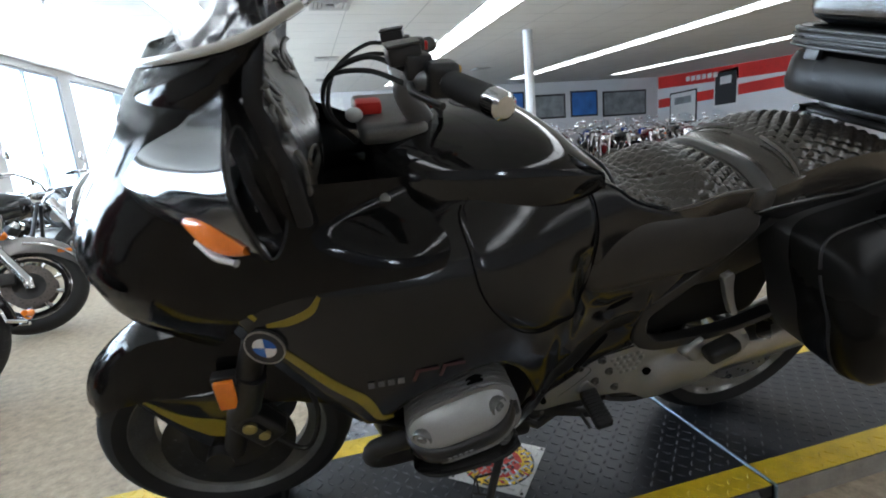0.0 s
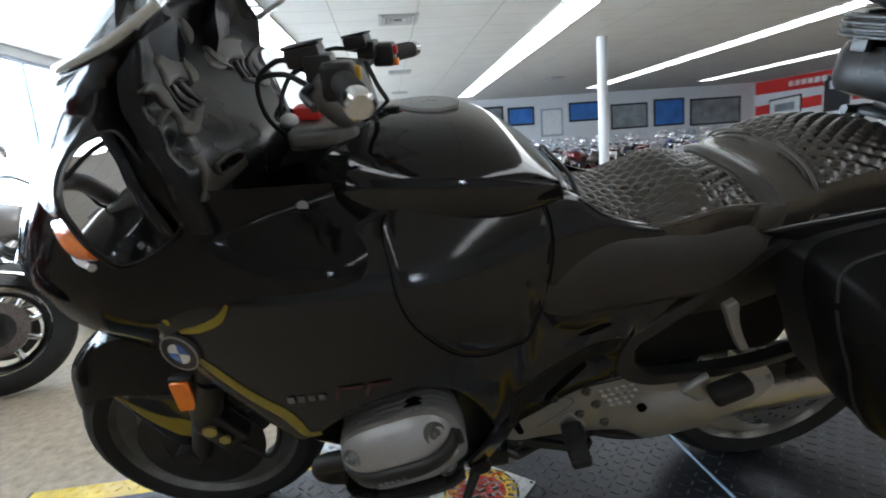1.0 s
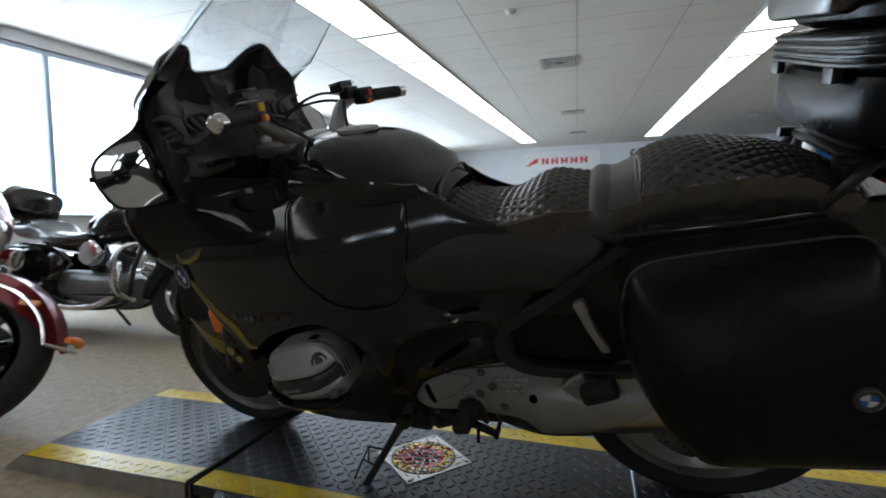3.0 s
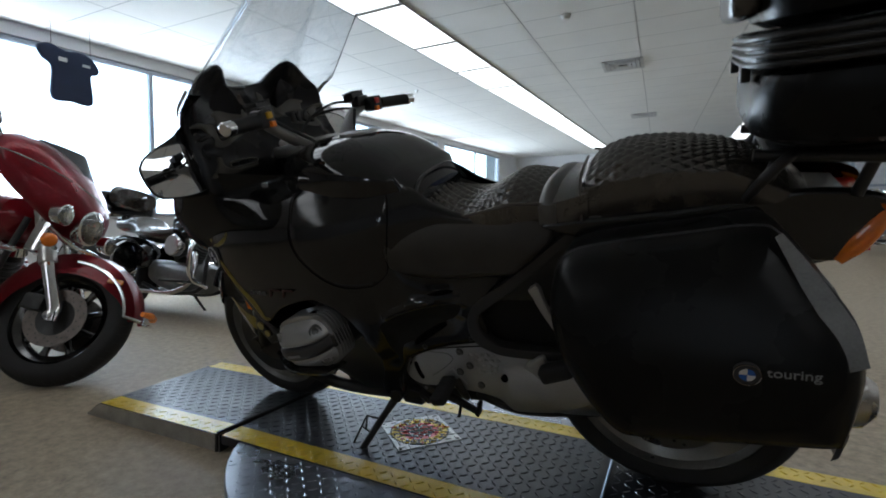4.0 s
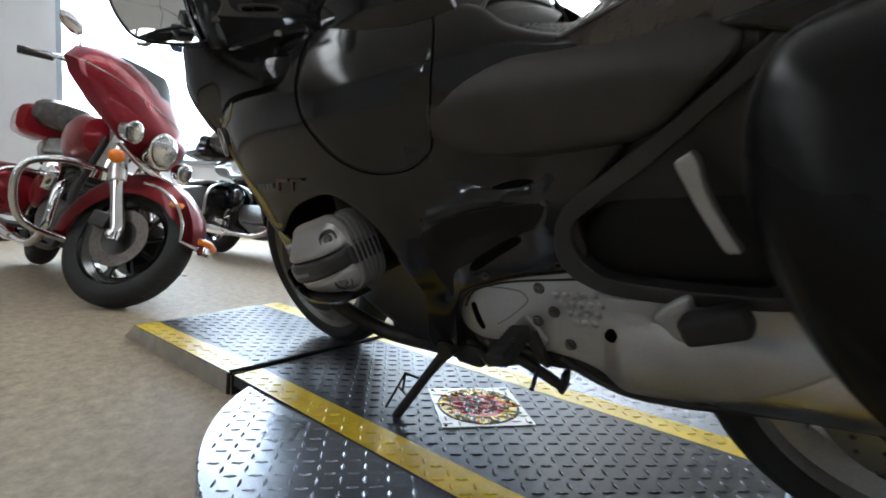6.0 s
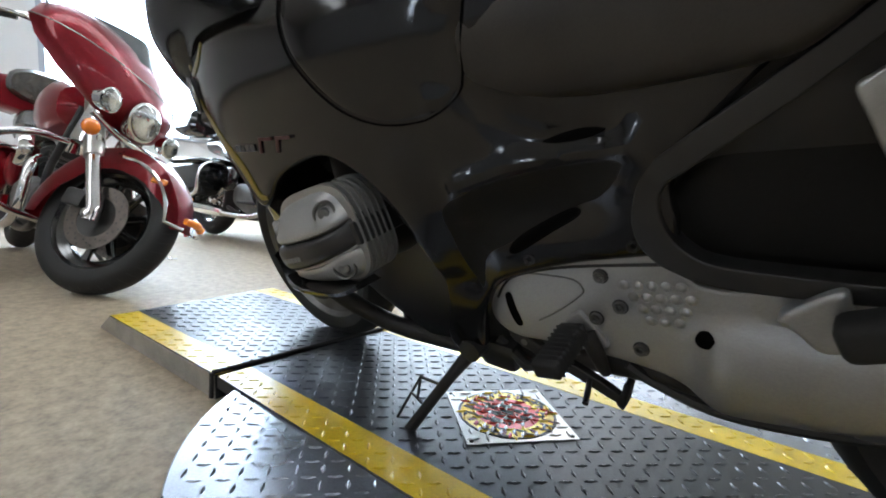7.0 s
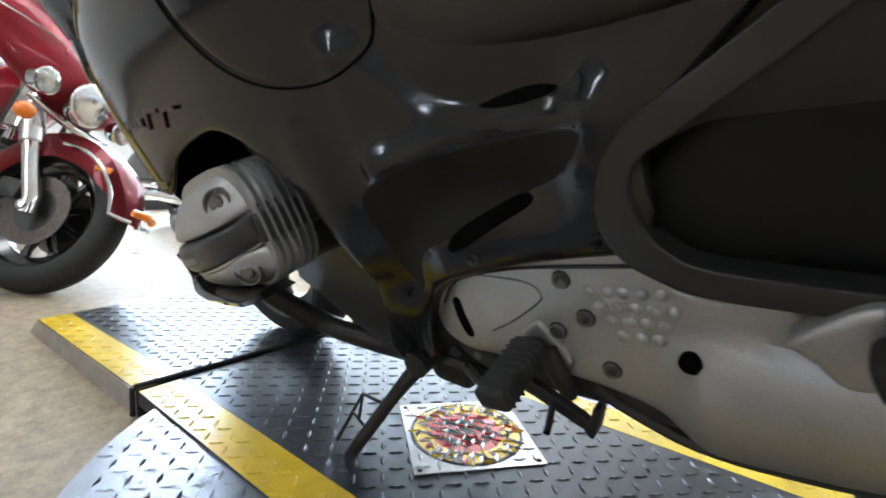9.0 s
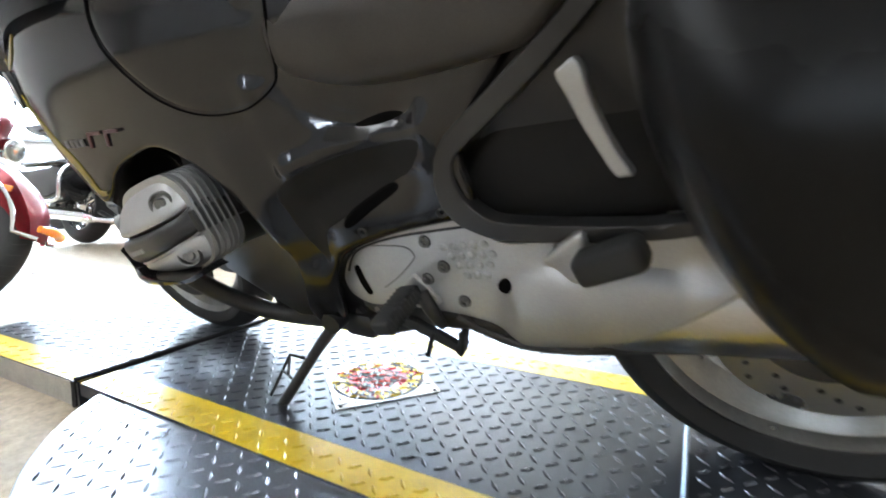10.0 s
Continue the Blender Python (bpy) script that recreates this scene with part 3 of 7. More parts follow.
for x0, x1, z0, z1, m2, lab in ((5.0, 6.1, 3.05, 3.85, POSTER_GREY, "framed grey picture on the far wall"), (6.3, 7.6, 2.9, 3.75, POSTER_BLUE, "blue banner on the far wall"), (7.9, 9.0, 2.3, 3.6, SIGN_WHITE, "pale notice board on the far wall"),
                                (9.3, 11.0, 2.9, 3.8, POSTER_BLUE, "faded blue poster on the far wall"), (11.4, 13.3, 2.4, 3.6, POSTER_GREY, "grey landscape poster on the far wall"), (13.6, 15.2, 2.4, 3.7, POSTER_BLUE, "blue sky poster on the far wall"), (15.5, 18.2, 2.3, 3.6, POSTER_GREY, "wide grey poster on the far wall")):
    t = thing("poster", lab, "poster")
    part("frame", box(x0, x1, Y1 - 0.04, Y1 - 0.004, z0, z1, 0.008, 1), CARD_BLACK if m2 is not SIGN_WHITE else FRAME_ALU, t)
    part("sheet", box(x0 + 0.09, x1 - 0.09, Y1 - 0.048, Y1 - 0.042, z0 + 0.09, z1 - 0.09), m2, t)

# round post
col = thing("column", "white painted round steel column up to the ceiling", "column", kind="structure")
part("shaft", move(lathe([(0.1, floor_z(8.4)), (0.1, ceil_z(8.4) + 0.003)], 24, "z"), Matrix.Translation((5.04, 8.42, 0))), WALL, col)
part("base", move(lathe([(0.16, floor_z(8.4)), (0.16, floor_z(8.4) + 0.03), (0.105, floor_z(8.4) + 0.06)], 24, "z"), Matrix.Translation((5.04, 8.42, 0))), WALL, col)

# strips of recessed ceiling lights
SLOPE = Matrix.Rotation(math.atan(RISE), 4, "X")


def ceiling_light():
    t = thing("ceiling_light", "recessed fluorescent ceiling light with glowing flat diffuser", "light", group="strip lights in the ceiling")
    for a, b, c, d in ((-0.32, 0.32, -0.64, -0.62), (-0.32, 0.32, 0.62, 0.64), (-0.32, -0.3, -0.62, 0.62), (0.3, 0.32, -0.62, 0.62)):
        part("frame", box(a, b, c, d, -0.012, 0.012), CEILING_LINE, t)
    part("diffuser", box(-0.3, 0.3, -0.62, 0.62, -0.004, 0.006), DIFFUSER, t)
    return t


first = ceiling_light()
for s, (sx, sy) in enumerate(((-1.37, 2.2), (3.42, 2.6), (8.85, 2.2), (13.9, 2.2))):
    # lights with k below 0 are unseen, added to brighten the south side
    for k in range(-6, 13):
        y = sy + k * 1.3
        m = Matrix.Translation((sx + 0.035 * (y - 3.0), y, ceil_z(y) - 0.003)) @ SLOPE @ Matrix.Rotation(radians(-2.0), 4, "Z")
        if s == 0 and k == -6:
            first.matrix_world = m
        else:
            copy_thing(first, m)


def ceiling_vent():
    t = thing("ceiling_vent", "white louvred square ceiling air vent", "vent", group="air vents in the ceiling")
    for k, (r0, r1, d) in enumerate(((0.30, 0.26, 0.012), (0.235, 0.2, 0.022), (0.175, 0.14, 0.022), (0.115, 0.08, 0.022))):
        rings = [[(sx * r, sy * r, z) for sx, sy in ((-1, -1), (1, -1), (1, 1), (-1, 1))] for r, z in ((r0, -0.002), (r0, -d), (r1, -d + 0.004), (r1 - 0.02, 0.004))]
        part("frame" if k == 0 else "louvre", skin(rings, cap=False), VENT_SHADED, t, smooth=False)
    part("backing", box(-0.28, 0.28, -0.28, 0.28, 0.002, 0.006), CARD_BLACK, t)
    return t


v0 = ceiling_vent()
for k, (x, y) in enumerate(((0.83, 6.4), (1.0, 11.4), (1.13, 15.95), (6.3, 14.5), (0.9, 2.4))):
    m = Matrix.Translation((x, y, ceil_z(y) - 0.002)) @ SLOPE
    if k == 0:
        v0.matrix_world = m
    elif k < 4:
        copy_thing(v0, m)
sd = thing("smoke_detector", "small white round smoke detector on the ceiling", "detector", Matrix.Translation((0.38, 4.0, ceil_z(4.0))) @ SLOPE)
part("base", lathe([(0.06, 0.004), (0.06, -0.012), (0.05, -0.016)], 20, "z"), WHITE_PLASTIC, sd)
part("cover", lathe([(0.048, -0.015), (0.046, -0.035), (0.03, -0.045), (0.001, -0.045)], 20, "z"), WHITE_PLASTIC, sd)
sp = thing("sprinkler_head", "small metal sprinkler head below the ceiling", "sprinkler", Matrix.Translation((-2.7, 6.2, ceil_z(6.2))) @ SLOPE)
part("cup", lathe([(0.035, 0.003), (0.03, -0.02), (0.012, -0.025), (0.012, -0.05), (0.03, -0.053), (0.001, -0.055)], 14, "z"), STEEL, sp)

# jersey hung in the window, with cords to the head rail
js = thing("hanging_jersey", "navy blue sleeveless jersey hanging in the window", "clothing")
front = [(1.32, 2.74), (1.42, 2.77), (1.55, 2.73), (1.68, 2.75), (1.8, 2.72), (1.88, 2.62), (1.86, 2.55), (1.79, 2.5), (1.80, 2.2), (1.6, 2.19), (1.41, 2.2), (1.42, 2.52), (1.34, 2.6), (1.29, 2.68)]
bm = panel(front, lambda x, z: -0.02 + 0.012 * math.sin(9 * x + 3 * z), 0.03, 0.03, 0.03, 0.012, 80)
move(bm, Matrix.Translation((-4.6, 0, 0)) @ Matrix.Rotation(radians(90), 4, "Z"))
part("body", bm, CLOTH, js)
for y0, y1, z0, z1 in ((1.47, 1.55, 2.60, 2.645), (1.7, 1.78, 2.60, 2.63)):
    part("patch", box(-4.572, -4.568, y0, y1, z0, z1), WHITE_PLASTIC, js)
for y in (1.42, 1.8):
    part("cord", tube([(-4.6, y, 2.74), (-4.6, y, ceil_z(y))], 0.003, 6), CARD_BLACK, js)

solid("ceiling_cable", tube([(-1.7, 2.45, ceil_z(2.45)), (-1.72, 2.5, 2.9), (-1.69, 2.6, 2.75), (-1.74, 2.7, 2.62), (-1.9, 2.72, 2.55)], 0.004, 6, smooth=24), WHITE_PLASTIC, "thin pale cord hanging from the ceiling", "cord")

clip = thing("metal_clip", "small bent chrome clip lying on the floor", "hardware", Matrix.Translation((-2.08, 0.435, 0.0)) @ Matrix.Rotation(radians(20), 4, "Z"))
part("loop", tube([(-0.05, 0, 0.006), (-0.02, 0.02, 0.006), (0.02, -0.015, 0.008), (0.05, 0.012, 0.006)], 0.005, 8, smooth=16), CHROME, clip)
part("tab", box(-0.07, -0.03, -0.012, 0.012, 0.001, 0.006, 0.002, 1), STEEL, clip)

# ---- low ramp with turntable ----
H = 0.062


def lozenges(x0, x1, y0, y1, z, keep, pitch=0.031, turn=0.0):
    """Raised tread marks of a chequer plate, alternately turned."""
    V, F = [], []
    nx, ny = int((x1 - x0) / pitch), int((y1 - y0) / pitch)
    for i in range(nx):
        for j in range(ny):
            x, y = x0 + (i + 0.5) * pitch, y0 + (j + 0.5) * pitch
            if not keep(x, y):
                continue
            a = radians(45 if (i + j) % 2 else -45) + turn
            c, s = math.cos(a), math.sin(a)
            b = len(V)
            for u, v, h in ((-0.0135, 0, 0), (0, -0.0042, 0), (0.0135, 0, 0), (0, 0.0042, 0), (-0.0075, 0, 0.0022), (0.0075, 0, 0.0022)):
                V.append((x + u * c - v * s, y + u * s + v * c, z + h))
            F += [(b, b + 1, b + 4), (b + 1, b + 2, b + 5), (b + 1, b + 5, b + 4), (b + 2, b + 3, b + 5), (b + 3, b, b + 4), (b + 3, b + 4, b + 5)]
    me = bpy.data.meshes.new("lozenges")
    me.from_pydata(V, [], F)
    return me


def add_marks(parent, name, me, material):
    me.materials.append(material)
    ob = new(name, me)
    ob.parent = parent
    tagged(ob, kind="stuff")
    return ob


YN, YF, STRIPE = -0.306, 0.314, 0.083
# the middle and rear sections stand slightly turned against the front one
TWIST = Matrix.Translation((0, -0.3, 0)) @ Matrix.Rotation(radians(-1.8), 4, "Z") @ Matrix.Translation((0, 0.3, 0))
ramp = thing("display_ramp", "low black chequer-plate ramp with yellow edge stripes", "ramp")
# front section with bevelled nose
nose = [[(-0.795 - e, y, 0.001), (-0.795 - e, y, 0.006), (-0.705 - e, y, H), (-0.004, y, H), (-0.004, y, 0.001)] for y, e in ((YN, 0), (YF, 0.045))]
part("front_plate", skin(nose), PLATE_DARK, ramp, smooth=False)
part("middle_plate", box(0.004, 1.236, YN, YF, 0.03, H, 0.001, 1), PLATE_DARK, ramp, smooth=False).matrix_local = TWIST
part("rear_plate", skin([[(1.244, y, 0.001), (1.244, y, H), (2.2, y, H), (2.75, y, 0.006), (2.75, y, 0.001)] for y in (YN, YF)]), PLATE_DARK, ramp, smooth=False).matrix_local = TWIST
for x0, x1 in ((-0.703, -0.005), (0.006, 1.234), (1.246, 2.2)):
    for y0, y1 in ((YN + 0.001, YN + STRIPE), (YF - STRIPE, YF - 0.001)):
        far_end = 0.036 if x0 < 0 < y0 else 0.0
        ob = part("yellow_stripe", box(x0 - far_end, x1, y0, y1, H - 0.001, H + 0.0006), YELLOW_TAPE, ramp, "worn yellow painted edge stripe", smooth=False)
        if x0 > 0:
            ob.matrix_local = TWIST
for y0, y1 in ((YN, YN + 0.004), (YF - 0.004, YF)):
    d = -0.0022 if y0 < 0 else 0.0022
    part("side_skirt", skin([[(-0.794, y, 0.0005), (-0.794, y, 0.006), (-0.704, y, H - 0.003), (-0.005, y, H - 0.003), (-0.005, y, 0.0005)] for y in (y0 + d, y1 + d)]), PLATE_SIDE, ramp, "bare aluminium ramp edge", smooth=False)
    part("side_skirt", box(1.246, 2.2, y0 + d, y1 + d, 0.0005, H - 0.003), PLATE_SIDE, ramp, "bare aluminium ramp edge", smooth=False).matrix_local = TWIST
inner = lambda x, y: YN + STRIPE + 0.008 < y < YF - STRIPE - 0.008
outer = lambda x, y: not (YN + STRIPE - 0.006 < y < YF - STRIPE + 0.006) and YN + 0.01 < y < YF - 0.01
for x0, x1 in ((-0.70, -0.012), (0.012, 1.23), (1.25, 2.2)):
    for ob in (add_marks(ramp, "tread_pattern", lozenges(x0, x1, YN, YF, H, inner), PLATE_MARK), add_marks(ramp, "painted_tread_pattern", lozenges(x0, x1, YN, YF, H + 0.0006, outer), YELLOW_TAPE)):
        if x0 > 0:
            ob.matrix_local = TWIST
solid("rubber_strip", join(tube([(-0.012, YN - 0.002, H + 0.004), (0.0, -0.1, H + 0.004), (0.012, 0.12, H + 0.004), (0.016, YF + 0.002, H + 0.004)], 0.006, 8, smooth=20), tube([(-0.012, YN - 0.004, H + 0.004), (-0.013, YN - 0.006, 0.004)], 0.006, 8)), RUBBER, "black rubber cord lying over the ramp joint", "cord")
solid("seam_cord", join(tube([(1.24, YN - 0.004, H + 0.003), (1.241, 0.0, H + 0.003), (1.24, YF, H + 0.003)], 0.004, 8), tube([(1.24, YN - 0.005, H + 0.003), (1.24, YN - 0.007, 0.004)], 0.005, 8)), mat("blue_grey_trim", (0.25, 0.33, 0.42), 0.3, 0.6), "thin blue-grey metal trim in the ramp joint", "trim", TWIST)

TC, TR = Vector((0.65, 0.0)), 0.64
turn = thing("turntable", "round bright chequer-plate turntable under the ramp", "turntable")
part("disc", move(lathe([(0.02, 0.012), (TR - 0.004, 0.012), (TR, 0.016), (TR, H - 0.008), (TR - 0.003, H - 0.005), (0.02, H - 0.005)], 96, "z"), Matrix.Translation((TC.x, TC.y, 0))), PLATE_LIGHT, turn)
part("bearing_base", move(lathe([(TR - 0.12, 0.001), (TR - 0.12, 0.013)], 48, "z"), Matrix.Translation((TC.x, TC.y, 0))), DARK_STEEL, turn)
add_marks(turn, "tread_pattern", lozenges(0, 1.3, -0.66, 0.66, H - 0.005, lambda x, y: (Vector((x, y)) - TC).length < TR - 0.02 and (y < -0.312 - 0.0315 * x or y > 0.33)), PLATE_LIGHT)

# square foil sign riveted on the plate
st = thing("floor_plate_sign", "square silver foil sign with worn red and yellow round emblem", "sign", Matrix.Translation((0.618, 0.008, H + 0.0018)) @ Matrix.Rotation(radians(47.5), 4, "Z"))
part("sheet", box(-0.112, 0.112, -0.112, 0.112, 0, 0.0012), STICKER_WHITE, st, smooth=False)
part("ring", lathe([(0.068, 0.0010), (0.098, 0.0010), (0.098, 0.0020), (0.068, 0.0020)], 48, "z", close=True), STICKER_YELLOW, st)
part("dark_rim", lathe([(0.098, 0.0010), (0.104, 0.0010), (0.104, 0.0022), (0.098, 0.0022)], 48, "z", close=True), CARD_BLACK, st)
part("roundel", lathe([(0.0005, 0.0010), (0.068, 0.0010), (0.068, 0.0021), (0.0005, 0.0021)], 40, "z"), STICKER_RED, st)
for k in range(26):
    if k % 13 not in (0, 12):
        part("lettering_bar", move(box(0.074, 0.092, -0.004, 0.004, 0.0015, 0.0026), Matrix.Rotation(2 * math.pi * k / 26, 4, "Z")), RED_INK, st, smooth=False)
for z0, w in ((0.022, 0.034), (0.002, 0.05), (-0.02, 0.045), (-0.04, 0.03)):
    part("emblem_bar", move(box(-w, w, z0 - 0.006, z0 + 0.006, 0.0015, 0.0027), Matrix.Rotation(radians(-45), 4, "Z")), CARD_BLACK, st, smooth=False)
for sx in (-1, 1):
    for sy in (-1, 1):
        part("rivet", move(lathe([(0.0045, 0.001), (0.004, 0.003), (0.0005, 0.004)], 10, "z"), Matrix.Translation((sx * 0.102, sy * 0.102, 0))), DARK_STEEL, st)
rng = random.Random(5)
for nm, share, m2 in (("worn_patch", 0.42, STICKER_WHITE), ("scuffed_patch", 0.26, STICKER_RED), ("dark_patch", 0.07, CARD_BLACK)):
    add_marks(st, nm, lozenges(-0.11, 0.11, -0.11, 0.11, 0.0026, lambda x, y: math.hypot(x, y) < 0.1 and rng.random() < share, 0.0135, radians(20)), m2)
for nm, r0, r1, m2 in (("embossed_pattern", 0.106, 0.2, STICKER_WHITE), ("embossed_yellow_pattern", 0.07, 0.098, STICKER_YELLOW), ("embossed_red_pattern", 0.0, 0.066, STICKER_RED)):
    add_marks(st, nm, lozenges(-0.11, 0.11, -0.11, 0.11, 0.0021, lambda x, y: r0 <= math.hypot(x, y) < r1, 0.0275, radians(45)), m2)

# ---- the black touring motorcycle on the ramp ----
# its own axes: x to the rear, y to its right side, z up; it leans on its side stand
BIKE = Matrix.Translation((-0.085, 0.165, 0.066)) @ Matrix.Rotation(radians(-3.4), 4, "Z") @ Matrix.Rotation(radians(19.5), 4, "X")
bike = thing("touring_motorcycle", "black faired touring motorcycle leaning on its side stand on the ramp", "motorcycle", BIKE)


def both(name, make, material, label="", parent=None):
    """A part on the left side and its twin on the right."""
    a = make()
    b = mirrored(a)
    part(name, b, material, parent or bike, label)
    return part(name, a, material, parent or bike, label)


def side_y(x, z):
    """Left outer face of the side fairing."""
    w = glide(((0.05, 0.245), (0.15, 0.275), (0.3, 0.312), (0.5, 0.315), (0.66, 0.292), (0.8, 0.235), (0.95, 0.185), (1.1, 0.172), (1.4, 0.185)), x)
    f = glide(((0.15, 0.48), (0.25, 0.63), (0.36, 0.79), (0.48, 0.94), (0.58, 0.995), (0.70, 1.01), (0.80, 1.0), (0.86, 0.935), (0.91, 0.82), (0.95, 0.70), (1.0, 0.56)), z)
    y = -w * f
    for path, depth, wide in FORMS:
        d = min(math.hypot(x - a[0] - (b[0] - a[0]) * t, z - a[1] - (b[1] - a[1]) * t) for a, b in zip(path, path[1:]) for t in (min(max(((x - a[0]) * (b[0] - a[0]) + (z - a[1]) * (b[1] - a[1])) / ((b[0] - a[0]) ** 2 + (b[1] - a[1]) ** 2), 0), 1),))
        if d < 3 * wide:
            y -= depth * math.exp(-(d / wide) ** 2)
    return y


# pressed ridges (+) and hollows (-) of the flank: path, height, width
FORMS = ((((0.80, 0.585), (0.868, 0.604), (0.947, 0.620), (1.0, 0.620)), 0.012, 0.018),
         (((0.765, 0.42), (0.785, 0.50), (0.85, 0.535), (0.93, 0.548)), -0.016, 0.034),
         (((0.806, 0.80), (0.808, 0.72), (0.842, 0.667), (0.90, 0.634), (0.97, 0.634)), -0.010, 0.020),
         (((0.779, 0.70), (0.785, 0.638), (0.792, 0.59), (0.786, 0.54)), 0.008, 0.018),
         (((1.012, 0.640), (1.010, 0.605), (0.992, 0.572)), 0.007, 0.014),
         (((0.72, 0.62), (0.735, 0.55), (0.725, 0.46)), 0.010, 0.030))

# wheels
wheel(bike, (0.018, 0, 0.300), 0.300, 0.118, 0.226, 3, RUBBER, ALU_DARK, disc_r=0.152, disc_mat=DARK_STEEL)
wheel(bike, (1.495, 0, 0.318), 0.318, 0.165, 0.236, 3, RUBBER, WHEEL_ALU, disc_r=0.14, disc_mat=STEEL)

# front mudguard: hood over the wheel with a yellow lower band
def hood(x):
    return lerp(((-0.29, 0.02), (-0.26, 0.05), (-0.18, 0.083), (-0.05, 0.096), (0.1, 0.094), (0.3, 0.085)), x)


rings = []
for i in range(25):
    a = radians(lerp(((0, 152), (24, 18)), i))
    rr = lerp(((0, 0.318), (3, 0.345), (8, 0.368), (14, 0.362), (24, 0.328)), i)
    w = lerp(((0, 0.03), (2, 0.055), (6, 0.082), (14, 0.094), (24, 0.08)), i)
    drop = lerp(((0, 0.03), (4, 0.085), (9, 0.15), (14, 0.19), (18, 0.15), (24, 0.06)), i)
    u = Vector((math.cos(a), 0, math.sin(a)))
    ring = []
    for j in range(13):
        v = j / 6 - 1
        if abs(v) <= 0.5:
            p = u * (rr - 0.022 * (2 * v) ** 2) + Vector((0, w * 1.55 * v, 0))
        else:
            k = (abs(v) - 0.5) / 0.5
            p = u * (rr - 0.022) + Vector((0, math.copysign(w * (0.775 + 0.225 * math.sin(k * math.pi / 2)), v), 0)) - Vector((0, 0, drop * k))
        ring.append(p + Vector((0.014, 0, 0.300)))
    rings.append(ring)
bm = skin(rings, cap=False, closed=False)
bmesh.ops.solidify(bm, geom=bm.faces[:], thickness=0.004)
part("front_mudguard", bm, BLACK_PAINT, bike)
both("mudguard_skirt", lambda: panel([(-0.16, 0.50), (-0.06, 0.49), (0.05, 0.50), (0.085, 0.54), (0.05, 0.41), (0.018, 0.32), (-0.03, 0.33), (-0.085, 0.39), (-0.13, 0.45)], lambda x, z: -0.098 + 0.35 * max(0.0 - x, 0) ** 1.2, 0.01, 0.02, 0.012, 0.006, 80), BLACK_PAINT)
both("mudguard_band", lambda: strip([(-0.125, 0.478), (-0.06, 0.425), (0.0, 0.395), (0.045, 0.375)], lambda x, z: -0.0985 + 0.35 * max(0.0 - x, 0) ** 1.2, [0.003, 0.014, 0.026, 0.024]), YELLOW_PIN, "dull yellow band")
both("side_reflector", lambda: box(0.045, 0.086, -0.137, -0.126, 0.477, 0.556, 0.005), ORANGE, "amber rectangular reflector")
both("reflector_holder", lambda: box(0.040, 0.091, -0.127, -0.1, 0.472, 0.561, 0.004), SATIN_BLACK)

# fork, caliper, steering stem
both("fork_leg", lambda: tube([(0.03, -0.098, 0.30), (0.075, -0.1, 0.44), (0.17, -0.1, 0.70), (0.24, -0.1, 0.86)], [0.024, 0.03, 0.027, 0.024], 14), DARK_STEEL)
both("fork_boot", lambda: tube([(0.085, -0.108, 0.45), (0.12, -0.11, 0.54)], [0.036, 0.03], 14), SATIN_BLACK)
both("axle_clamp", lambda: move(lathe([(0.03, -0.125), (0.03, -0.085), (0.012, -0.08)], 18), Matrix.Translation((0.0, 0, 0.300))), DARK_STEEL)
cal = both("brake_caliper", lambda: join(move(box(-0.055, 0.055, -0.032, 0.02, -0.038, 0.038, 0.014, 3), Matrix.Translation((0.105, -0.098, 0.385)) @ Matrix.Rotation(radians(55), 4, "Y")), move(box(-0.03, 0.03, -0.042, 0.0, -0.02, 0.02, 0.01, 2), Matrix.Translation((0.105, -0.1, 0.385)) @ Matrix.Rotation(radians(55), 4, "Y"))), SATIN_BLACK)
for dx, dz, r in ((0.092, 0.410, 0.016), (0.118, 0.380, 0.013)):
    part("piston_cap", move(lathe([(r * 0.35, -0.1425), (r * 0.8, -0.1435), (r, -0.142), (r, -0.135)], 20), Matrix.Translation((dx, 0, dz))), mat("brass_ring", (0.42, 0.36, 0.16), 0.3, 0.8), cal, "gold ringed caliper cap")
part("brake_hose", tube([(0.13, -0.12, 0.35), (0.2, -0.13, 0.3), (0.24, -0.12, 0.4), (0.22, -0.11, 0.55), (0.24, -0.1, 0.7)], 0.006, 8, smooth=24), RUBBER, bike)
part("lower_wishbone", tube([(0.16, 0, 0.56), (0.35, 0, 0.52), (0.5, 0, 0.48)], [0.03, 0.04, 0.05], 12), DARK_STEEL, bike)

# engine and frame mass
part("crankcase", skin([[(x, y * w, z0 + (z1 - z0) * t) for y, t in ((-0.7, 0), (-1, 0.15), (-1, 0.85), (-0.6, 1), (0.6, 1), (1, 0.85), (1, 0.15), (0.7, 0))] for x, w, z0, z1 in ((0.33, 0.10, 0.36, 0.66), (0.38, 0.15, 0.25, 0.74), (0.55, 0.17, 0.19, 0.78), (0.72, 0.16, 0.21, 0.8), (0.85, 0.12, 0.28, 0.8), (1.15, 0.10, 0.36, 0.78), (1.3, 0.07, 0.5, 0.8))]), SATIN_BLACK, bike)
part("rear_subframe", skin([[(x, y * w, z0 + (z1 - z0) * t) for y, t in ((-0.8, 0), (-1, 0.3), (-0.8, 1), (0.8, 1), (1, 0.3), (0.8, 0))] for x, w, z0, z1 in ((0.9, 0.14, 0.55, 0.82), (1.3, 0.15, 0.6, 0.85), (1.55, 0.13, 0.66, 0.87), (1.8, 0.09, 0.72, 0.86))]), SATIN_BLACK, bike)
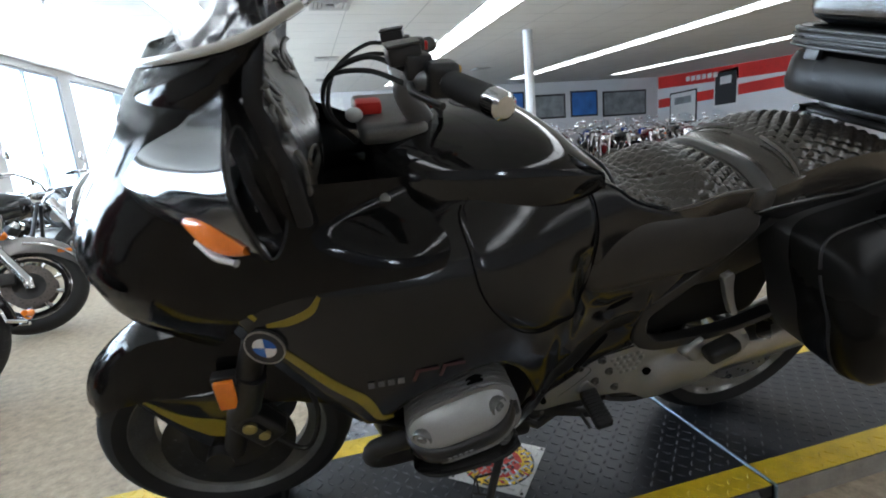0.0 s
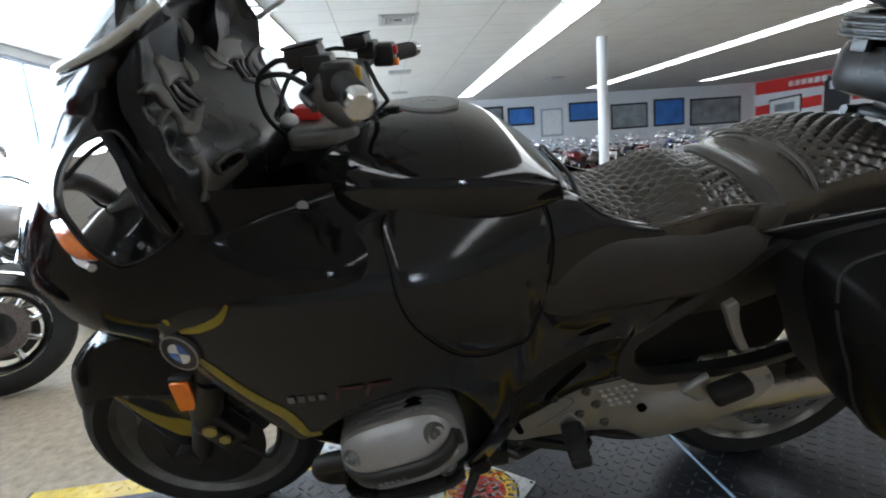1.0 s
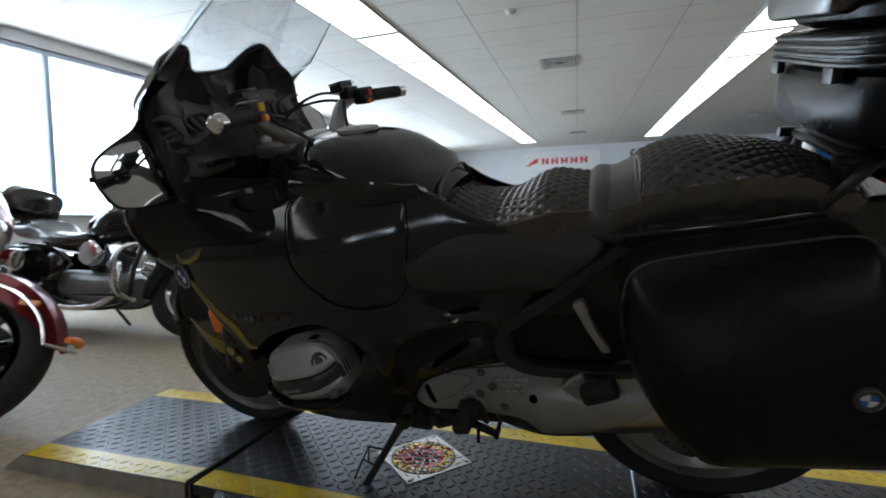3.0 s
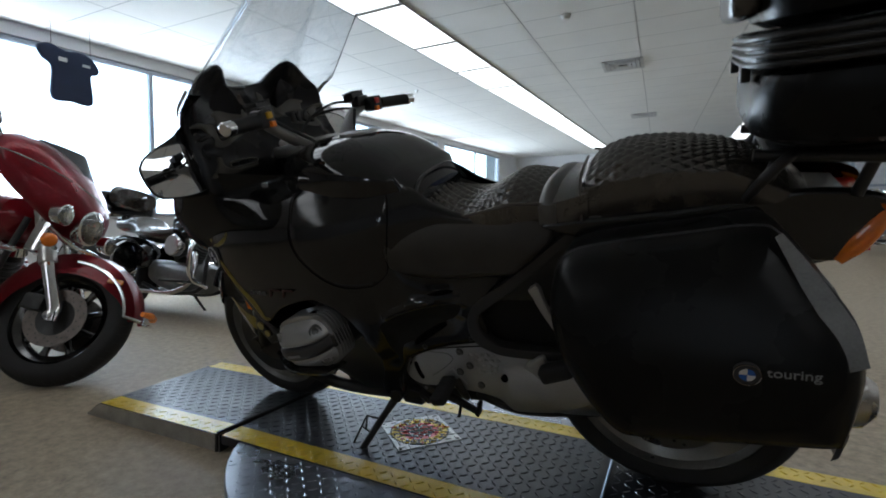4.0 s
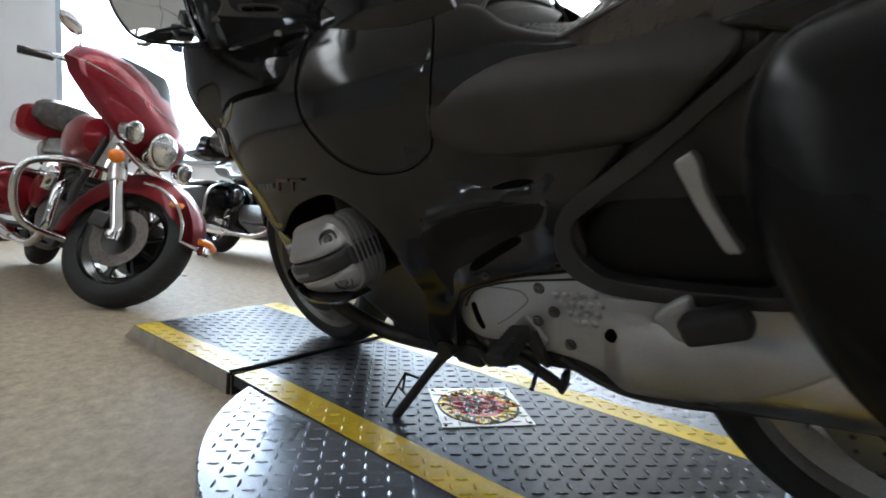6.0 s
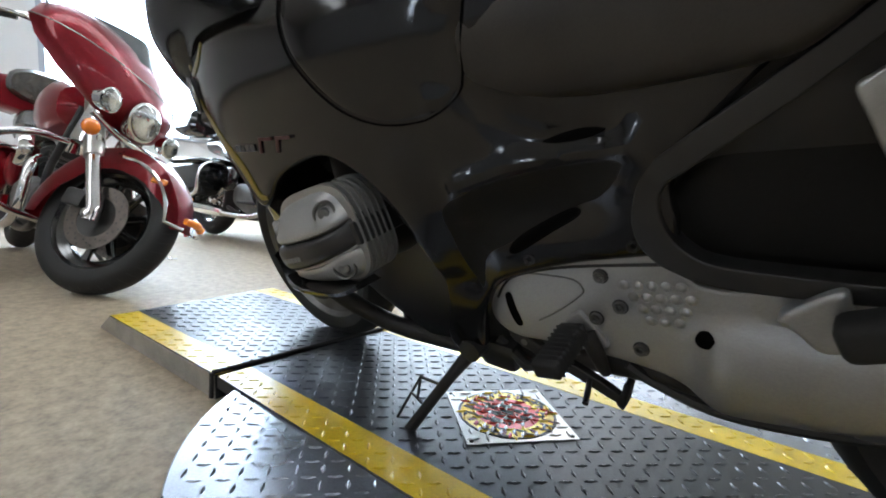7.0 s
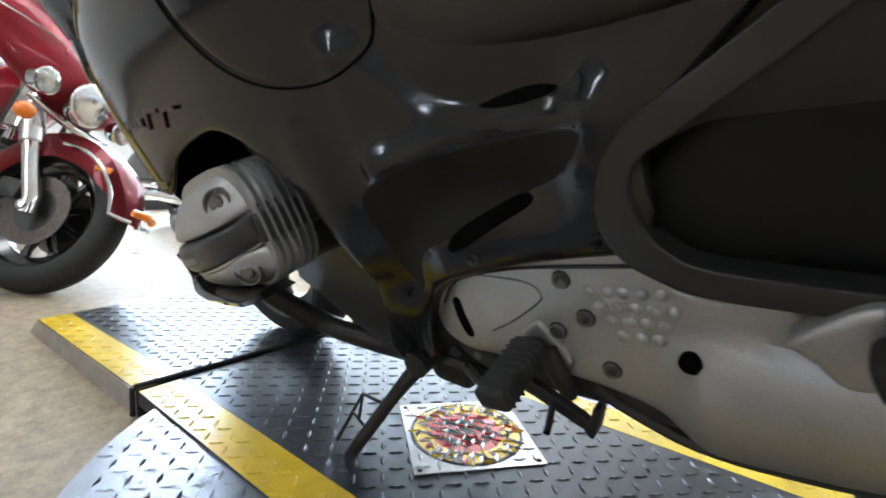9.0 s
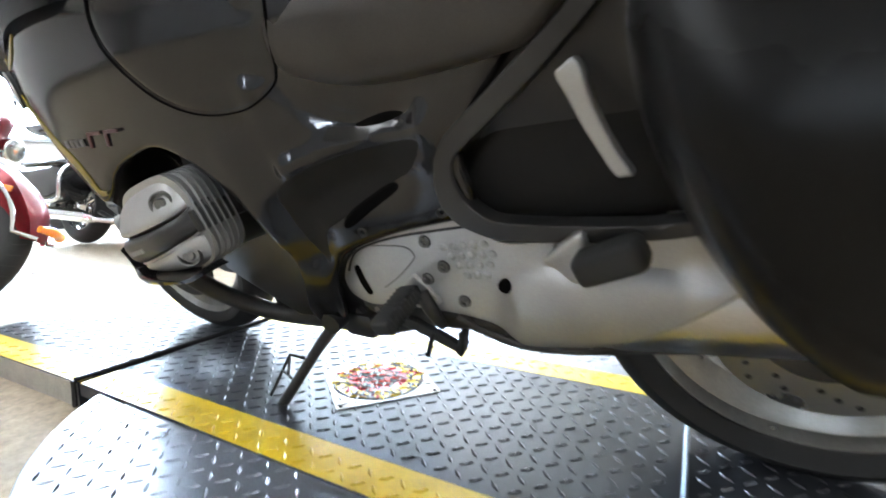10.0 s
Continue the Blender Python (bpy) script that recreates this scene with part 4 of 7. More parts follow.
part("oil_pan", box(0.42, 0.74, -0.1, 0.1, 0.155, 0.26, 0.03, 3), SATIN_BLACK, bike)

# cylinder head with cover, fins and guard (left and right)
def superring(cx, cy, cz, rx, rz, n=28, p=2.6, tilt=0.0):
    out = []
    for i in range(n):
        a = 2 * math.pi * i / n
        c, s = math.cos(a), math.sin(a)
        x, z = rx * math.copysign(abs(c) ** (2 / p), c), rz * math.copysign(abs(s) ** (2 / p), s)
        out.append((cx + x * math.cos(tilt) - z * math.sin(tilt), cy, cz + x * math.sin(tilt) + z * math.cos(tilt)))
    return out


CX, CZ, TILT_C = 0.535, 0.500, radians(14)
HEAD = Matrix.Translation((CX, 0, CZ)) @ Matrix.Rotation(-TILT_C, 4, "Y")


def cover_y(u, v):
    """Outer face of the valve cover, round its long and short way."""
    return -0.367 + 270 * u ** 4 + 7.0 * v * v


UPPER_LOBE = [(-0.103, 0.024), (-0.104, 0.045), (-0.092, 0.066), (-0.06, 0.078), (0.0, 0.084), (0.06, 0.086), (0.09, 0.080), (0.105, 0.058), (0.108, 0.032), (0.09, 0.020), (0.03, 0.016), (-0.05, 0.016)]
LOWER_LOBE = [(-0.06, -0.034), (0.0, -0.032), (0.05, -0.027), (0.095, -0.018), (0.108, -0.028), (0.104, -0.052), (0.085, -0.066), (0.03, -0.070), (-0.03, -0.064), (-0.065, -0.05)]
BAND = [(-0.108, 0.016), (-0.05, 0.015), (0.03, 0.015), (0.09, 0.019), (0.113, 0.030), (0.116, 0.004), (0.111, -0.015), (0.06, -0.024), (0.0, -0.030), (-0.06, -0.032), (-0.098, -0.027), (-0.110, -0.006)]
for sgn in (1, -1):
    def flip(b):
        return move(b, HEAD) if sgn == 1 else mirrored(move(b, HEAD))
    head = part("cylinder_head", flip(skin([superring(0, y, 0, rx, rz) for y, rx, rz in ((-0.14, 0.085, 0.085), (-0.245, 0.094, 0.074), (-0.325, 0.092, 0.068))])), SATIN_BLACK, bike)
    for k in range(6):
        y = -0.2556 - k * 0.0118
        part("cooling_fin", flip(skin([superring(0.010, yy, 0.008, 0.114, 0.084, 40, 3.4) for yy in (y, y - 0.003)])), ALU, head)
    part("head_spine", flip(box(0.03, 0.121, -0.325, -0.2, -0.018, 0.022, 0.008, 2)), SATIN_BLACK, head, "black web across the fins")
    part("plug_shaft", flip(ball((0.052, -0.290, 0.080), 0.021, 0.018, 0.013, 14)), VOID, head)
    cover = part("valve_cover", flip(panel(UPPER_LOBE, cover_y, 0.03, 0.007, 0.013, 0.012, 120)), ALU, head, "silver grey valve cover")
    part("cover_lobe", flip(panel(LOWER_LOBE, cover_y, 0.03, 0.007, 0.013, 0.012, 110)), ALU, cover, "rounded silver cover lobe")
    part("cover_band", flip(panel(BAND, lambda u, v: cover_y(u, v) - 0.001, 0.03, 0.009, 0.014, 0.012, 110)), SATIN_BLACK, cover, "black band across the cover")
    part("band_trim", flip(tube([(u, cover_y(u, v) + 0.0055, v) for u, v in ((-0.11, -0.012), (-0.098, -0.027), (-0.06, -0.0335), (0.0, -0.0315), (0.06, -0.0255), (0.108, -0.016))], 0.0021, 6, smooth=30)), STEEL, cover, "thin bright edge of the band")
    part("band_lettering", flip(join(*[box(-0.046 + 0.011 * k, -0.039 + 0.011 * k, cover_y(-0.04, -0.01) - 0.0035, cover_y(-0.04, -0.01) - 0.0005, -0.014, -0.006) for k in range(5)])), GREY_INK, cover)
    for bu, bv in ((-0.082, 0.040), (0.082, 0.046), (0.080, -0.043)):
        pk = move(lathe([(0.0205, 0.016), (0.020, 0.0035), (0.0185, 0.001), (0.0165, 0.0015), (0.0150, 0.008), (0.0105, 0.008), (0.010, 0.001), (0.0085, -0.0008), (0.005, -0.001), (0.0005, 0.001)], 24), Matrix.Translation((bu, cover_y(bu, bv) - 0.0015, bv)) @ Matrix.Rotation(radians(33 if bu > 0 else -33), 4, "Z"))
        part("cover_bolt", flip(pk), ALU_DARK, cover, "recessed round cover bolt")
    guard = catmull([(-0.108, 0.004, 0), (-0.114, -0.022, 0), (-0.106, -0.044, 0), (-0.07, -0.058, 0), (0.0, -0.070, 0), (0.06, -0.076, 0), (0.10, -0.072, 0)], 30)
    gp = skin([[(p.x, -0.31, p.y + 0.003), (p.x, cover_y(p.x * 0.85, p.y * 0.45) + 0.002, p.y + 0.003), (p.x * 1.01, cover_y(p.x * 0.85, p.y * 0.45) - 0.006, p.y - 0.001), (p.x * 1.01, cover_y(p.x * 0.85, p.y * 0.45) - 0.003, p.y - 0.008), (p.x, -0.30, p.y - 0.010)] for p in guard])
    part("crash_guard", flip(gp), BLACK_PAINT, head, "glossy black guard under the cylinder")

    def flip(b):
        return b if sgn == 1 else mirrored(b)
    part("exhaust_header", flip(tube([(0.44, -0.27, 0.44), (0.36, -0.25, 0.40), (0.36, -0.2, 0.3), (0.45, -0.13, 0.2), (0.7, -0.1, 0.19)], 0.021, 12, smooth=20)), DARK_STEEL, bike)
    part("intake_stub", flip(tube([(0.6, -0.22, 0.56), (0.7, -0.19, 0.6), (0.8, -0.15, 0.64)], [0.03, 0.034, 0.034], 12)), RUBBER, bike)

# side fairing and its details
FAIR = [(0.12, 0.865), (0.148, 0.83), (0.185, 0.78), (0.25, 0.69), (0.32, 0.595), (0.352, 0.55), (0.395, 0.565), (0.44, 0.60), (0.49, 0.624), (0.56, 0.643), (0.605, 0.640), (0.648, 0.612), (0.682, 0.562), (0.708, 0.505), (0.722, 0.45), (0.708, 0.37), (0.665, 0.27), (0.675, 0.222), (0.725, 0.245), (0.757, 0.33), (0.80, 0.405), (0.89, 0.445), (1.035, 0.478), (1.055, 0.52), (1.05, 0.58), (1.1, 0.66), (1.2, 0.76), (1.26, 0.84), (1.18, 0.865), (1.05, 0.85), (0.95, 0.88), (0.88, 0.925), (0.75, 0.96), (0.6, 0.96), (0.5, 0.935), (0.42, 0.905), (0.34, 0.90), (0.26, 0.885), (0.19, 0.862)]
fair = both("side_fairing", lambda: panel(FAIR, side_y, 0.01, 0.009, 0.014, 0.009, 260), PANEL_BLACK)
# inward return along the front edge, forming the duct beside the wheel
def duct():
    rows = []
    for x, z in ((0.10, 0.875), (0.13, 0.835), (0.175, 0.78), (0.245, 0.685), (0.315, 0.59), (0.352, 0.545), (0.42, 0.50)):
        y = side_y(x + 0.015, z)
        rows.append([(x + 0.006, y + 0.012, z + 0.004), (x - 0.016, y + 0.03, z - 0.012), (x - 0.02, y + 0.075, z - 0.016), (x + 0.02, y + 0.15, z + 0.0), (x + 0.04, y + 0.15, z + 0.02), (x + 0.012, y + 0.07, z + 0.006)])
    return skin(rows)
both("fairing_lip", duct, PANEL_BLACK)
both("pinstripe", lambda: strip([(0.215, 0.775), (0.25, 0.735), (0.30, 0.678), (0.345, 0.635), (0.362, 0.605), (0.375, 0.575), (0.40, 0.572)], side_y, [0.005, 0.008, 0.009, 0.011, 0.010, 0.007, 0.003], 0.002), YELLOW_PIN, "thin yellow pinstripe")
both("pinstripe", lambda: strip([(0.215, 0.805), (0.25, 0.812), (0.285, 0.828), (0.302, 0.85)], side_y, [0.003, 0.006, 0.006, 0.003], 0.002), YELLOW_PIN, "thin yellow pinstripe")
both("pinstripe", lambda: strip([(0.158, 0.838), (0.185, 0.828), (0.2, 0.815)], side_y, [0.002, 0.005, 0.003], 0.002), YELLOW_PIN, "thin yellow pinstripe")


def roundel(c, r, tilt=0.0):
    """A plain round badge of four quarters, as flat shapes."""
    root = part("badge", move(lathe([(r, 0.004), (r, -0.003), (r * 0.97, -0.0045), (r * 0.6, -0.0045), (0.0005, -0.0045)], 40), Matrix.Translation(c) @ Matrix.Rotation(tilt, 4, "Z")), CARD_BLACK, bike, "round badge with blue and white quarters")
    part("badge_rim", move(lathe([(r * 0.97, -0.003), (r * 1.02, -0.003), (r * 1.02, -0.006), (r * 0.97, -0.006)], 40, close=True), Matrix.Translation(c) @ Matrix.Rotation(tilt, 4, "Z")), STEEL, root)
    for q in range(4):
        bm = bmesh.new()
        pts = [(0, 0)] + [(r * 0.6 * math.cos(math.pi / 2 * (q + i / 8)), r * 0.6 * math.sin(math.pi / 2 * (q + i / 8))) for i in range(9)]
        bm.faces.new([bm.verts.new((x, -0.0054, z)) for x, z in pts])
        part("quarter", move(bm, Matrix.Translation(c) @ Matrix.Rotation(tilt, 4, "Z")), WHITE_PLASTIC if q % 2 else BLUE, root)


roundel((0.207, side_y(0.207, 0.768) - 0.002, 0.768), 0.033, radians(-17))
# model lettering on the side, as plain bars
bars(0.36, 0.43, 0.66, 0.672, side_y(0.39, 0.66) - 0.0025, 4, FAINT_INK, fair, "lettering_bar")
bm = bmesh.new()
for k in range(2):
    x = 0.445 + 0.05 * k
    bm = join(bm, move(box(-0.003, 0.003, -0.001, 0.001, -0.012, 0.012), Matrix.Translation((x, side_y(x, 0.668) - 0.002, 0.668)) @ Matrix.Rotation(radians(20), 4, "Y")), box(x, x + 0.042, side_y(x, 0.68) - 0.003, side_y(x, 0.68) - 0.001, 0.677, 0.682))
part("lettering_bar", bm, FAINT_RED, fair)
# raised knee panel with a groove around it
KNEE = [(0.552, 0.945), (0.554, 0.88), (0.566, 0.82), (0.590, 0.775), (0.635, 0.721), (0.680, 0.691), (0.726, 0.678), (0.775, 0.681), (0.804, 0.699), (0.816, 0.726), (0.822, 0.765), (0.832, 0.82), (0.835, 0.87), (0.82, 0.925), (0.75, 0.965), (0.66, 0.97)]


def knee_y(x, z):
    return side_y(x, z) - 0.004


both("knee_panel", lambda: panel(KNEE, knee_y, 0.03, 0.012, 0.024, 0.008, 120), PANEL_BLACK)
both("knee_groove", lambda: tube([(x, side_y(x, z) - 0.001, z) for x, z in [(p.x, p.y) for p in catmull([(x, z, 0) for x, z in KNEE], 90, True)]], 0.0016, 6), VOID)
# recess and strut behind the plate
# thin dull overlay on the flank; the hollow's darkness is put into its colour
both("leg_recess_shade", lambda: panel([(0.765, 0.553), (0.802, 0.574), (0.837, 0.588), (0.909, 0.600), (0.990, 0.607), (0.996, 0.59), (0.967, 0.556), (0.93, 0.538), (0.847, 0.492), (0.80, 0.462), (0.776, 0.40), (0.764, 0.43), (0.760, 0.50)], lambda x, z: side_y(x, z) - 0.0015, 0.004, 0.010, 0.006, 0.002, 120), INNER_BLACK, "dull black overlay that darkens the hollow in the flank")
both("fairing_slot", lambda: panel([(0.84, 0.479), (0.86, 0.503), (0.925, 0.538), (0.936, 0.528), (0.898, 0.503), (0.852, 0.474)], lambda x, z: side_y(x, z) - 0.0035, 0.004, 0.02, 0.006, 0.002, 60), VOID)
both("fairing_slot", lambda: panel([(0.902, 0.633), (0.930, 0.642), (0.955, 0.646), (0.979, 0.643), (0.965, 0.634), (0.925, 0.629)], lambda x, z: side_y(x, z) - 0.002, 0.004, 0.02, 0.004, 0.002, 60), VOID)
COVER = [(0.80, 0.865), (0.803, 0.80), (0.808, 0.750), (0.822, 0.715), (0.855, 0.692), (0.905, 0.681), (0.985, 0.680), (1.06, 0.687), (1.125, 0.695), (1.165, 0.706), (1.21, 0.745), (1.262, 0.80), (1.24, 0.85), (1.15, 0.855), (1.05, 0.840), (0.95, 0.858), (0.87, 0.895)]
both("seat_side_cover", lambda: panel(COVER, lambda x, z: -glide(((0.78, 0.236), (0.9, 0.212), (1.0, 0.200), (1.25, 0.197)), x) + 5.0 * max(z - 0.76, 0) ** 2 + 5.0 * max(0.73 - z, 0) ** 2, 0.03, 0.014, 0.022, 0.012, 140), SKIRT, "smooth black vinyl seat skirt")
STRUT = [(1.006, 0.52), (1.008, 0.556), (1.020, 0.592), (1.055, 0.622), (1.125, 0.674), (1.19, 0.724), (1.275, 0.795), (1.34, 0.845), (1.375, 0.842), (1.33, 0.805), (1.265, 0.755), (1.205, 0.702), (1.15, 0.655), (1.075, 0.598), (1.042, 0.570), (1.041, 0.532), (1.066, 0.496), (1.12, 0.480), (1.3, 0.487), (1.42, 0.517), (1.42, 0.50), (1.3, 0.466), (1.12, 0.452), (1.05, 0.466), (1.018, 0.49)]
both("side_frame", lambda: panel(STRUT, lambda x, z: -0.177, 0.03, 0.010, 0.004, 0.002, 220), SATIN_BLACK)
for bx, bz in ((0.865, 0.462), (1.005, 0.49)):
    both("fairing_bolt", lambda: bolt((bx, side_y(bx, bz) - 0.001, bz), 0.008, 0.004), DARK_STEEL)
both("inner_wheel_cover", lambda: panel([(1.03, 0.54), (1.07, 0.47), (1.3, 0.48), (1.42, 0.52), (1.42, 0.84), (1.3, 0.8), (1.15, 0.67)], lambda x, z: -0.125, 0.01, 0.03, 0.02, 0.006, 80), INNER_BLACK)
both("pillion_strap_bracket", lambda: panel([(1.197, 0.669), (1.206, 0.678), (1.217, 0.684), (1.226, 0.672), (1.231, 0.650), (1.240, 0.625), (1.251, 0.601), (1.264, 0.577), (1.276, 0.557), (1.268, 0.553), (1.257, 0.555), (1.240, 0.583), (1.223, 0.613), (1.208, 0.645)], lambda x, z: -0.200, 0.014, 0.006, 0.004, 0.003, 90), ALU, "bare aluminium bracket")

# aluminium rider footrest plate
PLATE = [(0.747, 0.33), (0.76, 0.366), (0.80, 0.406), (0.84, 0.430), (0.937, 0.457), (1.044, 0.475), (1.07, 0.445), (1.11, 0.439), (1.184, 0.455), (1.343, 0.482), (1.375, 0.455), (1.398, 0.412), (1.338, 0.352), (1.262, 0.302), (1.18, 0.277), (1.108, 0.267), (1.04, 0.287), (0.965, 0.293), (0.86, 0.29), (0.80, 0.285), (0.76, 0.30)]


def plate_y(x, z):
    u = min(max((x - 1.06) / 0.06, 0), 1)
    c = 0.315 + 0.12 * (x - 1.1)
    b = max(0.0, 1 - ((z - c) / 0.075) ** 2)
    return -0.1530 - 0.026 * u * u * (3 - 2 * u) * math.sqrt(b)


for sgn in (1, -1):
    def flip(b):
        return b if sgn == 1 else mirrored(b)
    plate = part("footrest_plate", flip(panel(PLATE, plate_y, 0.014, 0.013, 0.008, 0.005, 160)), ALU, bike, "satin aluminium footrest plate")
    part("plate_edge_groove", flip(tube([(0.768, -0.1542, 0.358), (0.785, -0.1545, 0.386), (0.815, -0.1550, 0.409), (0.9, -0.1550, 0.437), (1.037, -0.1550, 0.463)], 0.0022, 6, smooth=24)), CARD_BLACK, plate)
    part("plate_line", flip(tube([(0.83, -0.1532, 0.415), (0.905, -0.1532, 0.418), (0.925, -0.1532, 0.405), (0.918, -0.1532, 0.39), (0.88, -0.1532, 0.355), (0.845, -0.1532, 0.33)], 0.0014, 6, smooth=24)), ALU_DARK, plate)
    part("plate_slot", flip(panel([(0.783, 0.365), (0.795, 0.37), (0.802, 0.345), (0.812, 0.315), (0.8, 0.31), (0.787, 0.335)], lambda x, z: -0.1545, 0.004, 0.02, 0.003, 0.001, 40)), VOID, plate)
    for x, z in ((0.953, 0.431), (0.980, 0.387), (1.008, 0.324), (0.944, 0.360)):
        b = part("plate_bolt", flip(move(lathe([(0.0005, 0.0), (0.0045, 0.0), (0.005, -0.006), (0.0085, -0.007), (0.0095, -0.004), (0.0095, 0.002)], 16), Matrix.Translation((x, -0.1530, z)))), ALU_DARK, plate)
        # black ring on the plate gives the sunk bolt its shade by colour
        part("bolt_recess_shade", flip(move(lathe([(0.009, 0.001), (0.0115, 0.001), (0.0115, -0.0012), (0.009, -0.0012)], 18, close=True), Matrix.Translation((x, -0.1530, z)))), CARD_BLACK, b)
    part("plate_hole", flip(move(lathe([(0.0115, 0.008), (0.0115, -0.0002), (0.0095, -0.0006), (0.0005, -0.0006)], 20), Matrix.Translation((1.09, plate_y(1.09, 0.369) - 0.0045, 0.369)))), VOID, plate)
    for r in range(4):
        for k in range(5 if r < 2 else 4 if r == 2 else 3):
            x, z = 0.986 + 0.0182 * k + 0.0118 * r, 0.423 - 0.0163 * r + 0.0025 * k
            part("stud", flip(ball((x, -0.1528, z), 0.0076, 0.0050, 0.0072, 12)), ALU, plate)
    part("peg_bracket", flip(panel([(0.892, 0.338), (0.916, 0.366), (0.930, 0.358), (0.950, 0.338), (0.962, 0.318), (0.945, 0.308), (0.915, 0.315)], lambda x, z: -0.160, 0.010, 0.01, 0.005, 0.003, 40)), ALU, plate)
    PEG = Matrix.Translation((0.916, -0.168, 0.342)) @ Matrix.Rotation(radians(8), 4, "X") @ Matrix.Rotation(radians(-14), 4, "Y")
    peg = part("rider_footpeg", flip(move(box(-0.022, 0.022, -0.100, 0.0, -0.014, 0.014, 0.008, 3), PEG)), RUBBER, bike, "ribbed rubber footpeg")
    for k in range(9):
        part("rib", flip(move(box(-0.0228, 0.0228, -0.0022, 0.0022, -0.0150, 0.0150, 0.002, 1), PEG @ Matrix.Translation((0, -0.012 - 0.0095 * k, 0)))), RUBBER, peg)
    part("peg_hinge", flip(tube([(0.932, -0.165, 0.338), (0.945, -0.168, 0.312), (0.952, -0.160, 0.280), (0.952, -0.150, 0.262)], [0.013, 0.013, 0.011, 0.009], 10)), DARK_STEEL, bike)
    lever = part("gear_lever", flip(panel([(0.775, 0.288), (0.790, 0.292), (0.83, 0.276), (0.90, 0.252), (0.962, 0.226), (0.975, 0.212), (0.965, 0.204), (0.90, 0.228), (0.83, 0.250), (0.785, 0.268)], lambda x, z: -0.148, 0.010, 0.008, 0.004, 0.003, 90)), DARK_STEEL, bike)
    part("lever_hole", flip(move(lathe([(0.0065, 0.001), (0.0065, -0.0008), (0.0005, -0.0008)], 16), Matrix.Translation((0.806, -0.1485, 0.272)))), ALU_DARK, lever)
    part("lever_toe", flip(panel([(0.980, 0.248), (0.989, 0.246), (0.985, 0.224), (0.978, 0.196), (0.968, 0.200), (0.966, 0.210), (0.974, 0.225)], lambda x, z: -0.150, 0.022, 0.006, 0.004, 0.003, 50)), RUBBER, lever)
    part("lever_stub", flip(tube([(0.925, -0.150, 0.236), (0.930, -0.172, 0.226), (0.934, -0.190, 0.222)], 0.005, 8)), DARK_STEEL, lever)
    pp = part("pillion_footpeg", flip(move(box(-0.042, 0.046, -0.046, 0.0, -0.023, 0.020, 0.016, 4), Matrix.Translation((1.25, -0.188, 0.455)) @ Matrix.Rotation(radians(-24), 4, "Y"))), RUBBER, bike, "folded rubber pillion footpeg")
    part("pillion_peg_bracket", flip(panel([(1.162, 0.432), (1.185, 0.458), (1.213, 0.476), (1.222, 0.45), (1.232, 0.415), (1.215, 0.402), (1.198, 0.402), (1.18, 0.418)], lambda x, z: -0.19, 0.018, 0.01, 0.008, 0.006, 60)), ALU, pp)

# underside exhaust, drive and silencer
part("exhaust_pipe", tube([(0.7, -0.1, 0.20), (0.85, -0.11, 0.24), (1.0, -0.118, 0.268), (1.12, -0.12, 0.285)], [0.020, 0.020, 0.024, 0.036], 14, smooth=16), DARK_STEEL, bike)
part("silencer", skin([[(x, -0.112 + 0.052 * math.cos(a) * s, z + 0.066 * math.sin(a) * s) for a in (2 * math.pi * i / 22 for i in range(22))] for x, z, s in ((1.08, 0.275, 0.45), (1.13, 0.292, 0.75), (1.2, 0.308, 0.95), (1.75, 0.40, 1.05), (1.86, 0.42, 0.9), (1.88, 0.424, 0.6))]), STEEL, bike, "brushed steel silencer")
part("swingarm", tube([(0.95, 0.09, 0.38), (1.2, 0.11, 0.34), (1.495, 0.11, 0.318)], [0.05, 0.05, 0.07], 14), DARK_STEEL, bike)
part("rear_brake_pipe", tube([(0.985, -0.145, 0.285), (1.02, -0.14, 0.262), (1.1, -0.14, 0.243), (1.2, -0.135, 0.250), (1.35, -0.13, 0.282), (1.6, -0.11, 0.30)], 0.009, 8, smooth=24), DARK_STEEL, bike)

# side stand
stand = part("side_stand", tube([(0.70, -0.16, 0.235), (0.665, -0.21, 0.185), (0.60, -0.295, 0.085)], [0.015, 0.011, 0.011], 12), DARK_STEEL, bike)
SF = Vector((0.592, -0.305, 0.078))
part("stand_foot", move(box(-0.035, 0.03, -0.02, 0.022, -0.004, 0.004, 0.003, 1), Matrix.Translation(SF + Vector((0, 0.0, -0.0))) @ Matrix.Rotation(radians(-19.5), 4, "X")), DARK_STEEL, stand)
part("stand_spring_bracket", join(tube([(0.655, -0.222, 0.172), (0.60, -0.225, 0.175), (0.585, -0.245, 0.145), (0.63, -0.255, 0.135)], 0.0035, 6), tube([(0.60, -0.225, 0.175), (0.605, -0.25, 0.14)], 0.003, 6), tube([(0.585, -0.245, 0.145), (0.565, -0.28, 0.10)], 0.003, 6)), DARK_STEEL, stand)
part("stand_pivot", tube([(0.7, -0.10, 0.24), (0.705, -0.185, 0.243)], 0.022, 14), SATIN_BLACK, bike)
part("centre_stand_lug", join(tube([(0.74, -0.13, 0.25), (0.80, -0.14, 0.215), (0.86, -0.12, 0.225)], 0.012, 8), box(0.70, 0.78, -0.15, 0.15, 0.19, 0.25, 0.015, 2)), SATIN_BLACK, bike)

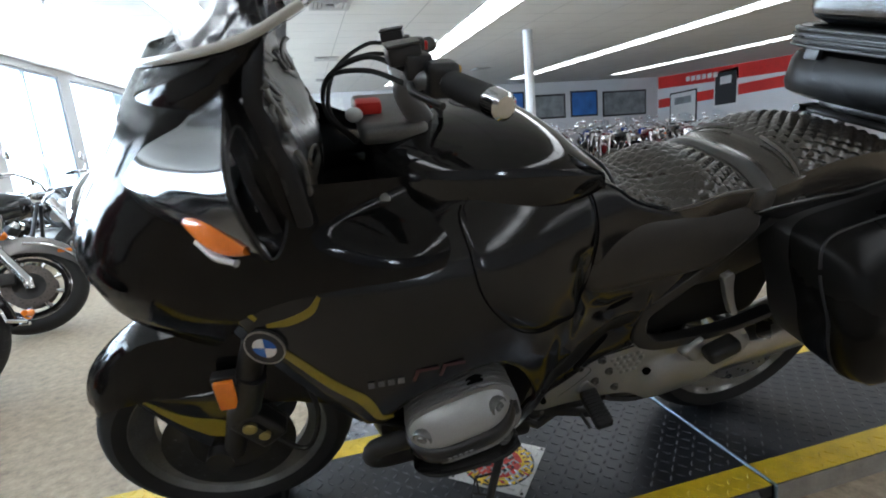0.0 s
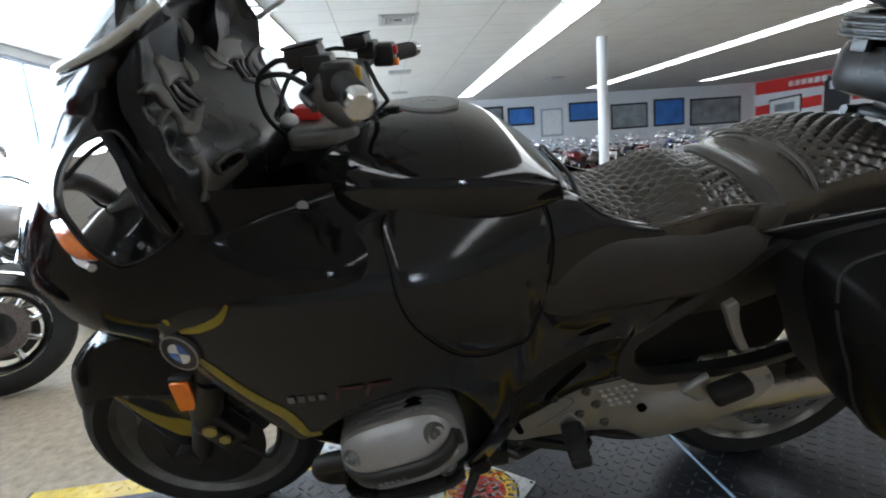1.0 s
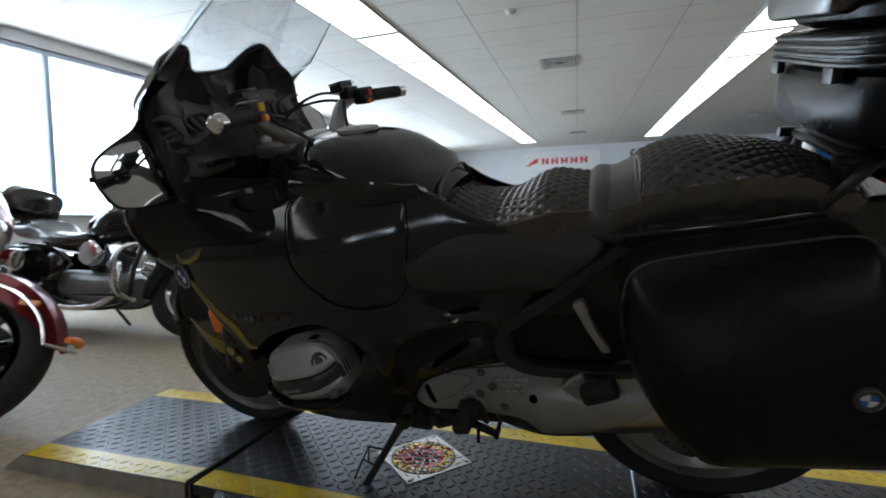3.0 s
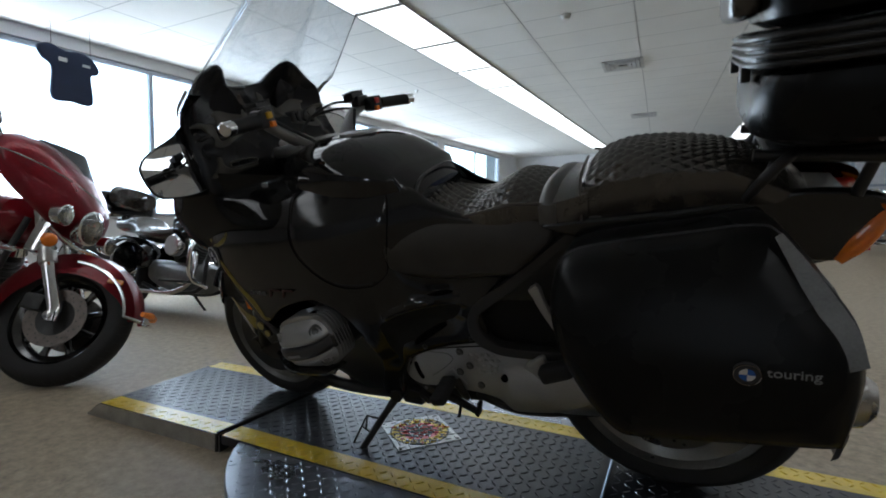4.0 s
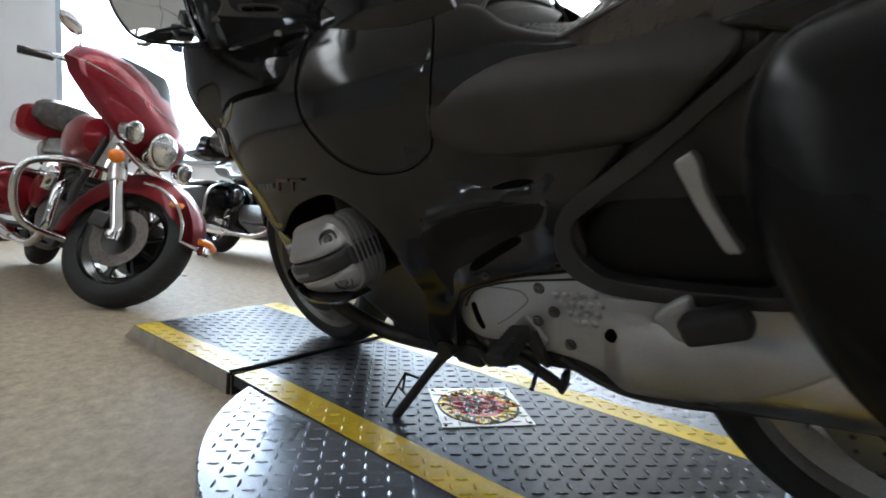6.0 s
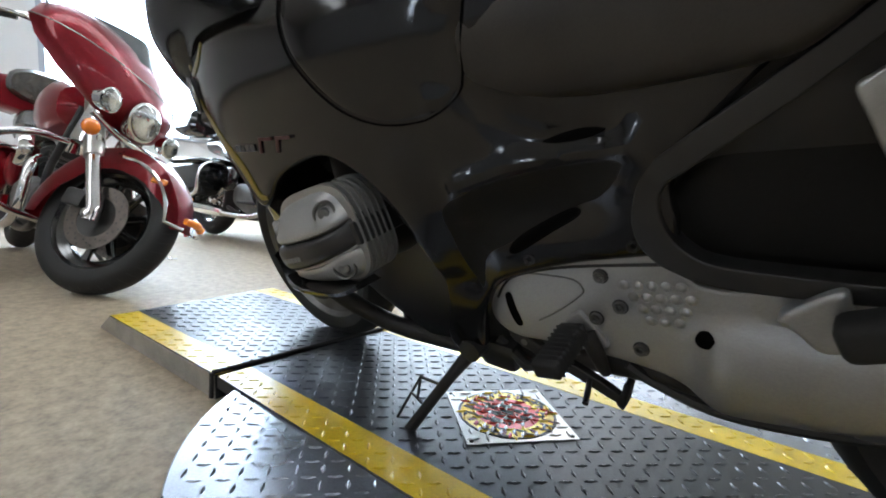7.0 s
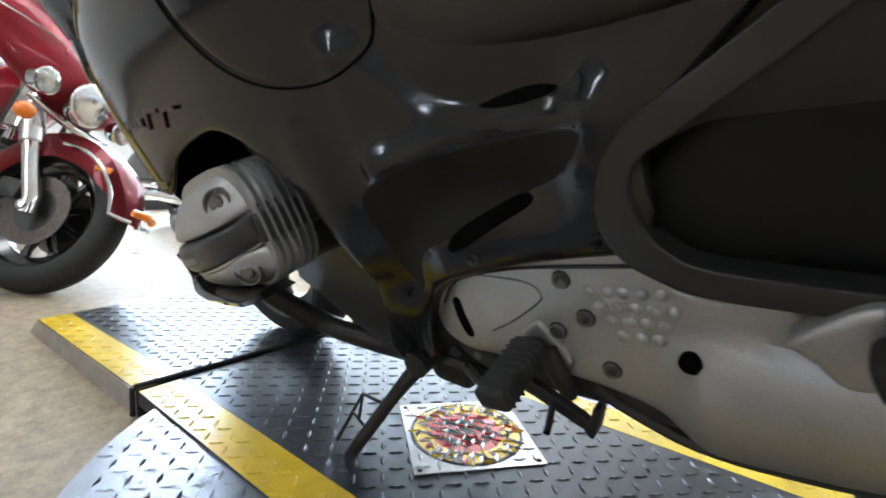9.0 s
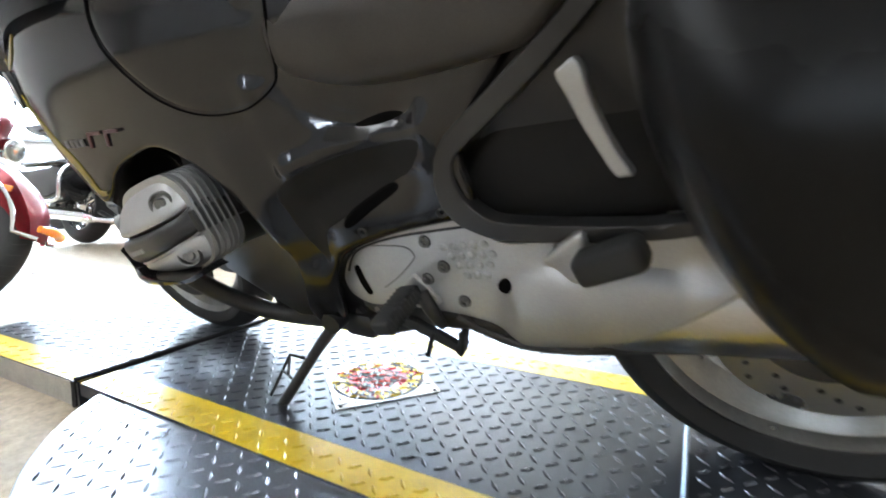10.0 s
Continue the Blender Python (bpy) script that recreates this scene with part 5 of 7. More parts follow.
# upper fairing, nose and headlight
NOSE = ((0.66, 0.02, 0.20), (0.70, -0.02, 0.225), (0.76, -0.07, 0.255), (0.80, -0.092, 0.275), (0.845, -0.10, 0.290), (0.90, -0.105, 0.300), (0.96, -0.08, 0.298), (1.03, -0.03, 0.300), (1.10, 0.02, 0.292), (1.15, 0.055, 0.278), (1.195, 0.09, 0.246))
STEP = ((-0.11, 0.68), (0.05, 0.68), (0.10, 0.705), (0.14, 0.76), (0.17, 0.80), (0.20, 0.824), (0.24, 0.842), (0.29, 0.856), (0.35, 0.864), (0.45, 0.866), (0.58, 0.872))


REAR = ((0.68, 0.55), (0.90, 0.56), (0.95, 0.56), (0.98, 0.50), (1.005, 0.40), (1.03, 0.31), (1.06, 0.285), (1.2, 0.272))


def flank(x, z):
    """Half width of the upper fairing."""
    xn, w = glide([(a, b) for a, b, c in NOSE], z), glide([(a, c) for a, b, c in NOSE], z)
    q = min(max((x - xn) / 0.27, 0.0), 1.0)
    y = w * (1 - (1 - q) ** 2.3) ** (1 / 2.1)
    y -= max(x - 0.28, 0) * glide(((0.8, 0.0), (0.86, 0.02), (0.92, 0.30), (0.97, 0.60), (1.0, 0.65), (1.2, 0.30)), z)
    low = glide(STEP, x)
    if x > 0.2:
        y = max(y, (-side_y(x, 0.86) + 0.012) * max(1 - (z - low) / 0.10, 0) + y * min((z - low) / 0.10, 1))
    y -= 0.05 * min(max((x - 0.44) / 0.12, 0), 1) ** 2
    return max(y, 0.0)


rows = []
for k in range(44):
    f = k / 43
    left = []
    z_here = 0.70 + 0.495 * f
    xn = glide([(a, b) for a, b, c in NOSE], z_here)
    # rear edge of the shell at this height, found by halving
    x0, x1 = 0.2, 0.6
    for _ in range(24):
        xb = (x0 + x1) / 2
        lo = glide(STEP, xb)
        if xb < glide(REAR, lo + (1.195 - lo) * f):
            x0 = xb
        else:
            x1 = xb
    for i in range(40):
        x = xn + (xb - xn) * (i / 39) ** 2
        lo = glide(STEP, x)
        z = lo + (1.195 - lo) * f
        left.append((x, -flank(x, z), z))
    rows.append(left[::-1] + [(x, -y, zz) for x, y, zz in left[1:]])
bm = skin(rows, cap=False, closed=False)
bmesh.ops.solidify(bm, geom=bm.faces[:], thickness=0.005)
upper = part("upper_fairing", bm, BLACK_PAINT, bike)
part("headlight", ball((-0.06, 0, 0.93), 0.05, 0.13, 0.06, 24), LENS, upper, "clear wide headlight lens")
both("fairing_screw", lambda: move(lathe([(0.0005, -0.002), (0.007, -0.002), (0.0095, -0.001), (0.0095, 0.006)], 20), Matrix.Translation((0.424, -flank(0.424, 0.966) - 0.001, 0.966)) @ Matrix.Rotation(radians(12), 4, "Z")), GREY_PLUG, "pale round fairing plug", upper)
# mirror pods with turn signals: rear outline in y and z, tapering forward into the fairing
POD = [(-0.450, 1.068), (-0.443, 1.088), (-0.421, 1.108), (-0.383, 1.124), (-0.340, 1.130), (-0.300, 1.124), (-0.292, 1.085), (-0.288, 1.02), (-0.292, 0.985), (-0.364, 0.982), (-0.428, 0.997), (-0.447, 1.028)]
POD_RIM = [(p.x, p.y) for p in catmull([(y, z, 0) for y, z in POD], 48, True)]
# the body adds a hollow sweep up to the screen and an inner side within the fairing
POD_BODY = [(-0.450, 1.068), (-0.443, 1.088), (-0.421, 1.108), (-0.383, 1.125), (-0.345, 1.138), (-0.310, 1.152), (-0.285, 1.168), (-0.255, 1.165), (-0.22, 1.14), (-0.20, 1.08), (-0.205, 0.98), (-0.30, 0.972), (-0.364, 0.979), (-0.428, 0.995), (-0.447, 1.028)]
BODY_RIM = [(p.x, p.y) for p in catmull([(y, z, 0) for y, z in POD_BODY], 60, True)]


def pod_ring(f, k=1.0, dx=0.0, rim=POD_RIM):
    """Section of the pod, f from its front (0) to its rear rim (1), drawn in by k."""
    cy, cz = -0.375, 1.055
    ring = []
    for y, z in rim:
        y, z = cy + (y - cy) * k, cz + (z - cz) * k
        z2 = 1.045 + (z - 1.045) * (0.45 + 0.55 * f ** 0.8)
        x0 = 0.055 + 0.8 * max(z2 - 1.04, 0)
        ring.append((x0 + (0.255 - x0) * f + dx - (0.24 * (z - 1.055) - 0.03 * (y + 0.31)) * f * f, -0.212 + (y + 0.212) * f ** 0.8, z2))
    return ring


for sgn in (1, -1):
    def flip(b):
        return b if sgn == 1 else mirrored(b)
    mp = part("mirror_pod", flip(skin([pod_ring(i / 21, 1.0, 0.0, BODY_RIM) for i in range(22)] + [pod_ring(1.0, 0.985, 0.003, BODY_RIM), pod_ring(1.0, 0.95, 0.004, BODY_RIM)])), BLACK_PAINT, bike)
    part("mirror_bezel", flip(skin([pod_ring(1.0, 0.97, 0.002), pod_ring(1.0, 0.97, 0.007), pod_ring(1.0, 0.95, 0.007), pod_ring(1.0, 0.945, 0.004)], cap=False)), SATIN_BLACK, mp)
    part("mirror_glass", flip(skin([pod_ring(1.0, k, 0.0075 - 0.0025 * k * k) for k in (0.955, 0.75, 0.55, 0.35, 0.15, 0.01)])), MIRROR, mp)
    A, Bv = Vector((0.177, -0.362, 1.030)), Vector((0.250, -0.426, 1.017))
    d = (Bv - A).normalized()
    up = Vector((0.1, 0.28, 1)).normalized()
    out = d.cross(up).normalized()
    out = out if out.y < 0 else -out
    up = d.cross(out).normalized()
    rings = []
    for i in range(13):
        f = i / 12
        h = 0.021 * math.sin(math.pi * (0.06 + 0.88 * f)) ** 0.6
        p = A.lerp(Bv, f) + out * (0.006 * math.sin(math.pi * f))
        rings.append([p + up * h * math.cos(b) + out * (0.012 * math.sin(b) if math.sin(b) > 0 else 0.03 * math.sin(b)) for b in (2 * math.pi * j / 16 for j in range(16))])
    part("turn_signal", flip(skin(rings)), ORANGE, mp, "ribbed amber turn signal lens")
    part("signal_trim", flip(tube([A + Vector((0.0, -0.006, -0.026)), A.lerp(Bv, 0.35) + Vector((0, -0.012, -0.03)), A.lerp(Bv, 0.7) + Vector((0, -0.010, -0.026))], [0.003, 0.005, 0.003], 8, smooth=16)), WHITE_PLASTIC, mp, "pale strip under the signal")

# low raked windscreen and the cowl under its edge
FOOT = ((0.0, 0.085, 0.0, 1.166), (0.25, 0.090, 0.075, 1.168), (0.45, 0.108, 0.150, 1.177), (0.6, 0.150, 0.212, 1.187), (0.72, 0.205, 0.256, 1.199), (0.84, 0.268, 0.290, 1.216), (1.0, 0.343, 0.302, 1.253))
foot = [Vector([glide([(r[0], r[c]) for r in FOOT], abs(s)) for c in (1, 2, 3)]) for s in np.linspace(-1, 1, 41)]
for s, p in zip(np.linspace(-1, 1, 41), foot):
    p.y = math.copysign(p.y, s)
rows = []
for i in range(14):
    f = i / 13
    rows.append([p.lerp(Vector((0.51 + 0.085 * a * a, 0.236 * s * (1 - 0.08 * a), 1.51 - 0.06 * a ** 4)), f) + Vector((-0.02 * math.sin(math.pi * f) * (1 - a), 0, 0)) for s, p in zip(np.linspace(-1, 1, 41), foot) for a in (abs(s),)])
cowl = []
for f in np.linspace(0, 1, 8):
    row = []
    for p in foot:
        x = max(p.x - 0.012, 0.062)
        b = min(max((p.x - 0.20) / 0.09, 0.0), 1.0)
        z = 1.13 + (p.z - 0.012 - 1.13) * b * b
        q = Vector((x, math.copysign(max(flank(x, z) - 0.004 + 0.03 * b * b, 0.0), p.y), z))
        row.append(q.lerp(p + Vector((0, 0, -0.003)), f) + Vector((0, math.copysign(0.008, p.y) * math.sin(math.pi * f) * min(abs(p.y) / 0.1, 1), 0)))
    cowl.append(row)
bm = skin(cowl, cap=False, closed=False)
bmesh.ops.solidify(bm, geom=bm.faces[:], thickness=0.004)
part("screen_cowl", bm, BLACK_PAINT, bike)
bm = skin(rows, cap=False, closed=False)
bmesh.ops.solidify(bm, geom=bm.faces[:], thickness=0.004)
ws = part("windscreen", bm, SCREEN, bike, "clear touring windscreen with polished edge")
rim_path = [r[0] for r in rows] + rows[-1][1:-1:3] + [r[-1] for r in rows[::-1]]
part("screen_edge", tube(rim_path, 0.0020, 6), clear("screen_edge_acrylic", (0.9, 0.93, 0.96), 0.1, see=0.35), ws)
part("screen_trim", tube([(p[0] - 0.003, p[1] * 1.01, p[2] + 0.003) for p in rows[0]], 0.0058, 10, flat=0.6), EDGE_PALE, ws, "pale polished lower edge of the screen")
# cockpit lining: one moulded sheet turned to the rider, with an ear at each end and a saddle between
MID = ((0.95, 0.33), (1.03, 0.33), (1.10, 0.29), (1.17, 0.24), (1.265, 0.215), (1.33, 0.24))
OUT = ((0.95, 0.322), (1.01, 0.313), (1.06, 0.305), (1.116, 0.288), (1.16, 0.282), (1.225, 0.301), (1.296, 0.31), (1.325, 0.295))
HOLLOWS = ((0.262, 1.140, 0.030, 0.018, 0.012), (0.262, 1.085, 0.030, 0.026, 0.014), (0.17, 1.135, 0.035, 0.022, 0.008), (0.12, 1.235, 0.05, 0.03, 0.010))
HALF = [(0.0, 1.266), (0.045, 1.267), (0.076, 1.274), (0.100, 1.297), (0.122, 1.316), (0.146, 1.325), (0.172, 1.316), (0.205, 1.296), (0.237, 1.262), (0.269, 1.228), (0.287, 1.17), (0.293, 1.12), (0.299, 1.06), (0.303, 1.01), (0.290, 0.962), (0.20, 0.955), (0.10, 0.955)]


def lining_x(y, z):
    y = abs(y)
    p = min(y / 0.285, 1.0) ** 1.5
    x = glide(MID, z) * (1 - p) + glide(OUT, z) * p
    x += 0.042 * math.exp(-((y - 0.146) / 0.06) ** 2) * min(max((z - 1.22) / 0.09, 0.0), 1.0)
    for cy, cz, ry, rz, deep in HOLLOWS:
        x -= deep * math.exp(-(((y - cy) / ry) ** 2 + ((z - cz) / rz) ** 2) * 1.6)
    return x


TURN = Matrix(((0, -1, 0, 0), (1, 0, 0, 0), (0, 0, 1, 0), (0, 0, 0, 1)))


def facing(outline, lift, thick, edge, drop, n=60, step=0.012):
    return move(panel(outline, lambda y, z: -lining_x(y, z) - lift, thick, step, edge, drop, n), TURN)


lining = part("cockpit_lining", facing([(-y, z) for y, z in HALF] + [(0.0, 0.955)] + [(y, z) for y, z in HALF[:0:-1]], 0.0, 0.016, 0.016, 0.012, 240, 0.0085), COCKPIT, bike, "black moulded cockpit lining with two ears")
BROWN = mat("grey_brown_plastic", (0.060, 0.054, 0.042), 0.38, 0, 0.3, 20, 0.15, 300)
VENT = "grey-brown moulded vent frame"
both("lining_frame", lambda: facing([(-0.287, 1.163), (-0.262, 1.171), (-0.227, 1.165), (-0.203, 1.155), (-0.204, 1.135), (-0.210, 1.116), (-0.198, 1.108), (-0.150, 1.119), (-0.105, 1.122), (-0.150, 1.108), (-0.205, 1.092), (-0.238, 1.098), (-0.228, 1.120), (-0.235, 1.135), (-0.246, 1.153), (-0.268, 1.158)], 0.005, 0.008, 0.004, 0.003, 110, 0.006), BROWN, VENT, lining)
both("lining_pad", lambda: facing([(-0.196, 1.189), (-0.146, 1.202), (-0.100, 1.195), (-0.076, 1.184), (-0.043, 1.176), (-0.034, 1.157), (-0.058, 1.146), (-0.091, 1.148), (-0.112, 1.157), (-0.145, 1.158), (-0.186, 1.152), (-0.184, 1.165), (-0.186, 1.178)], 0.005, 0.008, 0.012, 0.004, 90, 0.006), BROWN, "grey-brown moulded pad", lining)
both("lining_rib", lambda: facing([(-0.288, 1.122), (-0.26, 1.128), (-0.228, 1.133), (-0.228, 1.129), (-0.26, 1.123)], 0.004, 0.006, 0.002, 0.002, 40, 0.004), BROWN, "", lining)
both("ear_ridge", lambda: facing([(-0.035, 1.238), (-0.050, 1.229), (-0.052, 1.212), (-0.028, 1.196), (-0.030, 1.214)], 0.004, 0.006, 0.006, 0.004, 40, 0.005), BROWN, "", lining)
both("lower_ridge", lambda: facing([(-0.056, 1.188), (-0.072, 1.184), (-0.088, 1.160), (-0.106, 1.143), (-0.060, 1.163)], 0.008, 0.006, 0.005, 0.003, 40, 0.005), BROWN, "", lining)
for y0, y1 in ((-0.196, -0.181), (-0.166, -0.151), (-0.136, -0.121)):
    both("lining_slat", lambda: facing([(y0 - 0.006, 1.150), (y0 + 0.006, 1.153), (y1 + 0.007, 1.122), (y1 - 0.005, 1.119)], 0.006, 0.008, 0.003, 0.003, 40, 0.005), SATIN_BLACK, "", lining)
both("lower_vent_frame", lambda: facing([(-0.250, 1.068), (-0.237, 1.065), (-0.241, 1.047), (-0.230, 1.034), (-0.206, 1.026), (-0.134, 1.026), (-0.140, 1.016), (-0.215, 1.014), (-0.290, 1.016), (-0.270, 1.034), (-0.256, 1.052)], 0.005, 0.008, 0.004, 0.003, 90, 0.006), BROWN, VENT, lining)
both("vent_bezel", lambda: tube([(lining_x(y, z) + 0.004, y, z) for y, z in ((-0.223, 1.046), (-0.218, 1.031), (-0.180, 1.029), (-0.136, 1.029), (-0.130, 1.040), (-0.175, 1.047), (-0.223, 1.046))], 0.0028, 8, smooth=40), BROWN, "", lining)
for k in range(3):
    both("vent_slot", lambda: facing([(-0.214 + 0.027 * k, 1.042), (-0.195 + 0.027 * k, 1.041), (-0.195 + 0.027 * k, 1.033), (-0.214 + 0.027 * k, 1.034)], 0.003, 0.004, 0.002, 0.001, 24, 0.004), VOID, "", lining)


def ear_back(n=14):
    """The ear's swell behind the screen, rising to the rear."""
    rings = []
    for i in range(12):
        f = i / 11
        top, ry = 1.176 + 0.105 * f, 0.045 + 0.04 * f ** 0.6
        rings.append([(0.118 + 0.125 * f + (0.02 * f if z0 else 0), -0.15 - 0.01 * f - ry * math.cos(a), 1.155 + (top - 1.155) * z0) for a in (math.pi * k / (n - 1) for k in range(n)) for z0 in (max(math.sin(a), 0.0) ** 0.7,)])
    return skin(rings)


both("ear_back", ear_back, COCKPIT, "", lining)
part("top_yoke", box(0.40, 0.52, -0.13, 0.13, 1.03, 1.065, 0.014, 3), ALU_DARK, bike)

# handlebars
for sgn in (1, -1):
    def flip(b):
        b = move(b, Matrix.Translation((0.018, 0.027, 0.005)))
        return b if sgn == 1 else move(mirrored(b), Matrix.Translation((0.45, 0, -0.014)) @ Matrix.Rotation(radians(-11.5), 4, "Z") @ Matrix.Translation((-0.45, 0, 0)))
    bar = part("handlebar", flip(tube([(0.50, -0.10, 1.05), (0.475, -0.15, 1.085), (0.455, -0.2, 1.125), (0.47, -0.245, 1.145), (0.505, -0.285, 1.147)], [0.022, 0.022, 0.019, 0.014, 0.012], 14, smooth=22)), ALU, bike, "grey cast handlebar")
    g0, g1 = Vector((0.507, -0.289, 1.146)), Vector((0.531, -0.392, 1.143))
    d = g1 - g0
    grip = part("grip", flip(tube([g0 + d * t for t in np.linspace(0, 1, 25)], [0.0175 + 0.0013 * (k % 2) for k in range(25)], 16)), RUBBER, bar, "ribbed black rubber grip")
    part("bar_end_weight", flip(tube([g1, g1 + d * 0.03, g1 + d * 0.10, g1 + d * 0.26, g1 + d * 0.30], [0.012, 0.0185, 0.0185, 0.0175, 0.013], 20)), CHROME, bar, "chrome bar end weight")
    sw = part("switch_block", flip(join(move(box(-0.022, 0.024, -0.026, 0.026, -0.024, 0.025, 0.010, 3), Matrix.Translation((0.497, -0.262, 1.148))), move(box(-0.02, 0.02, -0.02, 0.03, -0.02, 0.016, 0.007, 2), Matrix.Translation((0.47, -0.235, 1.165))))), SATIN_BLACK, bar)
    part("rocker_switch", flip(box(0.51, 0.528, -0.268, -0.25, 1.148, 1.166, 0.003, 2)), YELLOW_PLASTIC if sgn == 1 else RED_BUTTON, sw, "small coloured rocker switch")
    part("horn_button", flip(box(0.515, 0.53, -0.262, -0.246, 1.125, 1.141, 0.003, 2)), ORANGE, sw)
    res = part("fluid_reservoir", flip(move(box(-0.026, 0.024, -0.028, 0.026, -0.012, 0.014, 0.007, 2), Matrix.Translation((0.452, -0.222, 1.178)) @ Matrix.Rotation(radians(-8), 4, "Y"))), SATIN_BLACK, bar)
    part("reservoir_cap", flip(move(box(-0.027, 0.025, -0.029, 0.027, 0.013, 0.018, 0.002, 1), Matrix.Translation((0.452, -0.222, 1.178)) @ Matrix.Rotation(radians(-8), 4, "Y"))), SATIN_BLACK, res)
    part("lever", flip(tube([(0.455, -0.255, 1.140), (0.452, -0.29, 1.138), (0.462, -0.325, 1.136), (0.474, -0.355, 1.134), (0.478, -0.362, 1.133)], [0.006, 0.006, 0.005, 0.0045, 0.006], 10, smooth=20)), SATIN_BLACK, bar)
    for k in range(2):
        part("cable", flip(tube([(0.45, -0.235, 1.16 - 0.02 * k), (0.40, -0.17, 1.17 - 0.02 * k), (0.34, -0.10, 1.13), (0.33, -0.05, 1.06), (0.38, -0.05, 1.0)], 0.0042, 8, smooth=24)), RUBBER, bar)
    part("hydraulic_hose", flip(tube([(0.47, -0.2, 1.14), (0.50, -0.16, 1.10), (0.53, -0.12, 1.06), (0.5, -0.07, 1.02)], 0.005, 8, smooth=16)), RUBBER, bar)
part("ignition_cover", join(box(0.40, 0.448, -0.058, -0.012, 1.064, 1.088, 0.008, 2)), RED_BUTTON, bike, "red plastic switch cover")
part("knob", ball((0.396, -0.068, 1.07), 0.016, 0.016, 0.013, 14), WHITE_PLASTIC, bike, "cream round knob")

# fuel tank
def tank_ring(x, zt, w, zb=0.86, n=36):
    out = []
    for i in range(n):
        a = math.pi * 2 * i / n
        c, s = math.cos(a), math.sin(a)
        y = w * math.copysign(abs(c) ** 0.72, c)
        z = (zt - 0.95) * abs(s) ** 0.85 + 0.95 if s > 0 else 0.95 - (0.95 - zb) * abs(s) ** 0.8
        if zt < 0.96:
            z = zb + (zt - zb) * (0.5 + 0.5 * s)
        out.append((x, y, z))
    return out


ts = catmull([(0.42, 1.035, 0.13), (0.45, 1.052, 0.165), (0.51, 1.064, 0.20), (0.6, 1.069, 0.222), (0.69, 1.062, 0.226), (0.76, 1.036, 0.214), (0.82, 0.994, 0.19), (0.87, 0.952, 0.162), (0.905, 0.915, 0.13)], 30)
tank = part("fuel_tank", skin([tank_ring(p.x, p.y, p.z) for p in ts]), BLACK_PAINT, bike)
cap = part("fuel_cap", move(lathe([(0.057, 0.0), (0.0565, 0.006), (0.052, 0.008), (0.048, 0.007), (0.044, 0.0085), (0.0005, 0.0095)], 40, "z"), Matrix.Translation((0.644, -0.005, 1.0655)) @ Matrix.Rotation(radians(2), 4, "Y")), ALU, tank, "brushed round fuel cap")
part("cap_lock", move(box(-0.016, 0.016, -0.006, 0.006, 0.008, 0.0115, 0.002, 1), Matrix.Translation((0.644, -0.005, 1.0655))), STEEL, cap)
part("tank_seat_trim", tube([(0.905, -0.15, 0.87), (0.90, -0.15, 0.905), (0.893, -0.10, 0.938), (0.889, 0, 0.946), (0.893, 0.1, 0.938), (0.905, 0.15, 0.88)], 0.004, 8, smooth=24), SATIN_BLACK, bike)

# seats: quilted tops, smooth sides, piping
def seat(stations, quilt, zq, zlow, nx, ny, pitch):
    rings = []
    for p in catmull(stations, nx):
        x, zt, w = p.x, p.y, p.z
        zs = lerp(zq, x)
        zl = lerp(zlow, x)
        row = []
        for j in range(ny):
            v = 2 * j / (ny - 1) - 1
            a = abs(v)
            if a < 0.76:
                t = a / 0.76
                y = w * t
                z = zt - (zt - zs) * t ** 3.0
                if quilt(x):
                    s = w * math.copysign(t, v) + (0.03 if v > 0 else -0.03) * t * t
                    u1, u2 = (x + 1.2 * s) / pitch, (x - 1.2 * s) / pitch
                    d = abs(u1 - round(u1)) * abs(u2 - round(u2)) * 4
                    z += 0.0085 * d ** 0.38 - 0.006
            else:
                t = (a - 0.76) / 0.24
                y = w * (1 + 0.05 * math.sin(t * math.pi) - 0.10 * t)
                z = zs - (zs - zl) * t
            row.append((x, math.copysign(y, v) if a > 1e-6 else 0.0, z))
        rings.append(row)
    bm = skin(rings, cap=False, closed=False)
    for row in (rings[0], rings[-1]):
        bm.faces.new([bm.verts.new(p) for p in row])
    return bm


ZQ1 = ((0.88, 0.862), (0.95, 0.853), (1.03, 0.845), (1.10, 0.863), (1.16, 0.877), (1.24, 0.876), (1.3, 0.885))
rs = part("rider_seat", seat([(0.885, 0.898, 0.11), (0.93, 0.882, 0.13), (1.0, 0.870, 0.152), (1.05, 0.878, 0.164), (1.09, 0.899, 0.170), (1.14, 0.920, 0.172), (1.19, 0.914, 0.168), (1.25, 0.900, 0.164)], lambda x: 0.89 < x < 1.235, ZQ1, ((0.88, 0.83), (1.0, 0.785), (1.1, 0.775), (1.25, 0.79)), 190, 161, 0.040), VINYL, bike, "black vinyl saddle with quilted diamond stitching")
both("seat_piping", lambda: tube([(x, -lerp(((0.885, 0.112), (1.0, 0.154), (1.09, 0.172), (1.25, 0.166)), x), lerp(ZQ1, x) + 0.001) for x in np.linspace(0.89, 1.245, 24)], 0.0035, 6), WELT, "dark seat piping", rs)
bm = seat([(1.225, 0.904, 0.166), (1.25, 0.916, 0.176), (1.275, 0.918, 0.180), (1.295, 0.922, 0.181), (1.325, 0.938, 0.181), (1.345, 0.950, 0.178)], lambda x: False, ((1.2, 0.862), (1.35, 0.90)), ((1.2, 0.79), (1.35, 0.80)), 24, 41, 0.04)
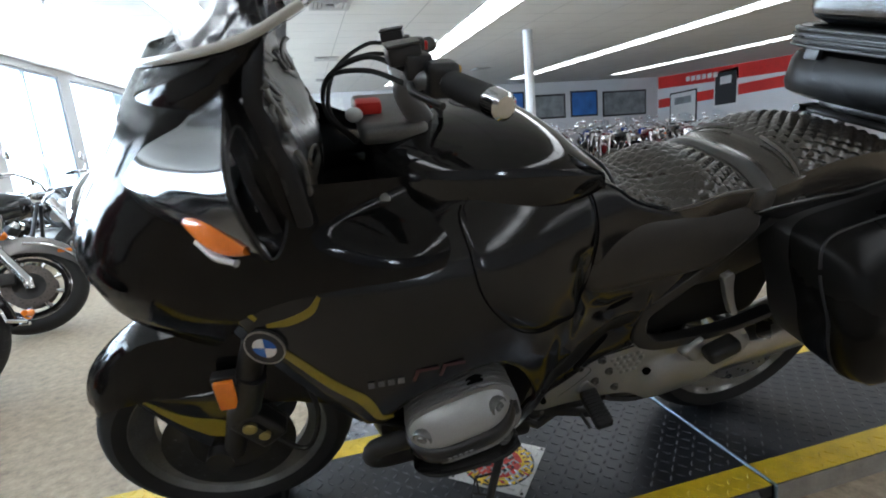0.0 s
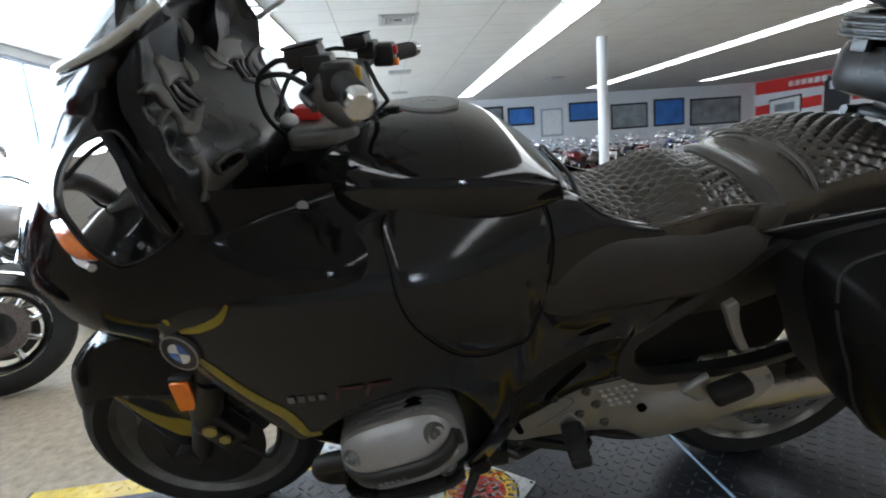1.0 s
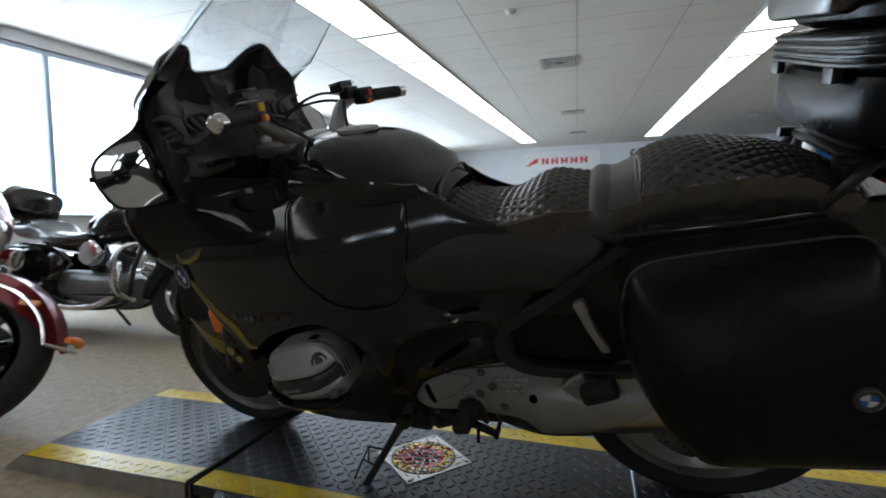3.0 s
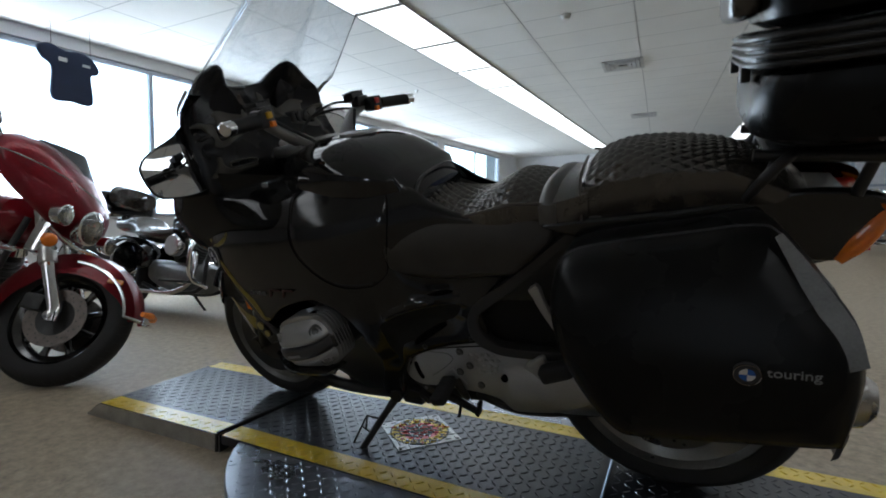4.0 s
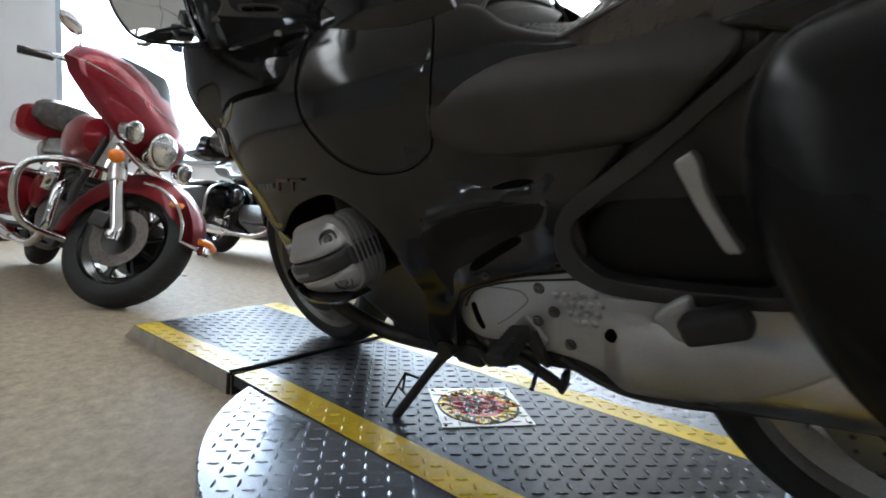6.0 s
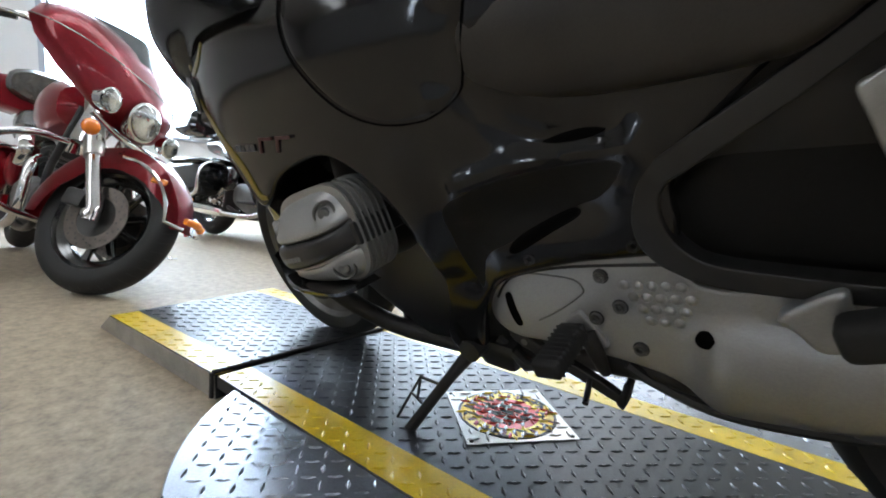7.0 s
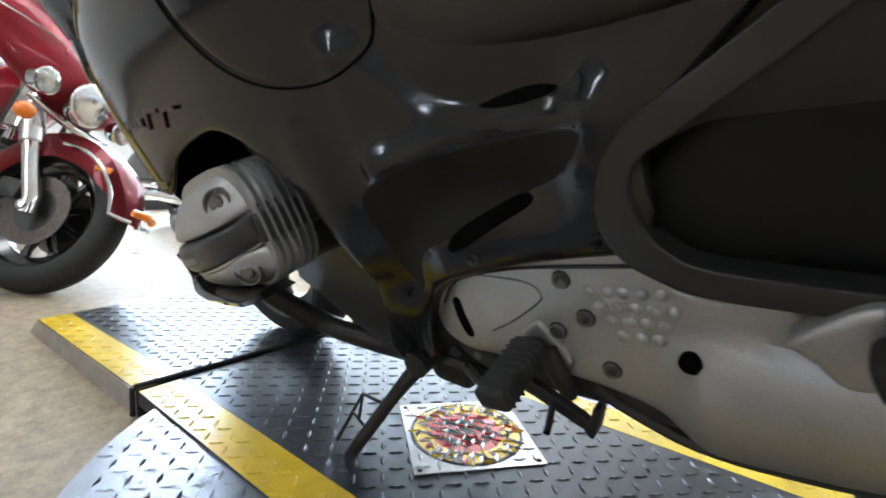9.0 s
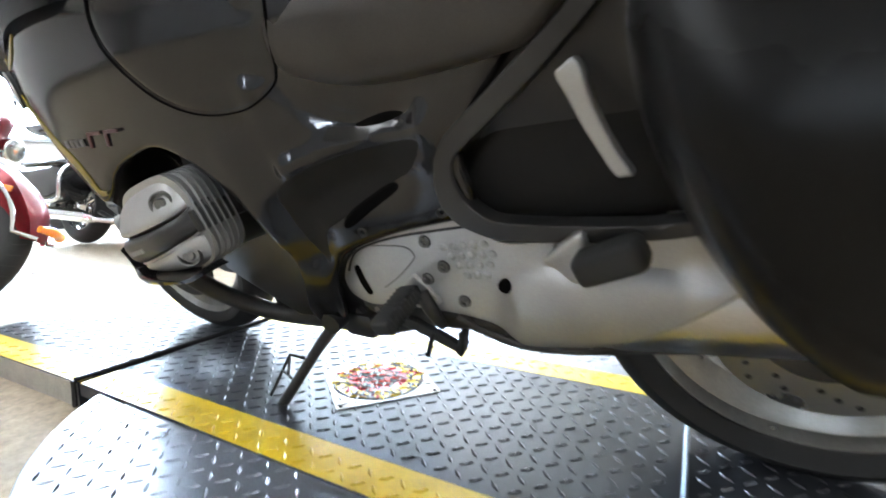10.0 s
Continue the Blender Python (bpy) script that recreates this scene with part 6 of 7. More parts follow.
part("seat_back_roll", bm, VINYL, bike, "smooth black lumbar roll between the seats")
part("seat_back_band", seat([(1.232, 0.912, 0.172), (1.245, 0.921, 0.179), (1.262, 0.922, 0.182), (1.275, 0.918, 0.181)], lambda x: False, ((1.2, 0.866), (1.35, 0.89)), ((1.2, 0.79), (1.35, 0.80)), 14, 41, 0.04), VINYL_SMOOTH, bike, "smooth padded roll behind the saddle")
ZQ2 = ((1.33, 0.908), (1.4, 0.926), (1.5, 0.941), (1.6, 0.934), (1.67, 0.90), (1.74, 0.86))
ps = part("pillion_seat", seat([(1.322, 0.93, 0.165), (1.338, 0.952, 0.172), (1.37, 0.968, 0.174), (1.42, 0.979, 0.174), (1.5, 0.976, 0.174), (1.58, 0.962, 0.172), (1.65, 0.940, 0.164), (1.70, 0.915, 0.15), (1.735, 0.885, 0.13)], lambda x: 1.335 < x < 1.70, ZQ2, ((1.32, 0.80), (1.5, 0.82), (1.74, 0.84)), 200, 161, 0.040), VINYL, bike, "black vinyl pillion seat with quilted diamond stitching")
both("seat_piping", lambda: tube([(1.326, -0.05, 0.955), (1.325, -0.13, 0.935), (1.328, -0.172, 0.90), (1.33, -0.178, 0.85), (1.32, -0.17, 0.81)], 0.0035, 6, smooth=20), WELT, "dark seat piping", ps)

# tail, rack, lamp
both("tail_panel", lambda: panel([(1.24, 0.83), (1.32, 0.80), (1.45, 0.79), (1.62, 0.78), (1.78, 0.74), (1.84, 0.80), (1.85, 0.86), (1.74, 0.885), (1.6, 0.87), (1.4, 0.85)], lambda x, z: -0.185 + 0.22 * max(x - 1.5, 0) ** 1.2, 0.01, 0.02, 0.014, 0.008, 100), BLACK_PAINT)
part("tail_lamp", skin([[(x, y, z) for y, z in ((-0.085, 0.745), (0.085, 0.745), (0.09, 0.80), (0.085, 0.845), (-0.085, 0.845), (-0.09, 0.80))] for x in (1.79, 1.825, 1.843)]), RED_LENS, bike, "red tail lamp")
both("rear_signal", lambda: tube([(1.785, -0.128, 0.742), (1.812, -0.124, 0.775), (1.835, -0.118, 0.81), (1.846, -0.112, 0.845)], [0.012, 0.02, 0.018, 0.008], 12, smooth=14), ORANGE, "amber rear signal")
both("grab_rail", lambda: tube([(1.63, -0.165, 0.875), (1.66, -0.175, 0.92), (1.69, -0.165, 0.95), (1.71, -0.13, 0.955), (1.715, -0.1, 0.94)], [0.009, 0.010, 0.010, 0.010, 0.009], 12, smooth=24), SATIN_BLACK)
rack = part("luggage_rack", join(tube([(1.64, -0.15, 0.955), (1.9, -0.15, 0.935), (1.95, 0, 0.935), (1.9, 0.15, 0.935), (1.64, 0.15, 0.955)], 0.011, 10), box(1.66, 1.9, -0.14, 0.14, 0.945, 0.962, 0.006, 1)), SATIN_BLACK, bike)
for x in (1.66, 1.80):
    both("rack_strut", lambda: tube([(x, -0.13, 0.87), (x + 0.02, -0.14, 0.95)], 0.010, 10), SATIN_BLACK, "", rack)
part("rear_mudguard", skin([[(1.495 + r * math.cos(a), y, 0.318 + r * math.sin(a)) for y, r in ((-0.09, 0.35), (-0.07, 0.37), (0.07, 0.37), (0.09, 0.35), (0.07, 0.36), (-0.07, 0.36))] for a in (radians(d) for d in range(-15, 110, 9))]), SATIN_BLACK, bike)

# side cases
CASE = [(1.296, 0.755), (1.318, 0.805), (1.40, 0.830), (1.55, 0.85), (1.64, 0.86), (1.675, 0.845), (1.725, 0.785), (1.765, 0.73), (1.778, 0.67), (1.77, 0.56), (1.752, 0.535), (1.68, 0.52), (1.55, 0.497), (1.455, 0.481), (1.42, 0.488), (1.382, 0.522), (1.346, 0.575), (1.318, 0.635), (1.298, 0.70)]


def case_y(x, z):
    t = max(z - 0.64, 0)
    return -0.443 + 0.62 * t * t / (t + 0.05) + 0.10 * max(1.42 - x, 0)


for sgn in (1, -1):
    def flip(b):
        return b if sgn == 1 else mirrored(b)
    pc = part("side_case", flip(panel(CASE, case_y, 0.09, 0.02, 0.06, 0.05, 160)), CASE_BLACK, bike, "black moulded pannier case")
    part("case_back_shell", flip(panel([(1.325 + (x - 1.325) * 0.985, 0.69 + (z - 0.69) * 0.97) for x, z in CASE], lambda x, z: case_y(x, z) + 0.066, 0.15, 0.03, 0.02, 0.008, 120)), SATIN_BLACK, pc)
    part("case_seam", flip(tube([(p.x, case_y(p.x, p.y) + 0.064, p.y) for p in catmull([(x, z, 0) for x, z in CASE], 90, True)], 0.0035, 6)), CARD_BLACK, pc)
    part("case_reflex_strip", flip(strip([(1.665, 0.862), (1.705, 0.80), (1.745, 0.735), (1.762, 0.69)], lambda x, z: case_y(x, z) + 0.014, [0.006, 0.014, 0.017, 0.012], 0.004)), ALU_DARK, pc, "grey corner trim")
roundel((1.624, case_y(1.624, 0.675) - 0.003, 0.675), 0.0185)
cu = bpy.data.curves.new("case_word", "FONT")
cu.body, cu.size, cu.extrude, cu.align_x = "touring", 0.023, 0.0006, "LEFT"
tmp = new("case_word", cu)
dg = bpy.context.evaluated_depsgraph_get()
wm = bpy.data.meshes.new_from_object(tmp.evaluated_get(dg))
bpy.data.objects.remove(tmp)
wm.transform(Matrix.Translation((1.65, case_y(1.68, 0.677) - 0.003, 0.672)) @ Matrix.Rotation(radians(-3), 4, "Y") @ Matrix.Rotation(radians(90), 4, "X"))
wm.materials.clear()
wm.materials.append(GREY_INK)
word = new("case_word", wm)
word.parent = bike
tagged(word, "grey word touring on the case")

# top case with backrest
def slab(x0, x1, w, z0, z1, r, n=36):
    rings = []
    for z, k in ((z0, r * 0.8), (z0 + r * 0.3, r * 0.25), (z0 + r, 0), (z1 - r, 0), (z1 - r * 0.3, r * 0.25), (z1, r * 0.8)):
        ring = []
        for i in range(n):
            a = 2 * math.pi * i / n
            c, s = math.cos(a), math.sin(a)
            ring.append(((x0 + x1) / 2 + ((x1 - x0) / 2 - k) * math.copysign(abs(c) ** 0.42, c), (w - k) * math.copysign(abs(s) ** 0.42, s), z))
        rings.append(ring)
    return skin(rings)


tcase = part("top_case", slab(1.625, 2.06, 0.265, 0.985, 1.105, 0.03), CASE_BLACK, bike, "large black top case with ribbed middle band")
part("top_case_band", slab(1.615, 2.07, 0.272, 1.107, 1.165, 0.012), CASE_BLACK, tcase)
for k in range(4):
    part("band_rib", slab(1.611, 2.074, 0.276, 1.111 + 0.0135 * k, 1.119 + 0.0135 * k, 0.003), SATIN_BLACK, tcase)
part("top_case_lid", slab(1.63, 2.05, 0.262, 1.167, 1.335, 0.05), CASE_BLACK, tcase)
part("case_foot", slab(1.67, 1.95, 0.15, 0.963, 0.986, 0.008), SATIN_BLACK, tcase)
both("case_lock", lambda: box(1.612, 1.628, -0.16, -0.12, 1.085, 1.112, 0.004, 2), SATIN_BLACK, "", tcase)
bm = slab(1.585, 1.645, 0.175, 1.19, 1.42, 0.02)
part("backrest", bm, VINYL, tcase, "black padded backrest on the top case")
for z in (1.26, 1.32, 1.38):
    part("backrest_seam", tube([(1.5865, -0.15, z), (1.583, 0, z - 0.008), (1.5865, 0.15, z)], 0.003, 6, smooth=12), SATIN_BLACK, tcase)

# ---- other motorcycles in the showroom ----
def cruiser(name, label, paint, m, steer=0.0, lean=12.0, fairing="none", bags=True, trunk=False, group="", rim_mat=None, simple=False):
    """A heavy cruiser that faces +x, its front contact patch at the origin."""
    t = thing(name, label, "motorcycle", m @ Matrix.Rotation(radians(-lean), 4, "X"), group)
    rim_mat = rim_mat or CHROME
    # the steered part turns about an axis through the steering head
    axis = Vector((-0.45, 0, 0.87)).normalized()
    head = Vector((-0.42, 0, 0.84))
    S = Matrix.Translation(head) @ Matrix.Rotation(radians(steer), 4, axis) @ Matrix.Translation(-head)
    Z = Matrix.Rotation(radians(180), 4, "Z")
    R = 0.325
    wheel(t, (0, 0, R), R, 0.13, 0.225, 9, RUBBER, rim_mat, S, 0.0 if simple else 0.145, ROTOR)
    wheel(t, (-1.63, 0, R), R, 0.15, 0.215, 9, RUBBER, rim_mat, None, 0.0)

    def sp(nm, bm, material, label=""):
        return part(nm, move(bm, S), material, t, label)
    for s in (-1, 1):
        sp("fork_slider", tube([(0.01, s * 0.105, 0.30), (0.0, s * 0.105, 0.36), (-0.14, s * 0.105, 0.58)], [0.03, 0.034, 0.032], 14), CHROME, "bright polished fork slider")
        sp("fork_tube", tube([(-0.14, s * 0.105, 0.58), (-0.30, s * 0.105, 0.86)], [0.04, 0.042], 14), CHROME if fairing == "none" else STEEL)
        sp("axle_nut", move(lathe([(0.02, s * 0.11), (0.02, s * 0.14), (0.001, s * 0.145)], 12), Matrix.Translation((0, 0, R))), CHROME)
        if not simple:
            sp("caliper", move(box(-0.05, 0.05, -0.02, 0.02, -0.04, 0.04, 0.014, 2), Matrix.Translation((-0.11, s * 0.105, 0.38))), DARK_STEEL)
    # front mudguard with chrome rail
    rings = []
    for i in range(17):
        a = radians(lerp(((0, 8), (16, 190)), i))
        w = lerp(((0, 0.05), (3, 0.092), (16, 0.098)), i)
        u = Vector((math.cos(a), 0, math.sin(a)))
        rr = R + 0.035
        drop = lerp(((0, 0.03), (3, 0.10), (6, 0.13), (12, 0.13), (16, 0.08)), i)
        rings.append([u * (rr - q * drop) + Vector((0, w * v, R)) for v, q in ((-1.0, 1), (-1.0, 0.4), (-0.8, 0.1), (0, -0.05), (0.8, 0.1), (1.0, 0.4), (1.0, 1))])
    bm = skin(rings, cap=False, closed=False)
    bmesh.ops.solidify(bm, geom=bm.faces[:], thickness=0.004)
    fg = sp("front_mudguard", bm, paint)
    if not simple:
        for s in (-1, 1):
            rail = [Vector((math.cos(a) * (R + 0.005), s * 0.094, R + math.sin(a) * (R - 0.03))) for a in (radians(d) for d in range(12, 100, 8))]
            part("mudguard_rail", move(tube([(0.39, s * 0.05, 0.38)] + [tuple(p) for p in rail] + [], 0.009, 8), S), CHROME, fg)
            part("mudguard_reflector", move(box(0.17, 0.25, s * 0.093 - 0.005, s * 0.093 + 0.005, 0.54, 0.565, 0.004, 1), S), ORANGE, fg)
        part("mudguard_tip", move(tube([(0.385, -0.055, 0.42), (0.40, 0, 0.425), (0.385, 0.055, 0.42)], [0.014, 0.02, 0.014], 10, smooth=12), S), ORANGE, fg, "amber mudguard tip lamp")
    # headlight and passing lamps
    hz = 0.84 if fairing == "batwing" else 0.80
    hx = -0.10 if fairing == "batwing" else -0.14
    shell = sp("headlight", move(lathe([(0.02, -0.13), (0.08, -0.10), (0.095, -0.02), (0.097, 0.0), (0.088, 0.006)], 28, "x"), Matrix.Translation((hx, 0, hz))), CHROME, "round chrome headlight")
    part("reflector_bowl", move(move(lathe([(0.086, 0.0), (0.06, -0.035), (0.02, -0.05), (0.001, -0.05)], 24, "x"), Matrix.Translation((hx + 0.004, 0, hz))), S), CHROME, shell)
    part("lens", move(move(lathe([(0.088, 0.005), (0.07, 0.018), (0.04, 0.026), (0.001, 0.028)], 24, "x"), Matrix.Translation((hx, 0, hz))), S), LENS, shell)
    if fairing == "batwing":
        for s in (-1, 1):
            pl = sp("passing_lamp", move(lathe([(0.015, -0.07), (0.045, -0.055), (0.055, -0.01), (0.056, 0.0), (0.05, 0.004), (0.046, -0.02), (0.001, -0.03)], 22, "x"), Matrix.Translation((hx + 0.0, s * 0.205, 0.822))), CHROME, "small round chrome passing lamp")
            part("lens", move(move(lathe([(0.051, 0.002), (0.03, 0.012), (0.001, 0.015)], 20, "x"), Matrix.Translation((hx, s * 0.205, 0.822))), S), LENS, pl)
            sp("turn_signal", ball((hx - 0.01, s * 0.215, 0.675), 0.036, 0.036, 0.036, 16), ORANGE, "round amber turn signal")
        sp("lamp_bar", tube([(hx - 0.06, -0.21, 0.75), (hx - 0.07, 0, 0.73), (hx - 0.06, 0.21, 0.75)], 0.014, 10, smooth=12), CHROME)
        sp("fork_shroud", join(box(-0.27, -0.19, -0.15, -0.07, 0.62, 0.84, 0.02, 2), box(-0.27, -0.19, 0.07, 0.15, 0.62, 0.84, 0.02, 2)), CHROME)
        # bat-wing fairing: stacked plan curves
        rows = []
        for z, xn, w, xb in ((0.75, -0.17, 0.13, -0.22), (0.79, -0.125, 0.21, -0.26), (0.86, -0.092, 0.285, -0.36), (0.95, -0.112, 0.355, -0.46), (1.02, -0.155, 0.39, -0.50), (1.10, -0.21, 0.37, -0.50), (1.16, -0.265, 0.30, -0.47), (1.19, -0.31, 0.2, -0.42)):
            half = []
            for i in range(15):
                f = i / 14
                x = xn + (xb - xn) * f
                half.append((x, -w * (1 - (1 - f) ** 2.6) ** 0.55, z + 0.03 * f))
            rows.append(half[::-1] + [(x, -y, zz) for x, y, zz in half[1:]])
        bm = skin([[tuple(p) for p in r] for r in rows], cap=False, closed=False)
        bmesh.ops.solidify(bm, geom=bm.faces[:], thickness=0.006)
        fa = sp("fork_fairing", bm, paint, "rounded fork-mounted fairing")
        stripe = [(x + 0.004, y * 1.004, z + 0.004) for x, y, z in [rows[4][j] for j in range(0, 29, 2)]]
        part("pinstripe", move(tube(stripe, 0.003, 6), S), SILVER_PAINT, fa)
        rows = [[(-0.24 - 0.10 * f + 0.0 - 0.10 * abs(s) ** 2, 0.26 * s * (1 - 0.2 * f), 1.14 + 0.14 * f - 0.05 * abs(s)) for s in np.linspace(-1, 1, 13)] for f in (0, 0.4, 0.8, 1.0)]
        bm = skin(rows, cap=False, closed=False)
        bmesh.ops.solidify(bm, geom=bm.faces[:], thickness=0.005)
        sp("short_windscreen", bm, SATIN_BLACK, "short dark tinted windscreen")
    elif not simple:
        for s in (-1, 1):
            sp("turn_signal", ball((hx - 0.02, s * 0.2, 0.76), 0.034, 0.034, 0.034, 14), ORANGE)
        sp("lamp_bar", tube([(hx - 0.05, -0.2, 0.74), (hx - 0.06, 0, 0.72), (hx - 0.05, 0.2, 0.74)], 0.012, 10, smooth=12), CHROME)
    if fairing == "screen":
        rows = [[(-0.16 - 0.18 * f - 0.10 * abs(s) ** 2, 0.27 * s * (1 - 0.15 * f), 0.92 + 0.45 * f) for s in np.linspace(-1, 1, 13)] for f in np.linspace(0, 1, 5)]
        bm = skin(rows, cap=False, closed=False)
        bmesh.ops.solidify(bm, geom=bm.faces[:], thickness=0.005)
        sp("windscreen", bm, SCREEN)
    # handlebar, grips, mirrors
    sp("handlebar", tube([(-0.62, -0.42, 1.0), (-0.5, -0.33, 1.06), (-0.36, -0.14, 1.02), (-0.35, 0, 1.0), (-0.36, 0.14, 1.02), (-0.5, 0.33, 1.06), (-0.62, 0.42, 1.0)], 0.013, 10, smooth=30), CHROME)
    for s in (-1, 1):
        sp("grip", tube([(-0.56, s * 0.375, 1.03), (-0.66, s * 0.45, 0.985)], 0.019, 12), RUBBER)
        sp("lever", tube([(-0.5, s * 0.34, 1.04), (-0.53, s * 0.42, 1.01), (-0.58, s * 0.48, 0.985)], 0.006, 8), CHROME)
        mi = sp("mirror", ball((-0.5, s * 0.44, 1.2), 0.016, 0.07, 0.045, 16), CHROME)
        part("mirror_stem", move(tube([(-0.49, s * 0.33, 1.06), (-0.47, s * 0.38, 1.14), (-0.5, s * 0.42, 1.18)], 0.006, 8, smooth=10), S), CHROME, mi)
    # tank, seat, rear
    sec = lambda x, w, z0, z1, n=18, p=0.75: [(x, w * math.copysign(abs(math.cos(a)) ** p, math.cos(a)), (z0 + z1) / 2 + (z1 - z0) / 2 * math.copysign(abs(math.sin(a)) ** p, math.sin(a))) for a in (2 * math.pi * i / n for i in range(n))]
    part("fuel_tank", skin([sec(x, w, a, b) for x, w, a, b in ((-0.46, 0.05, 0.80, 0.88), (-0.50, 0.12, 0.74, 0.95), (-0.62, 0.165, 0.70, 0.985), (-0.78, 0.165, 0.68, 0.97), (-0.93, 0.12, 0.68, 0.90), (-1.0, 0.06, 0.70, 0.82))]), paint, t)
    part("tank_cap", move(lathe([(0.035, 0.0), (0.035, 0.02), (0.001, 0.03)], 16, "z"), Matrix.Translation((-0.66, 0.05, 0.968))), CHROME, t)
    part("saddle", skin([sec(x, w, a, b) for x, w, a, b in ((-0.92, 0.08, 0.68, 0.80), (-1.02, 0.15, 0.64, 0.765), (-1.2, 0.18, 0.63, 0.76), (-1.32, 0.18, 0.65, 0.80), (-1.38, 0.16, 0.68, 0.88), (-1.5, 0.155, 0.72, 0.90), (-1.68, 0.15, 0.73, 0.89), (-1.76, 0.10, 0.75, 0.86))]), VINYL, t, "black two-level saddle")
    rings = []
    for i in range(14):
        a = radians(lerp(((0, 20), (13, 195)), i))
        u = Vector((math.cos(a), 0, math.sin(a)))
        rings.append([u * (R + 0.05 - q) + Vector((-1.63, w, R)) for w, q in ((-0.115, 0.13), (-0.115, 0.04), (-0.09, 0.005), (0, 0), (0.09, 0.005), (0.115, 0.04), (0.115, 0.13))])
    bm = skin(rings, cap=False, closed=False)
    bmesh.ops.solidify(bm, geom=bm.faces[:], thickness=0.004)
    rg = part("rear_mudguard", bm, paint, t)
    part("tail_lamp", ball((-1.98, 0, 0.62), 0.03, 0.06, 0.04, 12), RED_LENS, rg)
    # engine
    part("crankcase", skin([sec(x, w, a, b) for x, w, a, b in ((-0.50, 0.06, 0.28, 0.42), (-0.56, 0.14, 0.20, 0.46), (-0.78, 0.16, 0.19, 0.46), (-1.0, 0.16, 0.22, 0.48), (-1.2, 0.10, 0.28, 0.48))]), ALU_DARK, t)
    for lx in (-0.07, 0.24):
        c0, c1 = Vector((-0.80, 0, 0.40)), Vector((-0.80, 0, 0.40)) + Vector((0.18 if lx < 0 else -0.18, 0, 0.26))
        cy = part("cylinder", tube([c0, c1], 0.062, 16), DARK_STEEL, t)
        if not simple:
            for k in range(7):
                q = c0 + (c1 - c0) * (0.35 + 0.08 * k)
                part("fin", tube([q, q + (c1 - c0).normalized() * 0.007], 0.082, 16), ALU_DARK, cy)
        part("rocker_cover", tube([c1, c1 + (c1 - c0).normalized() * 0.05], [0.078, 0.06], 16), CHROME, cy)
    part("air_cleaner", move(lathe([(0.001, -0.20), (0.085, -0.20), (0.095, -0.185), (0.095, -0.14)], 28), Matrix.Translation((-0.80, 0, 0.60))), CHROME, t)
    part("air_cleaner", move(lathe([(0.001, 0.17), (0.06, 0.17), (0.07, 0.16), (0.07, 0.12)], 24), Matrix.Translation((-0.80, 0, 0.34))), CHROME, t, "round chrome engine cover")
    for s in (-1, 1):
        part("exhaust_pipe", tube([(-0.62, s * 0.12, 0.56), (-0.54, s * 0.16, 0.5), (-0.55, s * 0.17, 0.30), (-0.75, s * 0.19, 0.20), (-1.1, s * 0.22, 0.20)], 0.023, 10, smooth=20), CHROME, t)
        part("silencer", tube([(-1.1, s * 0.22, 0.20), (-1.2, s * 0.23, 0.215), (-1.95, s * 0.24, 0.25), (-2.02, s * 0.24, 0.255)], [0.03, 0.047, 0.05, 0.035], 14), CHROME, t)
        fb = part("footboard", box(-0.72, -0.42, s * 0.28 - 0.055, s * 0.28 + 0.055, 0.285, 0.305, 0.01, 2), RUBBER, t)
        part("board_arm", tube([(-0.6, s * 0.12, 0.28), (-0.6, s * 0.26, 0.29)], 0.012, 8), CHROME, fb)
        if not simple:
            part("engine_guard", tube([(-0.40, s * 0.06, 0.66), (-0.36, s * 0.2, 0.66), (-0.35, s * 0.33, 0.60), (-0.37, s * 0.345, 0.46), (-0.40, s * 0.28, 0.32), (-0.44, s * 0.1, 0.26)], 0.017, 12, smooth=30), CHROME, t, "chrome engine guard bar")
        part("frame_tube", tube([(-0.40, s * 0.03, 0.84), (-0.46, s * 0.10, 0.5), (-0.5, s * 0.11, 0.24), (-0.9, s * 0.13, 0.19), (-1.2, s * 0.13, 0.26)], 0.017, 10, smooth=20), SATIN_BLACK, t)
        part("shock_absorber", tube([(-1.55, s * 0.13, 0.34), (-1.42, s * 0.14, 0.62)], 0.028, 12), CHROME, t)
        part("side_cover", ball((-1.22, s * 0.14, 0.5), 0.12, 0.045, 0.11, 18), paint, t)
        if bags:
            sb = part("saddlebag", skin([[(x, s * (0.25 + 0.105 * math.copysign(abs(math.cos(a)) ** 0.5, math.cos(a))), 0.46 + h * math.copysign(abs(math.sin(a)) ** 0.5, math.sin(a))) for a in (2 * math.pi * i / 24 for i in range(24))] for x, h in ((-1.32, 0.08), (-1.35, 0.13), (-1.5, 0.155), (-1.9, 0.15), (-2.0, 0.12), (-2.03, 0.07))]), paint, t)
            part("bag_lid", skin([[(x, s * (0.25 + w * math.copysign(abs(math.cos(a)) ** 0.5, math.cos(a))), 0.61 + h * math.sin(a)) for a in (2 * math.pi * i / 20 for i in range(20))] for x, w, h in ((-1.33, 0.06, 0.01), (-1.38, 0.108, 0.03), (-1.9, 0.108, 0.03), (-2.02, 0.06, 0.012))]), paint, sb)
            part("bag_guard", tube([(-1.34, s * 0.15, 0.62), (-1.30, s * 0.3, 0.60), (-1.29, s * 0.37, 0.5), (-1.32, s * 0.36, 0.34), (-1.5, s * 0.36, 0.30)], 0.013, 10, smooth=22), CHROME, t)
